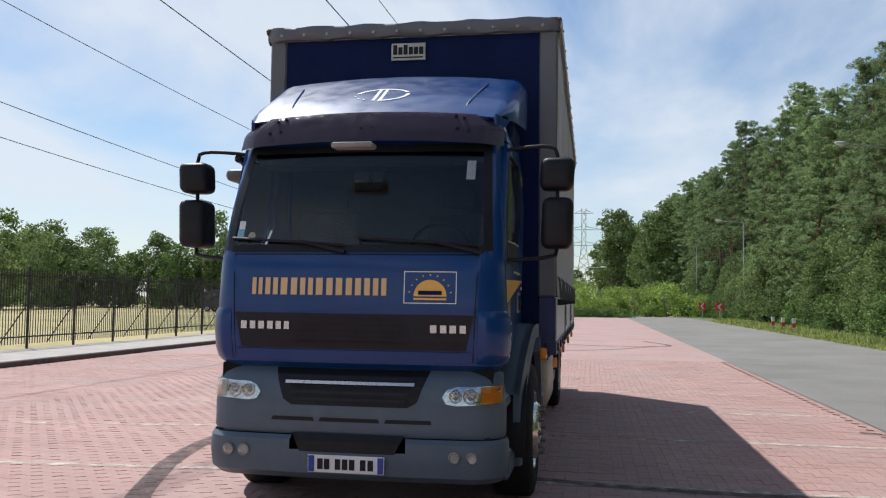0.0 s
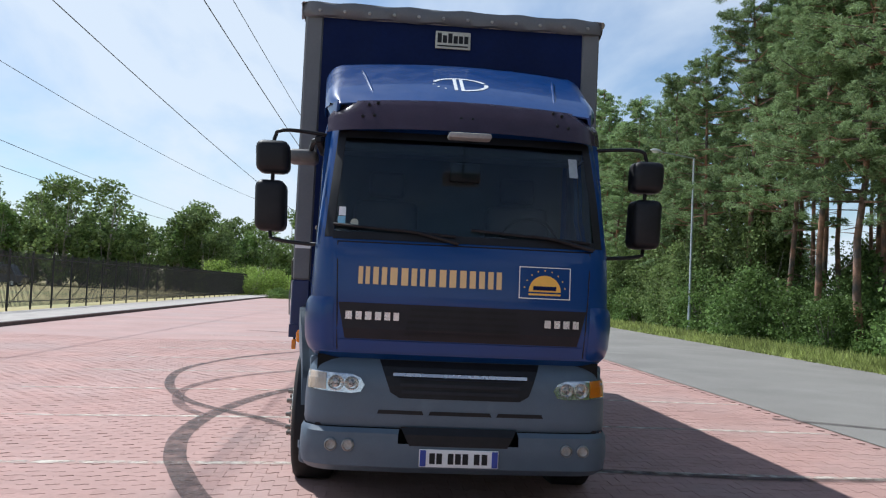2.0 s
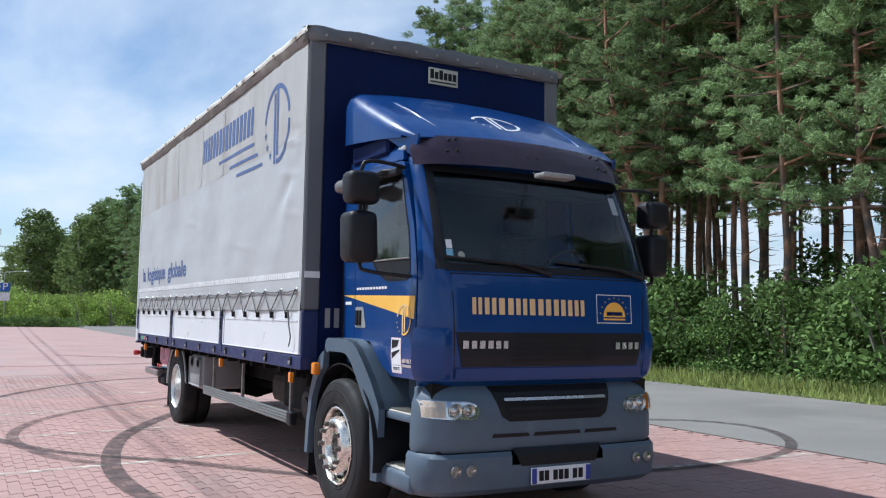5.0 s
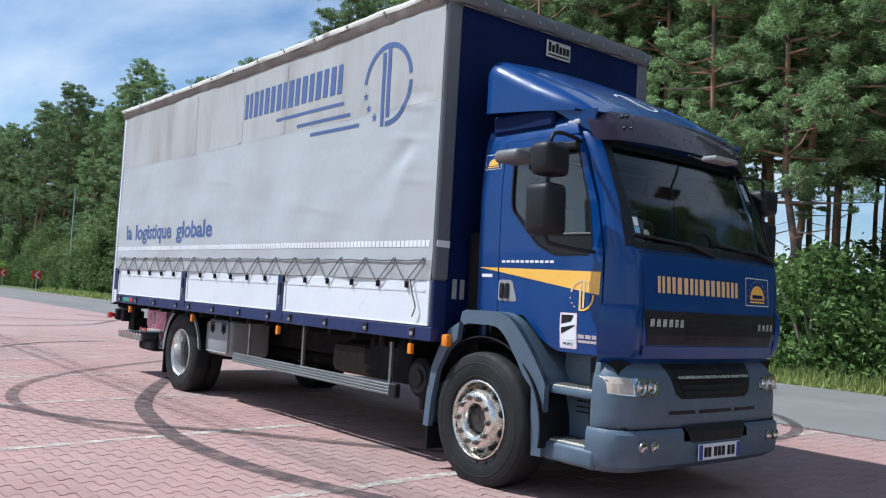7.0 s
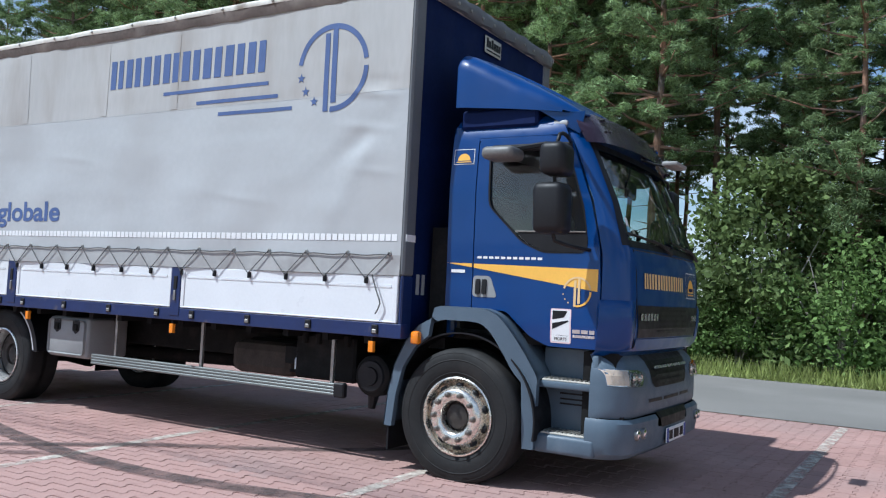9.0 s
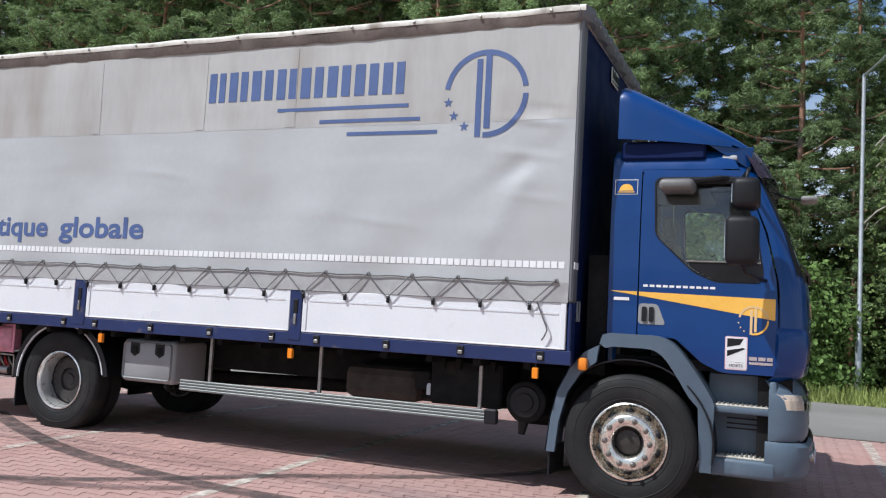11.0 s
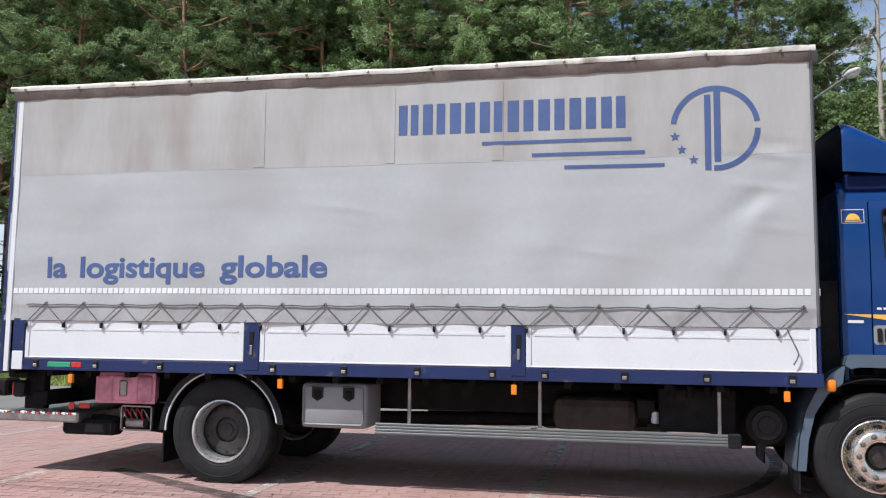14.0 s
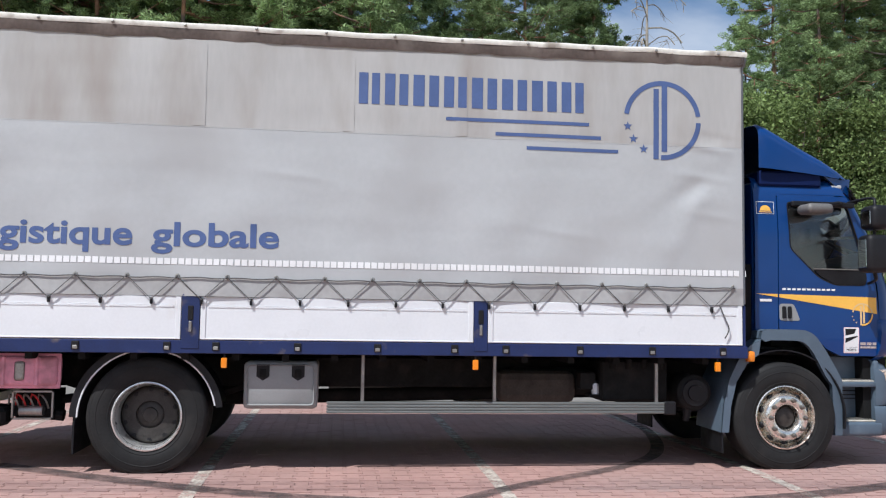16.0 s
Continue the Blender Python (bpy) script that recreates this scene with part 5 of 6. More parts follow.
for a, b in (((13.25, 0.43), (13.59, 0.445)), ((13.25, 0.66), (13.59, 0.675)), ((13.25, 0.43), (13.265, 0.675)), ((13.575, 0.43), (13.59, 0.675))):
    part("frame_bar", box((-2.50, a[0], a[1]), (-2.47, b[0], b[1])), STEEL, pm)
part("pump_motor", tube([(-2.46, 13.34, 0.50), (-2.46, 13.53, 0.50)], 0.045, n=14), STEEL, pm, smooth=40)
for k in range(5):
    a = 13.3 + 0.06 * k
    part("hose", tube(smooth_line([(-2.45, a, 0.52), (-2.49, a + 0.02, 0.60), (-2.46, a + 0.08, 0.64), (-2.42, a + 0.1, 0.55)], 0.03), 0.008, n=5), CABLERED if k % 2 else STEEL, pm)
part("lift_leg", box((-2.56, 13.62, 0.38), (-2.36, 14.2, 0.53), 0.03), CHASSIS, lorry)
part("tail_lift_platform", box((-2.62, 13.98, 0.50), (-0.48, 14.92, 0.60), 0.015), STEEL, lorry, "folded steel tail lift platform")
for k in range(16):
    y = 14.0 + 0.0575 * k
    part("warning_stripe", box((-2.626, y, 0.575), (-2.615, y + 0.0285, 0.598)), REDV if k % 2 else WHITEV, lorry)
part("lift_arm", tube([(-2.35, 13.2, 0.45), (-2.35, 13.9, 0.52), (-2.35, 14.3, 0.50)], 0.05, n=8), CHASSIS, lorry)
part("lift_cylinder", tube([(-2.2, 13.1, 0.60), (-2.2, 13.95, 0.46)], 0.04, n=10), CHASSIS, lorry)
part("rear_bumper", box((-2.6, 14.35, 0.66), (-0.5, 14.5, 0.80), 0.01), CHASSIS, lorry)
for s in (-1, 1):
    x = CX + s * 0.98
    tl = part("tail_lamp", box((x - 0.16, 14.56, 0.74), (x + 0.16, 14.68, 0.90), 0.02), BLACKPL, lorry)
    part("tail_lens", box((x - 0.15, 14.675, 0.755), (x + 0.15, 14.69, 0.885), 0.005), REDV, tl)
    part("lift_bracket", box((x - 0.05, 14.4, 0.62), (x + 0.05, 14.62, 1.02), 0.01), CHASSIS, lorry)
part("side_reflector", lathe([(0.0, -0.012), (0.035, -0.012), (0.04, 0.0)], (-2.58, 14.08, 0.66), "x", 16), REDV, lorry)
part("rear_plate", box((-2.585, 13.88, 0.64), (-2.57, 14.0, 0.69), 0.003), REDV, lorry)
for y0, z0, y1, z1 in ((14.72, 0.75, 14.84, 0.92), (14.5, 0.93, 14.72, 1.0)):
    part("lift_gear", box((-2.72, y0, z0), (-2.5, y1, z1), 0.02), CHASSIS, lorry)
part("rear_marker", lathe([(0.0, -0.1), (0.035, -0.1), (0.045, -0.06), (0.03, 0.0)], (-2.72, 14.83, 0.82), "x", 14), REDV, lorry)

# -- cab: front surface as heights above ground (z, front y, half width, corner radius) --
CAB = [(1.00, 5.53, 0.955, 0.16), (1.04, 5.46, 0.985, 0.18), (1.20, 5.435, 1.0, 0.18), (1.45, 5.43, 1.0, 0.18), (1.70, 5.445, 0.99, 0.17), (1.79, 5.475, 0.985, 0.16), (2.10, 5.58, 0.965, 0.13), (2.40, 5.72, 0.945, 0.11), (2.53, 5.785, 0.935, 0.10), (2.60, 5.83, 0.925, 0.11), (2.68, 5.90, 0.90, 0.14), (2.74, 6.02, 0.85, 0.16), (2.775, 6.22, 0.74, 0.16)]
BUMP_LOW = [(0.27, 5.56, 0.93, 0.18), (0.285, 5.47, 0.985, 0.2), (0.33, 5.41, 1.015, 0.21), (0.44, 5.395, 1.025, 0.21), (0.54, 5.40, 1.02, 0.21), (0.568, 5.425, 1.005, 0.2)]
BUMP_UP = [(0.572, 5.445, 1.0, 0.2), (0.60, 5.43, 1.005, 0.2), (0.75, 5.43, 1.005, 0.2), (0.88, 5.445, 0.995, 0.19), (0.95, 5.475, 0.975, 0.18), (1.005, 5.53, 0.94, 0.17)]
BOW = 0.05


def level(table, z):
    if z <= table[0][0]:
        return table[0][1:]
    for a, b in zip(table, table[1:]):
        if z <= b[0]:
            t = (z - a[0]) / (b[0] - a[0])
            return tuple(p + (q - p) * t for p, q in zip(a[1:], b[1:]))
    return table[-1][1:]


def flare(y, z):
    """The flanks behind the front pillars stand more upright than the pillars themselves."""
    return 0.055 * min(1.0, max(0.0, (z - 1.5) / 0.7)) * min(1.0, max(0.0, (y - 5.72) / 0.35))


def front_y(table, x, z):
    yf, half, r = level(table, z)
    d = min(abs(x - CX), half)
    c = max(0.0, d - (half - r))
    return yf + BOW * (d / half) ** 2 + r - math.sqrt(max(0.0, r * r - c * c))


U = [0, 0.1, 0.2, 0.3, 0.38, 0.45, 0.52, 0.6, 0.7, 0.78, 0.84, 0.88, 0.915, 0.94, 0.96, 0.975, 0.987, 0.996, 1.0]
US = [-u for u in U[:0:-1]] + U


def front_shell(name, table, zs, mat, label="", keep=None, back=None, parent=None, cap=False):
    bm = bmesh.new()
    rows = []
    for z in zs:
        yf, half, r = level(table, z)
        row = [(CX + u * half, front_y(table, CX + u * half, z), z) for u in US]
        if back:
            fl = flare(back, z) if table is CAB else 0.0
            row = [(CX - half - fl, y, z) for y in (back, 6.1) if fl or y == back] + row + [(CX + half + fl, y, z) for y in (6.1, back) if fl or y == back]
        rows.append([bm.verts.new(p) for p in row])
    for j, (a, b) in enumerate(zip(rows, rows[1:])):
        for i in range(len(a) - 1):
            c = (a[i].co + b[i + 1].co) / 2
            if keep is None or keep(c):
                bm.faces.new((a[i], a[i + 1], b[i + 1], b[i]))
    if cap:
        bm.faces.new(rows[-1])
        bm.faces.new(rows[0][::-1])
    bmesh.ops.delete(bm, geom=[v for v in bm.verts if not v.link_faces], context="VERTS")
    return part(name, bm, mat, parent or lorry, label, smooth=35)


def on_front(bm, table=CAB, lift=0.003, cell=0.06):
    """Lays a flat (x, 0, z) mesh on the cab's front."""
    xs, zs = [v.co.x for v in bm.verts], [v.co.z for v in bm.verts]
    for lo, hi, ax in ((min(xs), max(xs), 0), (min(zs), max(zs), 2)):
        k = math.floor(lo / cell) + 1
        while k * cell < hi:
            no, co = [0, 0, 0], [0, 0, 0]
            no[ax], co[ax] = 1, k * cell
            bmesh.ops.bisect_plane(bm, geom=bm.verts[:] + bm.edges[:] + bm.faces[:], plane_co=co, plane_no=no)
            k += 1
    for v in bm.verts:
        v.co.y = front_y(table, v.co.x, v.co.z) - lift
    bmesh.ops.recalc_face_normals(bm, faces=bm.faces)
    for f in bm.faces:
        if f.normal.y > 0:
            f.normal_flip()
    return bm


def flat(*loops):
    bm = bmesh.new()
    for loop in loops:
        bm.faces.new([bm.verts.new((x, 0, z)) for x, z in loop])
    return bm


def quad(x0, z0, x1, z1):
    return [(x0, z0), (x1, z0), (x1, z1), (x0, z1)]


def side_x(z):
    return CX - level(CAB, z)[1]


ZS = [1.0, 1.015, 1.04, 1.12, 1.2, 1.3, 1.37, 1.45, 1.55, 1.65, 1.72, 1.79, 1.9, 2.0, 2.1, 2.2, 2.3, 2.4, 2.47, 2.53, 2.57]
cab = front_shell("cab_front", CAB, ZS, BLUE, "blue cab front with rounded corners", keep=lambda c: not (1.79 < c.z < 2.53 and abs(c.x - CX) < 0.915 * level(CAB, c.z)[1]))
front_shell("cab_roof", CAB, [2.565, 2.60, 2.64, 2.68, 2.71, 2.74, 2.76, 2.775], BLUE, "blue cab roof", back=6.92, cap=True)
part("cab_back", box((CX - 0.975, 6.86, 1.05), (CX + 0.975, 6.93, 2.70), 0.02), BLUE, lorry)
part("cab_floor", box((CX - 0.93, 5.62, 1.04), (CX + 0.93, 6.88, 1.12)), CHASSIS, lorry)
part("engine_cover", box((CX - 0.5, 5.75, 0.62), (CX + 0.5, 6.9, 1.04), 0.05), CHASSIS, lorry)

# windscreen and its black border
WZ = [1.785, 1.9, 2.0, 2.1, 2.2, 2.3, 2.4, 2.535]
front_shell("windscreen", CAB, WZ, SCREEN, "tinted windscreen", keep=lambda c: abs(c.x - CX) < 0.92 * level(CAB, c.z)[1]).visible_shadow = False
for s in (-1, 1):
    front_shell("windscreen_seal", [(z, y - 0.004, h, r) for z, y, h, r in CAB], WZ, BLACKPL, "", keep=lambda c: 0.89 * level(CAB, c.z)[1] < s * (c.x - CX) < 0.945 * level(CAB, c.z)[1])
for z0, z1 in ((1.775, 1.825), (2.49, 2.545)):
    part("screen_border", on_front(flat(quad(CX - 0.87, z0, CX + 0.87, z1)), lift=0.006), BLACKPL, lorry)
for s, x0, x1 in ((1, -2.42, -1.62), (1, -1.52, -0.72)):
    pts = [(x0 + (x1 - x0) * k / 8, front_y(CAB, x0 + (x1 - x0) * k / 8, 1.87 - 0.05 * k / 8) - 0.022, 1.87 - 0.05 * k / 8) for k in range(9)]
    wi = part("wiper", tube(pts, 0.010, n=6), BLACKPL, lorry, "black windscreen wiper")
    part("wiper_arm", tube([(x1 + 0.02, front_y(CAB, x1, 1.77) - 0.02, 1.775), ((x0 + x1) / 2 + 0.15, front_y(CAB, (x0 + x1) / 2, 1.83) - 0.035, 1.835), ((x0 + x1) / 2, front_y(CAB, (x0 + x1) / 2, 1.85) - 0.03, 1.85)], [0.016, 0.011, 0.009], n=6), BLACKPL, wi)
part("screen_sticker", on_front(flat(quad(-2.39, 1.93, -2.345, 1.99)), lift=0.004), WHITEV, lorry)
part("screen_sticker", on_front(flat(quad(-2.395, 1.86, -2.345, 1.925)), lift=0.004), material("pale blue sticker", (0.25, 0.50, 0.65), 0.4), lorry)
part("round_sticker", on_front(flat([(-2.285 + 0.027 * math.cos(k * 0.524), 1.885 + 0.027 * math.sin(k * 0.524)) for k in range(12)]), lift=0.004), material("pale round sticker", (0.45, 0.45, 0.35), 0.4), lorry)
part("screen_sticker", on_front(flat(quad(-0.83, 2.28, -0.77, 2.42)), lift=0.004), material("grey sticker", (0.30, 0.34, 0.36), 0.4), lorry)

# seams of the front flap
for s in (-1, 1):
    pts = [(CX + s * (0.835 - 0.04 * (1.76 - z)), z) for z in (1.76, 1.6, 1.4, 1.25, 1.06)]
    bm = tube([(x, front_y(CAB, x, z) - 0.0005, z) for x, z in pts], 0.0045, n=5)
    part("flap_seam", bm, BLACKPL, cab)
part("flap_seam", tube([(x, front_y(CAB, x, 1.758) - 0.0005, 1.758) for x in [CX - 0.835 + 1.67 * k / 14 for k in range(15)]], 0.0045, n=5), BLACKPL, cab)
# bulged corner pods below
for s in (-1, 1):
    bm = bmesh.new()
    rows = []
    for z, lift in ((1.03, 0.0), (1.06, 0.02), (1.12, 0.035), (1.25, 0.035), (1.34, 0.032), (1.375, 0.02), (1.395, 0.0)):
        row = []
        half = level(CAB, z)[1]
        for k in range(13):
            d = half * (0.84 + 0.16 * math.sin(math.pi / 2 * k / 12)) if k < 12 else half
            e = lift * (0.15 + 0.85 * min(1, k / 3))
            y = front_y(CAB, CX + d, z)
            row.append(bm.verts.new((CX + s * (d + e * (k / 12) ** 2), y - e * (1 - (k / 12) ** 3), z)))
        row.append(bm.verts.new((CX + s * (half + 0.006), 5.685, z)))
        rows.append(row)
    for a, b in zip(rows, rows[1:]):
        for i in range(len(a) - 1):
            bm.faces.new((a[i], a[i + 1], b[i + 1], b[i]) if s > 0 else (a[i + 1], a[i], b[i], b[i + 1]))
    part("corner_pod", bm, BLUE, lorry, "bulged blue cab corner", smooth=40)
# dark badge panel with louvres
pan = part("badge_panel", on_front(flat([(-2.36, 1.365), (-0.735, 1.365), (-0.79, 1.135), (-2.31, 1.135)]), lift=0.006), GRILLE, lorry, "dark badge panel")
for k in range(5):
    z = 1.165 + 0.04 * k
    part("louvre", on_front(flat(quad(-1.93 + 0.01 * k, z, -1.17 - 0.01 * k, z + 0.018)), lift=0.014), BLACKPL, pan)
part("flap_lower_edge", on_front(flat(quad(CX - 0.80, 1.055, CX + 0.80, 1.125)), lift=0.012), BLUE, cab)


def letters_front(name, x0, x1, z0, z1, widths, mat, lift=0.006):
    """A brand word as plain upright bars, two for each sign."""
    k = (x1 - x0) / (sum(widths) + 0.2 * (len(widths) - 1))
    x = x0
    for w in widths:
        e = x + w * k
        for a, b in ((x, x + (e - x) * 0.40), (x + (e - x) * 0.62, e)):
            part(name, on_front(flat(quad(a, z0, b, z1)), lift=lift, cell=0.1), mat, lorry)
        x = e + 0.2 * k


letters_front("front_word_bar", -2.24, -1.31, 1.487, 1.60, [0.7, 0.85, 1.1, 0.85, 1.1, 1.05, 0.95, 0.85], CREAM)
letters_front("maker_badge_bar", -2.311, -1.967, 1.258, 1.310, [1, 1, 0.9], SILVER, 0.016)
letters_front("model_badge_bar", -1.017, -0.786, 1.250, 1.300, [1, 1], SILVER, 0.016)
# emblem with half sun
em = part("sun_emblem", on_front(flat(quad(-1.195, 1.438, -0.850, 1.648)), lift=0.003), BLUE, lorry, "blue emblem with white frame and yellow half sun")
for q in (quad(-1.195, 1.438, -0.850, 1.444), quad(-1.195, 1.642, -0.850, 1.648), quad(-1.195, 1.438, -1.189, 1.648), quad(-0.856, 1.438, -0.850, 1.648)):
    part("emblem_frame", on_front(flat(q), lift=0.005), WHITEV, em)
part("half_sun", on_front(flat([(-1.022 + 0.108 * math.cos(math.pi * k / 20), 1.485 + 0.108 * math.sin(math.pi * k / 20)) for k in range(21)]), lift=0.005), YELLOW, em)
part("sun_bar", on_front(flat(quad(-1.10, 1.495, -0.945, 1.522)), lift=0.007), DEEPBLUE, em)
part("sun_foot", on_front(flat(quad(-1.13, 1.462, -0.915, 1.474)), lift=0.005), YELLOW, em)
for k in range(9):
    a = math.pi * (0.06 + 0.88 * k / 8)
    x, z = -1.022 + 0.138 * math.cos(a), 1.487 + 0.138 * math.sin(a)
    part("emblem_dot", on_front(flat([(x - 0.006, z), (x, z - 0.006), (x + 0.006, z), (x, z + 0.006)]), lift=0.005), YELLOW, em)

# -- visor, front mirror, spoiler --
bm = bmesh.new()
rows = []
for j in range(9):
    t = j / 8
    z = 2.795 - 0.235 * t
    row = []
    for k in range(41):
        u = math.sin(math.pi / 2 * (k / 20 - 1))
        half = 0.885 + 0.075 * min(1, t * 2.2)
        y = 5.85 - 0.15 * t ** 0.8 + 0.05 * u * u + 0.085 * (max(0, abs(u) - 0.80) / 0.20) ** 2
        row.append(bm.verts.new((CX + u * half, y, z - 0.035 * u * u)))
    rows.append(row)
for a, b in zip(rows, rows[1:]):
    for i in range(40):
        bm.faces.new((a[i], b[i], b[i + 1], a[i + 1]))
back = bmesh.ops.solidify(bm, geom=bm.faces[:], thickness=0.008)
vis = part("sun_visor", bm, VISOR, lorry, "smoked dark plastic sun visor", smooth=50)
for s in (-1, 1):
    for d, z in ((0.68, 2.755), (0.62, 2.77), (0.72, 2.66), (0.64, 2.67), (0.04, 2.68), (-0.04, 2.68)):
        if s > 0 or d > 0.1:
            t = (2.795 - z) / 0.235
            part("visor_bolt", lathe([(0.0, -0.016), (0.011, -0.012), (0.013, 0.0)], (CX + s * d, 5.85 - 0.15 * t ** 0.8 + 0.05 * d * d, z - 0.02), "y", 8), BLACKPL, vis)
fm_ = part("front_mirror", box((-1.70, 5.40, 2.462), (-1.415, 5.53, 2.50), 0.016, seg=2), material("pale grey mirror shell", (0.26, 0.255, 0.25), 0.5), lorry, "pale close-proximity mirror over the windscreen", smooth=40)
part("mirror_arm", tube([(CX, 5.515, 2.482), (CX, 5.62, 2.50), (CX, 5.74, 2.545)], 0.010, n=6), BLACKPL, fm_)

SP = [(5.88, 2.79, 2.765, 0.89), (6.03, 2.89, 2.755, 0.965), (6.20, 2.99, 2.77, 1.005), (6.40, 3.095, 2.79, 1.02), (6.60, 3.195, 2.805, 1.035), (6.79, 3.29, 2.82, 1.045), (6.86, 3.315, 2.825, 1.045), (6.89, 3.305, 2.825, 1.04)]
bm = bmesh.new()
rows = []
def section(top, bot, half):
    r = min(0.15, (top - bot) * 0.55)
    pts = [(-half, bot)]
    for k in range(7):
        a = math.pi - math.pi / 2 * k / 6
        pts.append((-half + r + r * math.cos(a), top - 0.045 - r + r * math.sin(a)))
    for k in range(1, 12):
        u = -1 + 2 * k / 12
        pts.append((u * (half - r), top - 0.045 * u * u))
    return pts + [(-x, z) for x, z in pts[7::-1]]
for y, top, bot, half in SP:
    rows.append([bm.verts.new((CX + x, y, z)) for x, z in section(top, bot, half)])
for a, b in zip(rows, rows[1:]):
    for i in range(len(a) - 1):
        bm.faces.new((a[i], b[i], b[i + 1], a[i + 1]))
bmesh.ops.recalc_face_normals(bm, faces=bm.faces)
bmesh.ops.solidify(bm, geom=bm.faces[:], thickness=0.012)
spo = part("roof_spoiler", bm, BLUE, lorry, "blue roof wind deflector", smooth=35)
part("spoiler_plinth", box((CX - 0.985, 6.22, 2.66), (CX + 0.985, 6.87, 2.81), 0.02), DEEPBLUE, spo)


def spoiler_z(x, y):
    for a, b in zip(SP, SP[1:]):
        if y <= b[0]:
            t = (y - a[0]) / (b[0] - a[0])
            top, half = a[1] + (b[1] - a[1]) * t, a[3] + (b[3] - a[3]) * t
            break
    u = (x - CX) / (half - 0.15)
    return top - 0.045 * min(1, u * u)


for s in (-1, 1):
    bm = tube([(CX + s * (0.66 + 0.10 * t / 8), 6.02 + 0.6 * t / 8, spoiler_z(CX + s * (0.66 + 0.10 * t / 8), 6.02 + 0.6 * t / 8) - 0.002) for t in range(9)], [0.003] + [0.014] * 7 + [0.003], n=6)
    part("spoiler_crease", bm, BLUE, spo, smooth=60)
def on_spoiler(pts, z_lift=0.004):
    bm = bmesh.new()
    bm.faces.new([bm.verts.new((x, y, spoiler_z(x, y) + z_lift)) for x, y in pts])
    for f in bm.faces:
        f.normal_update()
        if f.normal.z < 0:
            f.normal_flip()
    return bm
EXC, EYC = -1.565, 6.25
for a0, a1 in ((20, 165), (-90, 8)):
    bm = bmesh.new()
    prev = None
    for k in range(31):
        a = math.radians(a0 + (a1 - a0) * k / 30)
        cur = []
        for rr in (1.0, 0.86):
            x, y = EXC + 0.215 * rr * math.cos(a), EYC + 0.150 * rr * math.sin(a)
            cur.append(bm.verts.new((x, y, spoiler_z(x, y) + 0.004)))
        if prev:
            bm.faces.new((prev[0], cur[0], cur[1], prev[1]))
        prev = cur
    part("roof_mark_arc", bm, WHITEV, spo)
for x in (-1.615, -1.565):
    part("roof_mark_bar", on_spoiler([(x, 6.11), (x + 0.026, 6.11), (x + 0.026, 6.375), (x, 6.375)]), WHITEV, spo)
for x, y in ((-1.765, 6.22), (-1.73, 6.17), (-1.68, 6.135)):
    part("roof_mark_dot", on_spoiler([(x - 0.012, y), (x, y - 0.009), (x + 0.012, y), (x, y + 0.009)]), WHITEV, spo)


# -- doors and rear quarters, both flanks --
def side_plate(name, outline, holes, mat, parent, s, lift=0.0, thick=0.03, label="", cuts=0.05):
    bm = bmesh.new()
    edges = []
    for loop in (outline, *holes):
        vs = [bm.verts.new((0, y, z)) for y, z in loop]
        edges += [bm.edges.new((vs[i], vs[(i + 1) % len(vs)])) for i in range(len(vs))]
    bmesh.ops.triangle_fill(bm, edges=edges, use_beauty=True, use_dissolve=False)
    zs = [v.co.z for v in bm.verts]
    k = math.floor(min(zs) / cuts) + 1
    while k * cuts < max(zs):
        bmesh.ops.bisect_plane(bm, geom=bm.verts[:] + bm.edges[:] + bm.faces[:], plane_co=(0, 0, k * cuts), plane_no=(0, 0, 1))
        k += 1
    for y in (5.72, 5.84, 5.96, 6.07):
        bmesh.ops.bisect_plane(bm, geom=bm.verts[:] + bm.edges[:] + bm.faces[:], plane_co=(0, y, 0), plane_no=(0, 1, 0))
    for v in bm.verts:
        v.co.x = CX + s * (level(CAB, v.co.z)[1] + lift + flare(v.co.y, v.co.z))
    bmesh.ops.recalc_face_normals(bm, faces=bm.faces)
    if sum(f.normal.x * f.calc_area() for f in bm.faces) * s < 0:
        bmesh.ops.reverse_faces(bm, faces=bm.faces)
    if thick:
        ext = bmesh.ops.extrude_face_region(bm, geom=bm.faces[:])
        bmesh.ops.translate(bm, verts=[v for v in ext["geom"] if isinstance(v, bmesh.types.BMVert)], vec=(-s * thick, 0, 0))
        bmesh.ops.recalc_face_normals(bm, faces=bm.faces)
    return part(name, bm, mat, parent, label, smooth=35)


def rounded(points, r=0.04, n=4):
    """Rounds a polygon's corners in (y, z)."""
    out = []
    m = len(points)
    for i in range(m):
        p, a, b = Vector(points[i]), Vector(points[i - 1]), Vector(points[(i + 1) % m])
        ra, rb = min(r, (a - p).length * 0.45), min(r, (b - p).length * 0.45)
        p0, p1 = p + (a - p).normalized() * ra, p + (b - p).normalized() * rb
        for k in range(n + 1):
            t = k / n
            out.append(tuple((1 - t) ** 2 * p0 + 2 * t * (1 - t) * p + t * t * p1))
    return out


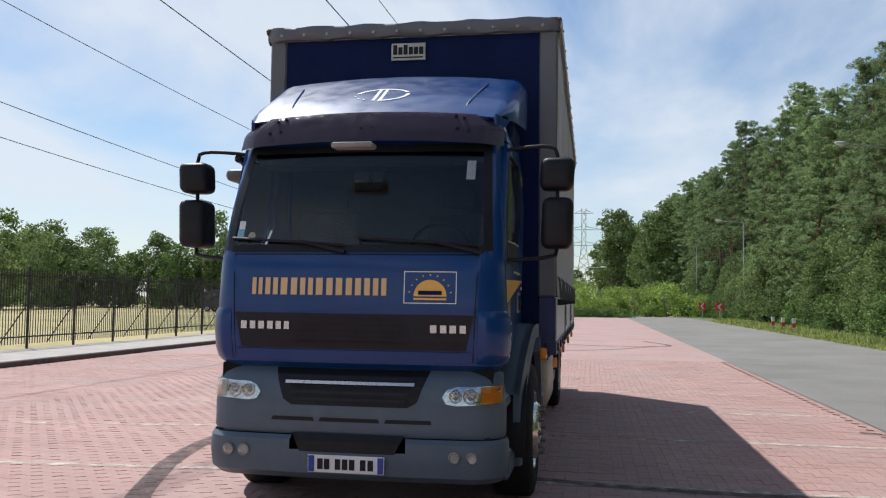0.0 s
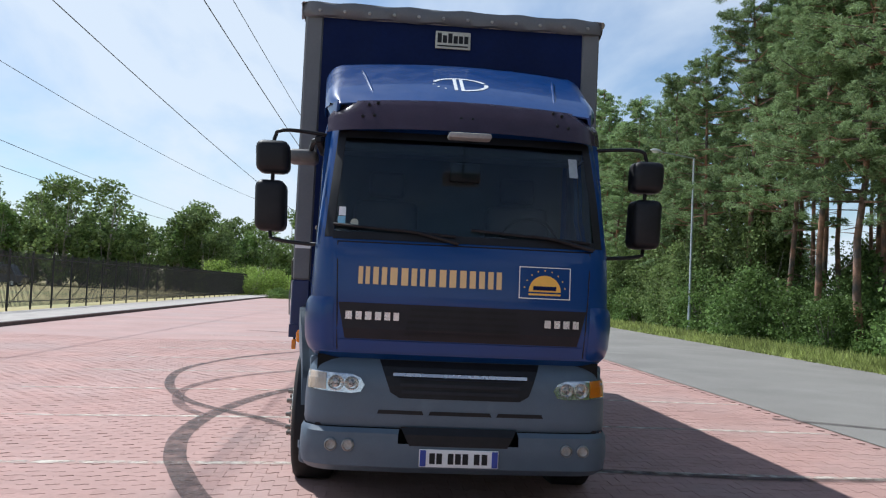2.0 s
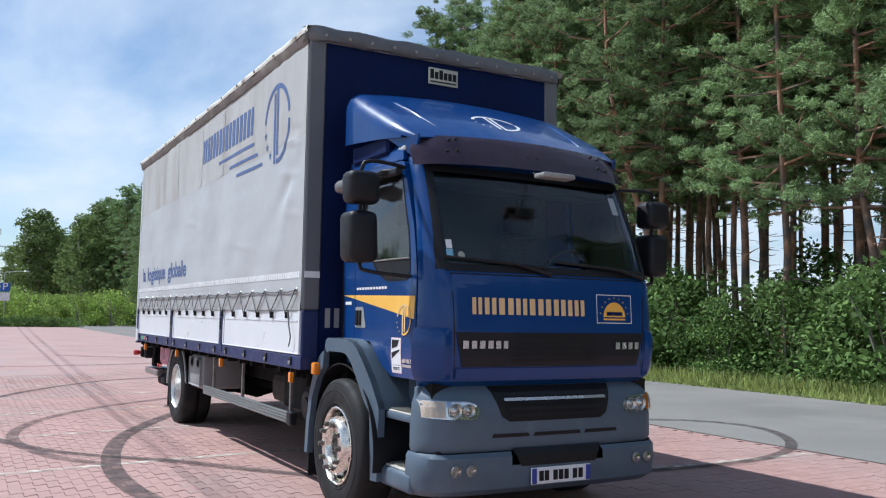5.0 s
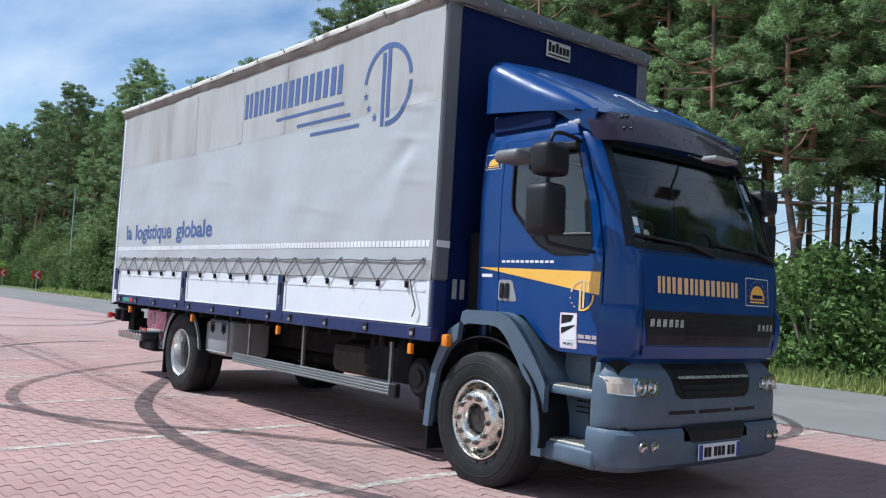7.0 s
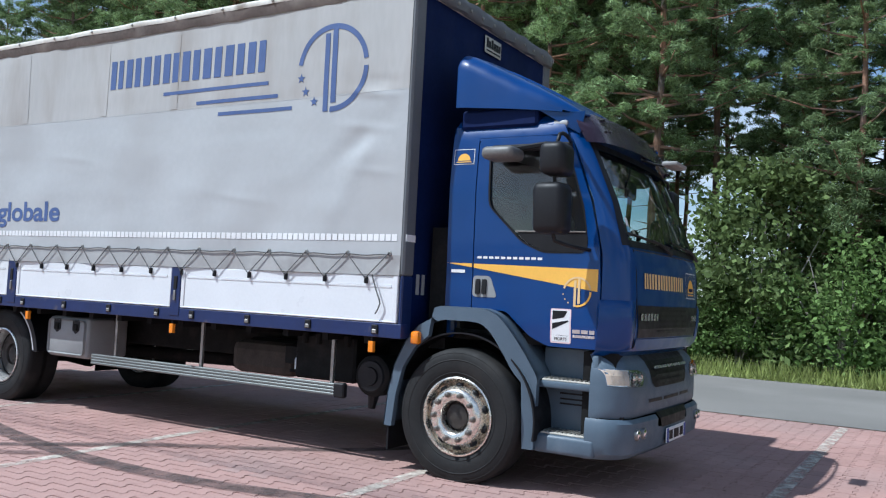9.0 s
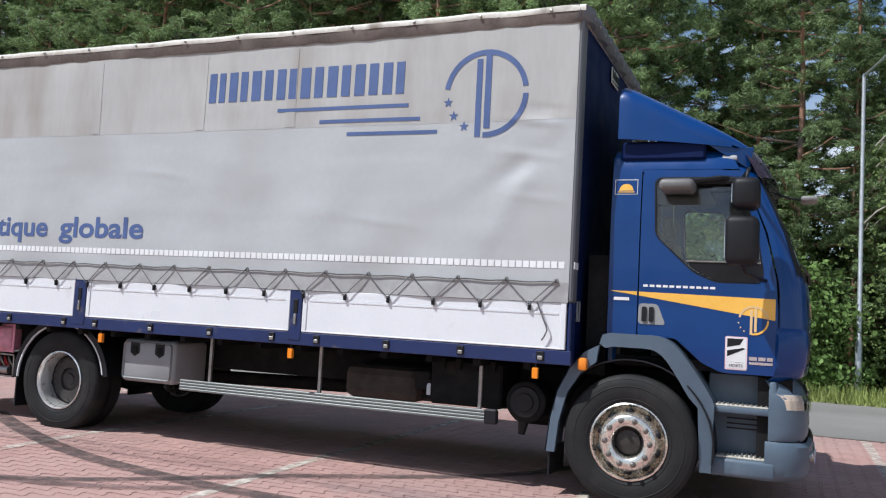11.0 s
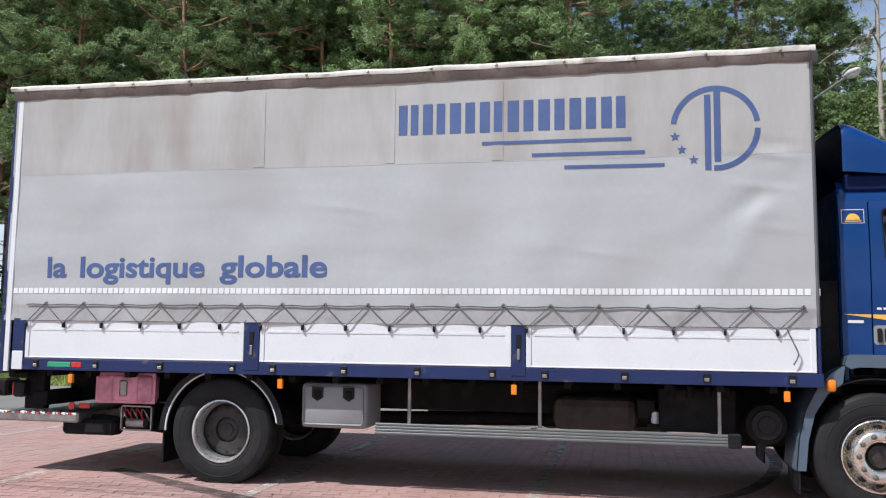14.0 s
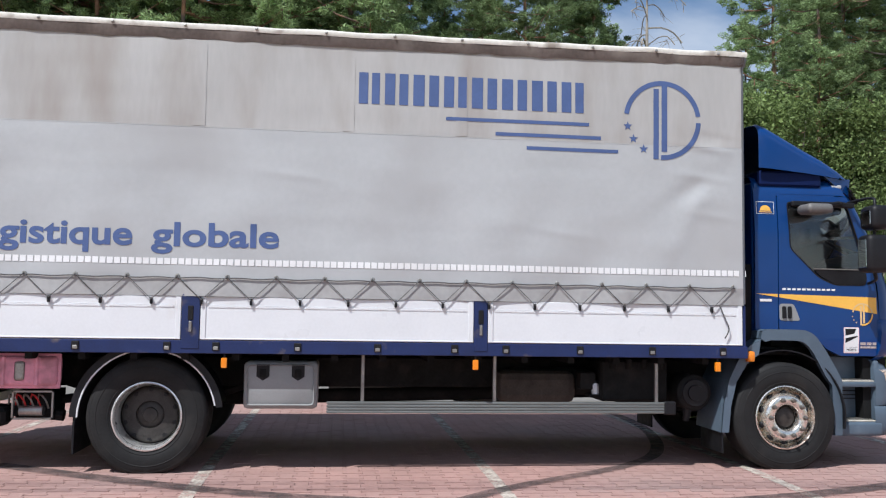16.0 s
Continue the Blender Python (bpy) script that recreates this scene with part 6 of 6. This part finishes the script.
DOOR = rounded([(5.668, 1.04), (6.06, 1.04), (6.20, 1.10), (6.40, 1.275), (6.687, 1.275), (6.687, 2.575), (5.955, 2.575), (5.775, 2.10), (5.69, 1.76), (5.67, 1.5)], 0.035)
WINDOW = rounded([(6.597, 2.515), (6.578, 2.06), (6.29, 1.785), (6.12, 1.712), (5.80, 1.715), (5.775, 1.78), (5.82, 2.05), (5.96, 2.49)], 0.05)
QUARTER = rounded([(6.697, 1.275), (6.925, 1.275), (6.925, 2.70), (6.03, 2.70), (5.97, 2.585), (6.697, 2.585)], 0.012, 2)
for s in (-1, 1):
    door = side_plate("cab_door", DOOR, [WINDOW], BLUE, lorry, s, 0.004, 0.05, "blue cab door with a dropped window line")
    side_plate("rear_quarter", QUARTER, [], BLUE, lorry, s, 0.002, 0.03)
    side_plate("window_glass", WINDOW, [], SIDEGLASS, door, s, -0.012, 0, "tinted side window").visible_shadow = False
    c = Vector((6.17, 2.12))
    small = [tuple(c + (Vector(p) - c) * 0.968) for p in WINDOW]
    side_plate("window_seal", WINDOW, [small], BLACKPL, door, s, 0.007, 0.02)
    side_plate("window_foot", rounded([(6.335, 1.865), (6.27, 1.80), (6.12, 1.727), (5.80, 1.718), (5.778, 1.78), (5.795, 1.865)], 0.03), [], BLACKPL, door, s, 0.009, 0.02, "black window foot panel")
    part("window_rail", tube([(CX + s * (level(CAB, 1.87)[1] + 0.012 + flare(y, 1.87)), y, 1.868) for y in (6.34, 6.07, 5.90, 5.80)], 0.006, n=5), STEEL, door)
    hd = side_plate("handle_plate", rounded([(6.685, 1.53), (6.54, 1.53), (6.475, 1.37), (6.685, 1.37)], 0.03), [], TOOLGREY, door, s, 0.008, 0.01, "grey door handle plate")
    for y in (6.64, 6.585):
        side_plate("door_handle", rounded([(y + 0.018, 1.505), (y - 0.018, 1.505), (y - 0.018, 1.39), (y + 0.018, 1.39)], 0.012), [], BLACKPL, hd, s, 0.020, 0.015)
    side_plate("yellow_band", [(6.685, 1.621), (5.69, 1.604), (5.69, 1.446), (6.685, 1.590)], [], YELLOW, door, s, 0.006, 0, "orange-yellow tapering band")
    side_plate("yellow_band_tip", [(6.92, 1.622), (6.70, 1.621), (6.70, 1.592)], [], YELLOW, lorry, s, 0.005, 0)
    for k in range(11):
        y = 6.655 - 0.05 * k
        side_plate("address_bar", [(y, 1.660), (y - 0.036, 1.660), (y - 0.036, 1.678), (y, 1.678)], [], WHITEV, door, s, 0.006, 0)
    for a0, a1 in ((10, 168), (-95, 2)):
        ring = []
        for k in range(25):
            a = math.radians(a0 + (a1 - a0) * k / 24)
            ring.append((5.84 - 0.108 * math.cos(a), 1.44 + 0.108 * math.sin(a)))
        ring += [(5.84 + (y - 5.84) * 0.87, 1.44 + (z - 1.44) * 0.87) for y, z in ring[::-1]]
        side_plate("door_mark_arc", ring, [], YELLOW if a0 < 0 else CREAM, door, s, 0.009, 0)
    for y, z0, z1 in ((5.865, 1.335, 1.52), (5.835, 1.355, 1.535)):
        side_plate("door_mark_bar", [(y, z0), (y - 0.018, z0), (y - 0.018, z1), (y, z1)], [], CREAM, door, s, 0.009, 0)
    for y, z in ((5.945, 1.42), (5.93, 1.385), (5.905, 1.36)):
        side_plate("door_mark_dot", [(y + 0.007, z), (y, z - 0.007), (y - 0.007, z), (y, z + 0.007)], [], CREAM, door, s, 0.009, 0)
    wn_ = side_plate("warning_sticker", rounded([(6.035, 1.315), (5.878, 1.315), (5.878, 1.068), (6.035, 1.068)], 0.012, 3), [], PINKV, door, s, 0.006, 0, "white blind-spot warning sticker")
    side_plate("sticker_field", [(6.025, 1.305), (5.888, 1.305), (5.888, 1.078), (6.025, 1.078)], [], WHITEV, wn_, s, 0.007, 0)
    side_plate("sticker_shape", [(6.02, 1.30), (5.905, 1.30), (5.93, 1.255), (6.02, 1.235)], [], BLACKPL, wn_, s, 0.0085, 0)
    side_plate("sticker_shape", [(6.02, 1.21), (5.90, 1.235), (5.895, 1.225), (6.02, 1.165)], [], BLACKPL, wn_, s, 0.0085, 0)
    for text, z in (("ANGLES", 1.122), ("MORTS", 1.09)):
        lettering(text, 0.022, (CX + s * (level(CAB, 1.1)[1] + 0.009), 5.956, z), (90, 0, -90 if s < 0 else 90), BLACKPL, wn_, "sticker_text", width=0.115 if text == "ANGLES" else 0.095, depth=0.0005)
    for y0, y1, z0, z1 in ((5.865, 5.81, 1.145, 1.172), (5.80, 5.75, 1.145, 1.172), (5.74, 5.70, 1.145, 1.172), (5.865, 5.70, 1.115, 1.134)):
        side_plate("model_bar", [(y0, z0), (y1, z0), (y1, z1), (y0, z1)], [], SILVER, door, s, 0.007, 0)
    side_plate("maker_tag", [(6.88, 1.548), (6.76, 1.548), (6.76, 1.572), (6.88, 1.572)], [], WHITEV, lorry, s, 0.006, 0)
    eb = side_plate("side_emblem", [(6.905, 2.385), (6.725, 2.385), (6.725, 2.505), (6.905, 2.505)], [], WHITEV, lorry, s, 0.005, 0, "small blue and yellow sun emblem")
    side_plate("emblem_field", [(6.90, 2.39), (6.73, 2.39), (6.73, 2.50), (6.90, 2.50)], [], BLUE, eb, s, 0.0065, 0)
    side_plate("emblem_sun", [(6.815 + 0.055 * math.cos(math.pi * k / 14), 2.415 + 0.055 * math.sin(math.pi * k / 14)) for k in range(15)], [], YELLOW, eb, s, 0.008, 0)
    side_plate("emblem_foot", [(6.88, 2.40), (6.75, 2.40), (6.75, 2.408), (6.88, 2.408)], [], YELLOW, eb, s, 0.008, 0)
    part("roof_lamp", box((CX + s * 0.925 - 0.03, 5.99, 2.655), (CX + s * 0.925 + 0.03, 6.11, 2.70), 0.018, seg=2), material("clear marker lamp", (0.5, 0.5, 0.5), 0.3), lorry, "small marker lamp on the cab roof", smooth=40)

    # mirrors on a bent arm
    mx, my = CX + s * 1.325, 5.88
    arm = part("mirror_arm", tube(smooth_line([(CX + s * 0.92, 5.96, 2.515), (CX + s * 1.08, 5.92, 2.53), (CX + s * 1.27, 5.89, 2.53), (mx, my + 0.02, 2.47), (mx, my + 0.03, 2.2), (mx, my + 0.03, 1.83), (CX + s * 1.28, 5.87, 1.77), (CX + s * 1.10, 5.80, 1.745), (CX + s * 0.98, 5.76, 1.74)], 0.05), 0.014, n=7), BLACKPL, lorry, "black mirror arm", smooth=60)
    for z0, z1, w, dep in ((2.225, 2.45, 0.115, 0.115), (1.825, 2.175, 0.105, 0.155)):
        bm = box((mx - w, my - 0.075, z0), (mx + w, my + dep, z1), 0.05, seg=3)
        for v in bm.verts:
            f = (v.co.z - (z0 + z1) / 2) / (z1 - z0)
            v.co.x += s * 0.012 * f
        mi = part("wing_mirror", bm, BLACKPL, lorry, "black mirror housing", smooth=45)
        part("mirror_glass", box((mx - w + 0.045, my + dep - 0.006, z0 + 0.045), (mx + w - 0.045, my + dep + 0.0025, z1 - 0.045), 0.002), MIRRORED, mi)
    if s < 0:
        km = part("kerb_mirror", box((-2.83, 6.27, 2.375), (-2.60, 6.53, 2.470), 0.04, seg=3), material("grey mirror shell", (0.13, 0.125, 0.12), 0.5), lorry, "grey kerb mirror over the door window", smooth=45)
        part("mirror_bracket", tube([(-2.54, 5.98, 2.50), (-2.62, 6.1, 2.50), (-2.66, 6.35, 2.465)], 0.02, n=6), BLACKPL, km)
        part("bracket_plate", box((-2.60, 5.92, 2.462), (-2.545, 6.56, 2.515), 0.012), BLACKPL, km)
    part("gutter_handle", box((CX + s * 0.93 - 0.012, 6.94, 1.35), (CX + s * 0.93 + 0.012, 6.955, 1.62), 0.004), BLACKPL, lorry)

# cab inside
part("dashboard", box((CX - 0.90, 5.62, 1.35), (CX + 0.90, 5.98, 1.80), 0.06, seg=2), DASH, lorry, smooth=40)
part("headliner", box((CX - 0.86, 5.98, 2.56), (CX + 0.86, 6.87, 2.62)), HEADLINER, lorry)
part("rear_trim", box((CX - 0.92, 6.83, 1.12), (CX + 0.92, 6.875, 2.60)), DASH, lorry)
part("sun_shelf", box((CX - 0.86, 5.93, 2.42), (CX + 0.86, 6.2, 2.56), 0.02), DASH, lorry)
part("inner_mirror", box((CX - 0.10, 5.80, 2.22), (CX + 0.12, 5.84, 2.36), 0.02, seg=2), BLACKPL, lorry, smooth=40)
for s in (-1, 1):
    part("seat_cushion", box((CX + s * 0.52 - 0.26, 6.15, 1.40), (CX + s * 0.52 + 0.26, 6.66, 1.58), 0.06, seg=3), SEAT, lorry, "dark cloth cab seat", smooth=45)
    part("seat_back", box((CX + s * 0.52 - 0.25, 6.58, 1.55), (CX + s * 0.52 + 0.25, 6.74, 2.15), 0.06, seg=3), SEAT, lorry, smooth=45)
    part("headrest", box((CX + s * 0.52 - 0.14, 6.62, 2.18), (CX + s * 0.52 + 0.14, 6.72, 2.38), 0.04, seg=3), SEAT, lorry, smooth=45)
    part("seat_base", box((CX + s * 0.52 - 0.2, 6.2, 1.12), (CX + s * 0.52 + 0.2, 6.62, 1.40)), DASH, lorry)
bm = bmesh.new()
for k in range(28):
    a, b = 2 * math.pi * k / 28, 2 * math.pi * (k + 1) / 28
    tube([(CX + 0.5 + 0.22 * math.cos(t), 6.02 - 0.09 * math.sin(t), 1.80 + 0.20 * math.sin(t)) for t in (a, b)], 0.014, bm, n=6, caps=False)
part("steering_wheel", bm, BLACKPL, lorry, "black steering wheel", smooth=60)

# -- bumper, grille, lamps, plate --
front_shell("lower_bumper", BUMP_LOW, [0.27, 0.285, 0.33, 0.38, 0.44, 0.48, 0.54, 0.568], GREYPL, "blue-grey plastic lower bumper", back=5.74, keep=lambda c: not (c.z > 0.48 and abs(c.x - CX) < 0.38))
front_shell("upper_bumper", BUMP_UP, [0.572, 0.60, 0.65, 0.70, 0.75, 0.82, 0.88, 0.95, 1.005], GREYPL, "blue-grey plastic upper bumper", back=5.72)
part("bumper_core", box((CX - 0.93, 5.56, 0.30), (CX + 0.93, 5.80, 1.02)), CHASSIS, lorry)
part("bumper_gap", box((CX - 0.92, 5.50, 0.555), (CX + 0.92, 5.60, 0.585)), BLACKPL, lorry)
part("tow_recess", on_front(flat([(-1.925, 0.585), (-1.175, 0.585), (-1.235, 0.47), (-1.865, 0.47)]), BUMP_LOW, 0.004), BLACKPL, lorry, "dark towing recess")
part("tow_pin", tube([(-1.50, 5.50, 0.53), (-1.50, 5.41, 0.50)], 0.02, n=8), STEEL, lorry)
gr = part("grille", on_front(flat([(-2.075, 1.0), (-1.025, 1.0), (-1.10, 0.80), (-1.16, 0.765), (-1.94, 0.765), (-2.0, 0.80)]), BUMP_UP, 0.005), BLACKPL, lorry, "dark radiator grille")
for k in range(4):
    z = 0.795 + 0.045 * k
    part("grille_slat", on_front(flat(quad(-1.93 - 0.012 * k, z, -1.17 + 0.012 * k, z + 0.022)), BUMP_UP, 0.018 - 0.002 * k), GRILLE, gr)
part("grille_bar", on_front(flat(quad(-1.985, 0.905, -1.115, 0.925)), BUMP_UP, 0.030), SILVER, gr, "bright trim bar")
for x0, x1 in ((-2.08, -1.78), (-1.75, -1.34), (-1.31, -1.0)):
    part("air_slot", on_front(flat([(x0, 0.662), (x1, 0.662), (x1 - 0.012, 0.687), (x0 + 0.012, 0.687)]), BUMP_UP, 0.004), BLACKPL, lorry)
for s in (-1, 1):
    out, inn = CX + s * 0.985, CX + s * 0.615
    q = [(out, 0.80), (out, 0.915), (CX + s * 0.70, 0.905), (CX + s * 0.645, 0.885), (inn, 0.84), (CX + s * 0.64, 0.795), (CX + s * 0.70, 0.785)]
    hl = part("headlamp", on_front(flat(q), BUMP_UP, 0.004, cell=0.03), material("lamp reflector", (0.62, 0.63, 0.65), 0.15, metal=0.9, vary=0.2, scale=40), lorry, "twin headlamp with amber indicator")
    for d, r, m in ((0.70, 0.046, CHROME), (0.80, 0.052, CHROME)):
        x = CX + s * d
        yb = front_y(BUMP_UP, x, 0.848)
        part("lamp_bowl", lathe([(r, -0.012), (r * 0.92, -0.014), (r * 0.6, -0.006), (r * 0.35, -0.016), (0.0, -0.024)], (x, yb, 0.848), "y", 20), m, hl, smooth=45)
    q2 = [(CX + s * 0.865, 0.802), (out, 0.805), (out, 0.912), (CX + s * 0.865, 0.908)]
    part("indicator", on_front(flat(q2), BUMP_UP, 0.007, cell=0.03), AMBER if s > 0 else material("pale amber lens", (0.60, 0.48, 0.38), 0.2, coat=0.5), hl, "amber indicator lens")
    lens = part("lamp_lens", on_front(flat(q), BUMP_UP, 0.032, cell=0.03), LENS, hl, smooth=45)
    lens.visible_shadow = False
    for d in (0.705, 0.815):
        x = CX + s * d
        yb = front_y(BUMP_LOW, x, 0.462)
        fg = part("fog_lamp", lathe([(0.040, 0.012), (0.039, -0.012), (0.033, -0.016), (0.029, -0.006), (0.020, -0.004), (0.0, -0.003)], (x, yb - 0.002, 0.462), "y", 20), STEEL, lorry, "round fog lamp", smooth=45)
        part("fog_glass", lathe([(0.031, -0.014), (0.02, -0.018), (0.0, -0.020)], (x, yb - 0.002, 0.462), "y", 16), LENS, fg, smooth=45)
npl = part("number_plate", box((-1.800, 5.378, 0.343), (-1.292, 5.388, 0.455), 0.004), WHITEV, lorry, "white number plate with blue ends")
for x0, x1 in ((-1.795, -1.757), (-1.335, -1.297)):
    part("plate_end", box((x0, 5.374, 0.348), (x1, 5.379, 0.450)), material("plate blue", (0.02, 0.05, 0.30), 0.4), npl)
for k, x in enumerate((-1.735, -1.690, -1.617, -1.570, -1.523, -1.450, -1.400)):
    part("plate_bar", box((x, 5.3745, 0.365), (x + 0.036, 5.379, 0.432)), BLACKPL, npl)

# -- steps, front wheel arches --
for s in (-1, 1):
    def sbox(name, d0, d1, y0, y1, z0, z1, mat, parent, label="", bev=0.0, seg=1):
        a, b = sorted((CX + s * d0, CX + s * d1))
        return part(name, box((a, y0, z0), (b, y1, z1), bev, seg=seg), mat, parent, label, smooth=40 if seg > 1 else False)
    sbox("step_panel", 0.74, 0.80, 5.66, 6.16, 0.32, 1.03, GREYPL, lorry, "", 0.01)
    sbox("step_side", 0.78, 0.985, 5.665, 5.72, 0.43, 1.0, GREYPL, lorry, "", 0.02, 2)
    for z in (0.615, 0.65, 0.69):
        sbox("vent_slit", 0.80, 0.806, 5.80, 6.02, z, z + 0.012, BLACKPL, lorry)
    lo = sbox("lower_step", 0.74, 1.03, 5.66, 6.13, 0.285, 0.42, GREYPL, lorry, "grey lower cab step", 0.03, 3)
    up = sbox("upper_step", 0.76, 1.0, 5.705, 6.12, 0.745, 0.795, GREYPL, lorry, "grey upper cab step", 0.012, 2)
    for st, z, y0, y1 in ((lo, 0.42, 5.72, 6.08), (up, 0.795, 5.72, 6.09)):
        sbox("tread", 0.84 if z < 0.5 else 0.80, 1.005 if z < 0.5 else 0.985, y0, y1, z, z + 0.012, TREAD, st, "pale worn step tread", 0.003)
        for k in range(11):
            y = y0 + 0.018 + k * (y1 - y0 - 0.036) / 10
            sbox("tread_tooth", 0.82, 0.975, y - 0.006, y + 0.006, z + 0.012, z + 0.022, STEEL, st)
    def stand_out(y):
        t = min(1.0, max(0.0, (y - 5.98) / 0.62))
        return 0.09 * t * t * (3 - 2 * t)
    wc = (6.71, 0.472)
    arch = [(6.105, 0.30), (6.095, 0.80)] + [(p.x, p.y) for p in smooth_line([(6.11, 0.84, 0), (6.20, 0.985, 0), (6.30, 1.125, 0), (6.40, 1.235, 0), (6.50, 1.28, 0), (6.60, 1.287, 0)], 0.03)] + [(6.88, 1.287), (6.93, 1.27), (6.95, 1.20)]
    inner = [(6.90, 1.17), (6.85, 1.185)] + [(p.x, p.y) for p in smooth_line([(6.62, 1.185, 0), (6.53, 1.172, 0), (6.45, 1.11, 0), (6.36, 0.98, 0), (6.28, 0.85, 0), (6.21, 0.77, 0)], 0.03)] + [(6.185, 0.30)]
    bm = bmesh.new()
    side_x0 = CX + s * 1.055
    plate([(side_x0, y, z) for y, z in arch + inner], (-s * 0.05, 0, 0), bm)
    for k in range(12):
        bmesh.ops.bisect_plane(bm, geom=bm.verts[:] + bm.edges[:] + bm.faces[:], plane_co=(0, 6.14 + 0.04 * k, 0), plane_no=(0, 1, 0))
    for v in bm.verts:
        v.co.x += s * stand_out(v.co.y)
    wa = part("wheel_arch", bm, GREYPL, lorry, "blue-grey plastic wheel arch", smooth=40)
    rear = [(6.95, 1.19), (7.06, 1.13), (7.17, 1.0), (7.26, 0.82), (7.31, 0.6), (7.335, 0.34), (7.27, 0.34)]
    rin = [(7.245, 0.58), (7.19, 0.80), (7.09, 0.96), (6.97, 1.055)]
    bm = bmesh.new()
    plate([(side_x0 + s * 0.095, y, z) for y, z in rear + rin], (-s * 0.05, 0, 0), bm)
    part("rear_arch", bm, GREYPL, lorry, "grey rear half of the wheel arch")
    xs = sorted((CX + s * 1.10, CX + s * 0.60))
    arc_guard("arch_liner", wc[0], wc[1], 0.615, 20, 190, xs[0], xs[1], 0.012, BLACKPL, lorry)
    top = [(6.93, 1.20), (7.07, 1.13), (7.18, 1.0), (7.27, 0.82), (7.32, 0.6), (7.345, 0.34)]
    bm = bmesh.new()
    rw = [[bm.verts.new((CX + s * d, y, z)) for d in (1.148, 0.60)] for y, z in top]
    for a, b in zip(rw, rw[1:]):
        bm.faces.new((a[0], a[1], b[1], b[0]))
    part("mudguard", bm, GREYPL, lorry)
    bm = bmesh.new()
    rw = [[bm.verts.new((CX + s * (d + (stand_out(y) if d > 1 else 0)), y, z)) for d in (1.054, 0.72)] for y, z in arch[1:]]
    for a, b in zip(rw, rw[1:]):
        bm.faces.new((a[0], a[1], b[1], b[0]))
    part("arch_top", bm, GREYPL, wa, smooth=50)
    sbox("front_flap", 0.66, 1.12, 7.31, 7.325, 0.15, 0.36, BLACKPL, lorry)
    sbox("arch_lamp", 1.14, 1.205, 7.03, 7.105, 0.985, 1.085, AMBER, lorry, "amber repeater lamp on the arch", 0.02, 2)
    sbox("cab_shadow_plate", 0.55, 0.95, 6.94, 7.10, 0.95, 1.9, CHASSIS, lorry)

# sign and labels on the box front
sg = part("name_sign", box((-1.712, F - 0.024, 3.535), (-1.41, F - 0.014, 3.685), 0.003), material("cream sign", (0.55, 0.55, 0.48), 0.5), lorry, "cream name sign with dark bars")
for k in range(6):
    x = -1.695 + 0.046 * k
    part("sign_bar", box((x, F - 0.027, 3.585 if k else 3.585), (x + 0.036, F - 0.023, 3.67 if k in (0, 2) else 3.65)), BLACKPL, sg)
part("sign_line", box((-1.695, F - 0.027, 3.553), (-1.43, F - 0.023, 3.565)), BLACKPL, sg)
for x in (-2.62, -2.54):
    part("box_label", box((x, F - 0.004, 1.36), (x + 0.045, F - 0.001, 1.52)), material("faded label", (0.38, 0.38, 0.38), 0.5), front_wall)
part("post_tape", box((L + 0.01, F - 0.016, 1.765), (L + 0.14, F - 0.011, 1.818)), WHITEV, lorry)

# ---- block paving: double-T concrete blocks laid in rows ----
BL, BW, JT = 0.20, 0.14, 0.005
NX0, NX1, NY0, NY1 = PX0, PX1, -1.0, 22.4


def paver_outline():
    """The double-T outline in (x, y) round the block's centre: wide ends, narrow waist."""
    e, a, b = BL / 2 - JT / 2, 0.065, 0.035
    w, n = BW / 2 + 0.015 - JT / 2, BW / 2 - 0.015 - JT / 2
    half = [(-e, -w), (-a, -w), (-b, -n), (b, -n), (a, -w), (e, -w)]
    return half + [(-x, -y) for x, y in half]


OUT = paver_outline()
NV = len(OUT)
base_faces = [tuple(range(NV))] + [(k, NV + k, NV + (k + 1) % NV, (k + 1) % NV) for k in range(NV)]
block = bpy.data.meshes.new("paver")
block.from_pydata([(x, y, 0) for x, y in OUT] + [(x, y, -0.014) for x, y in OUT], [], base_faces)
block.materials.append(PAVER)
rnd = random.Random(8)
verts, faces = [], []
singles = 0
for j in range(int((NY1 - NY0) / BW)):
    y = NY0 + BW * (j + 0.5)
    for i in range(int((NX1 - NX0) / BL)):
        x = NX0 + BL * (i + 0.5 + (0.5 if j % 2 else 0))
        z = rnd.uniform(-0.0022, 0.0008) + ground_z(x)
        if -4.75 < x < -3.45 and 6.2 < y < 11.6 and singles < 300:
            singles += 1
            p = new("paver", block)
            p.location = (x, y, z)
            p.parent = paving
            continue
        b = len(verts)
        verts += [(x + a, y + c, z) for a, c in OUT] + [(x + a, y + c, z - 0.014) for a, c in OUT]
        faces += [tuple(b + k for k in f) for f in base_faces]
me = bpy.data.meshes.new("paver_rest")
me.from_pydata(verts, [], faces)
me.materials.append(PAVER)
rest = tagged(new("paver_rest", me), "red double-T concrete paving blocks", kind="stuff")
rest.parent = paving
for k, (x0, y0, x1, y1) in enumerate(((PX0, PY0, PX1 + 0.1, NY0), (PX0, NY1, PX1 + 0.1, PY1))):
    bm = sloped(x0, y0, x1, y1, -0.001)
    single("pavement", bm, FARPAVE, "red block paving farther off", "pavement", kind="structure")
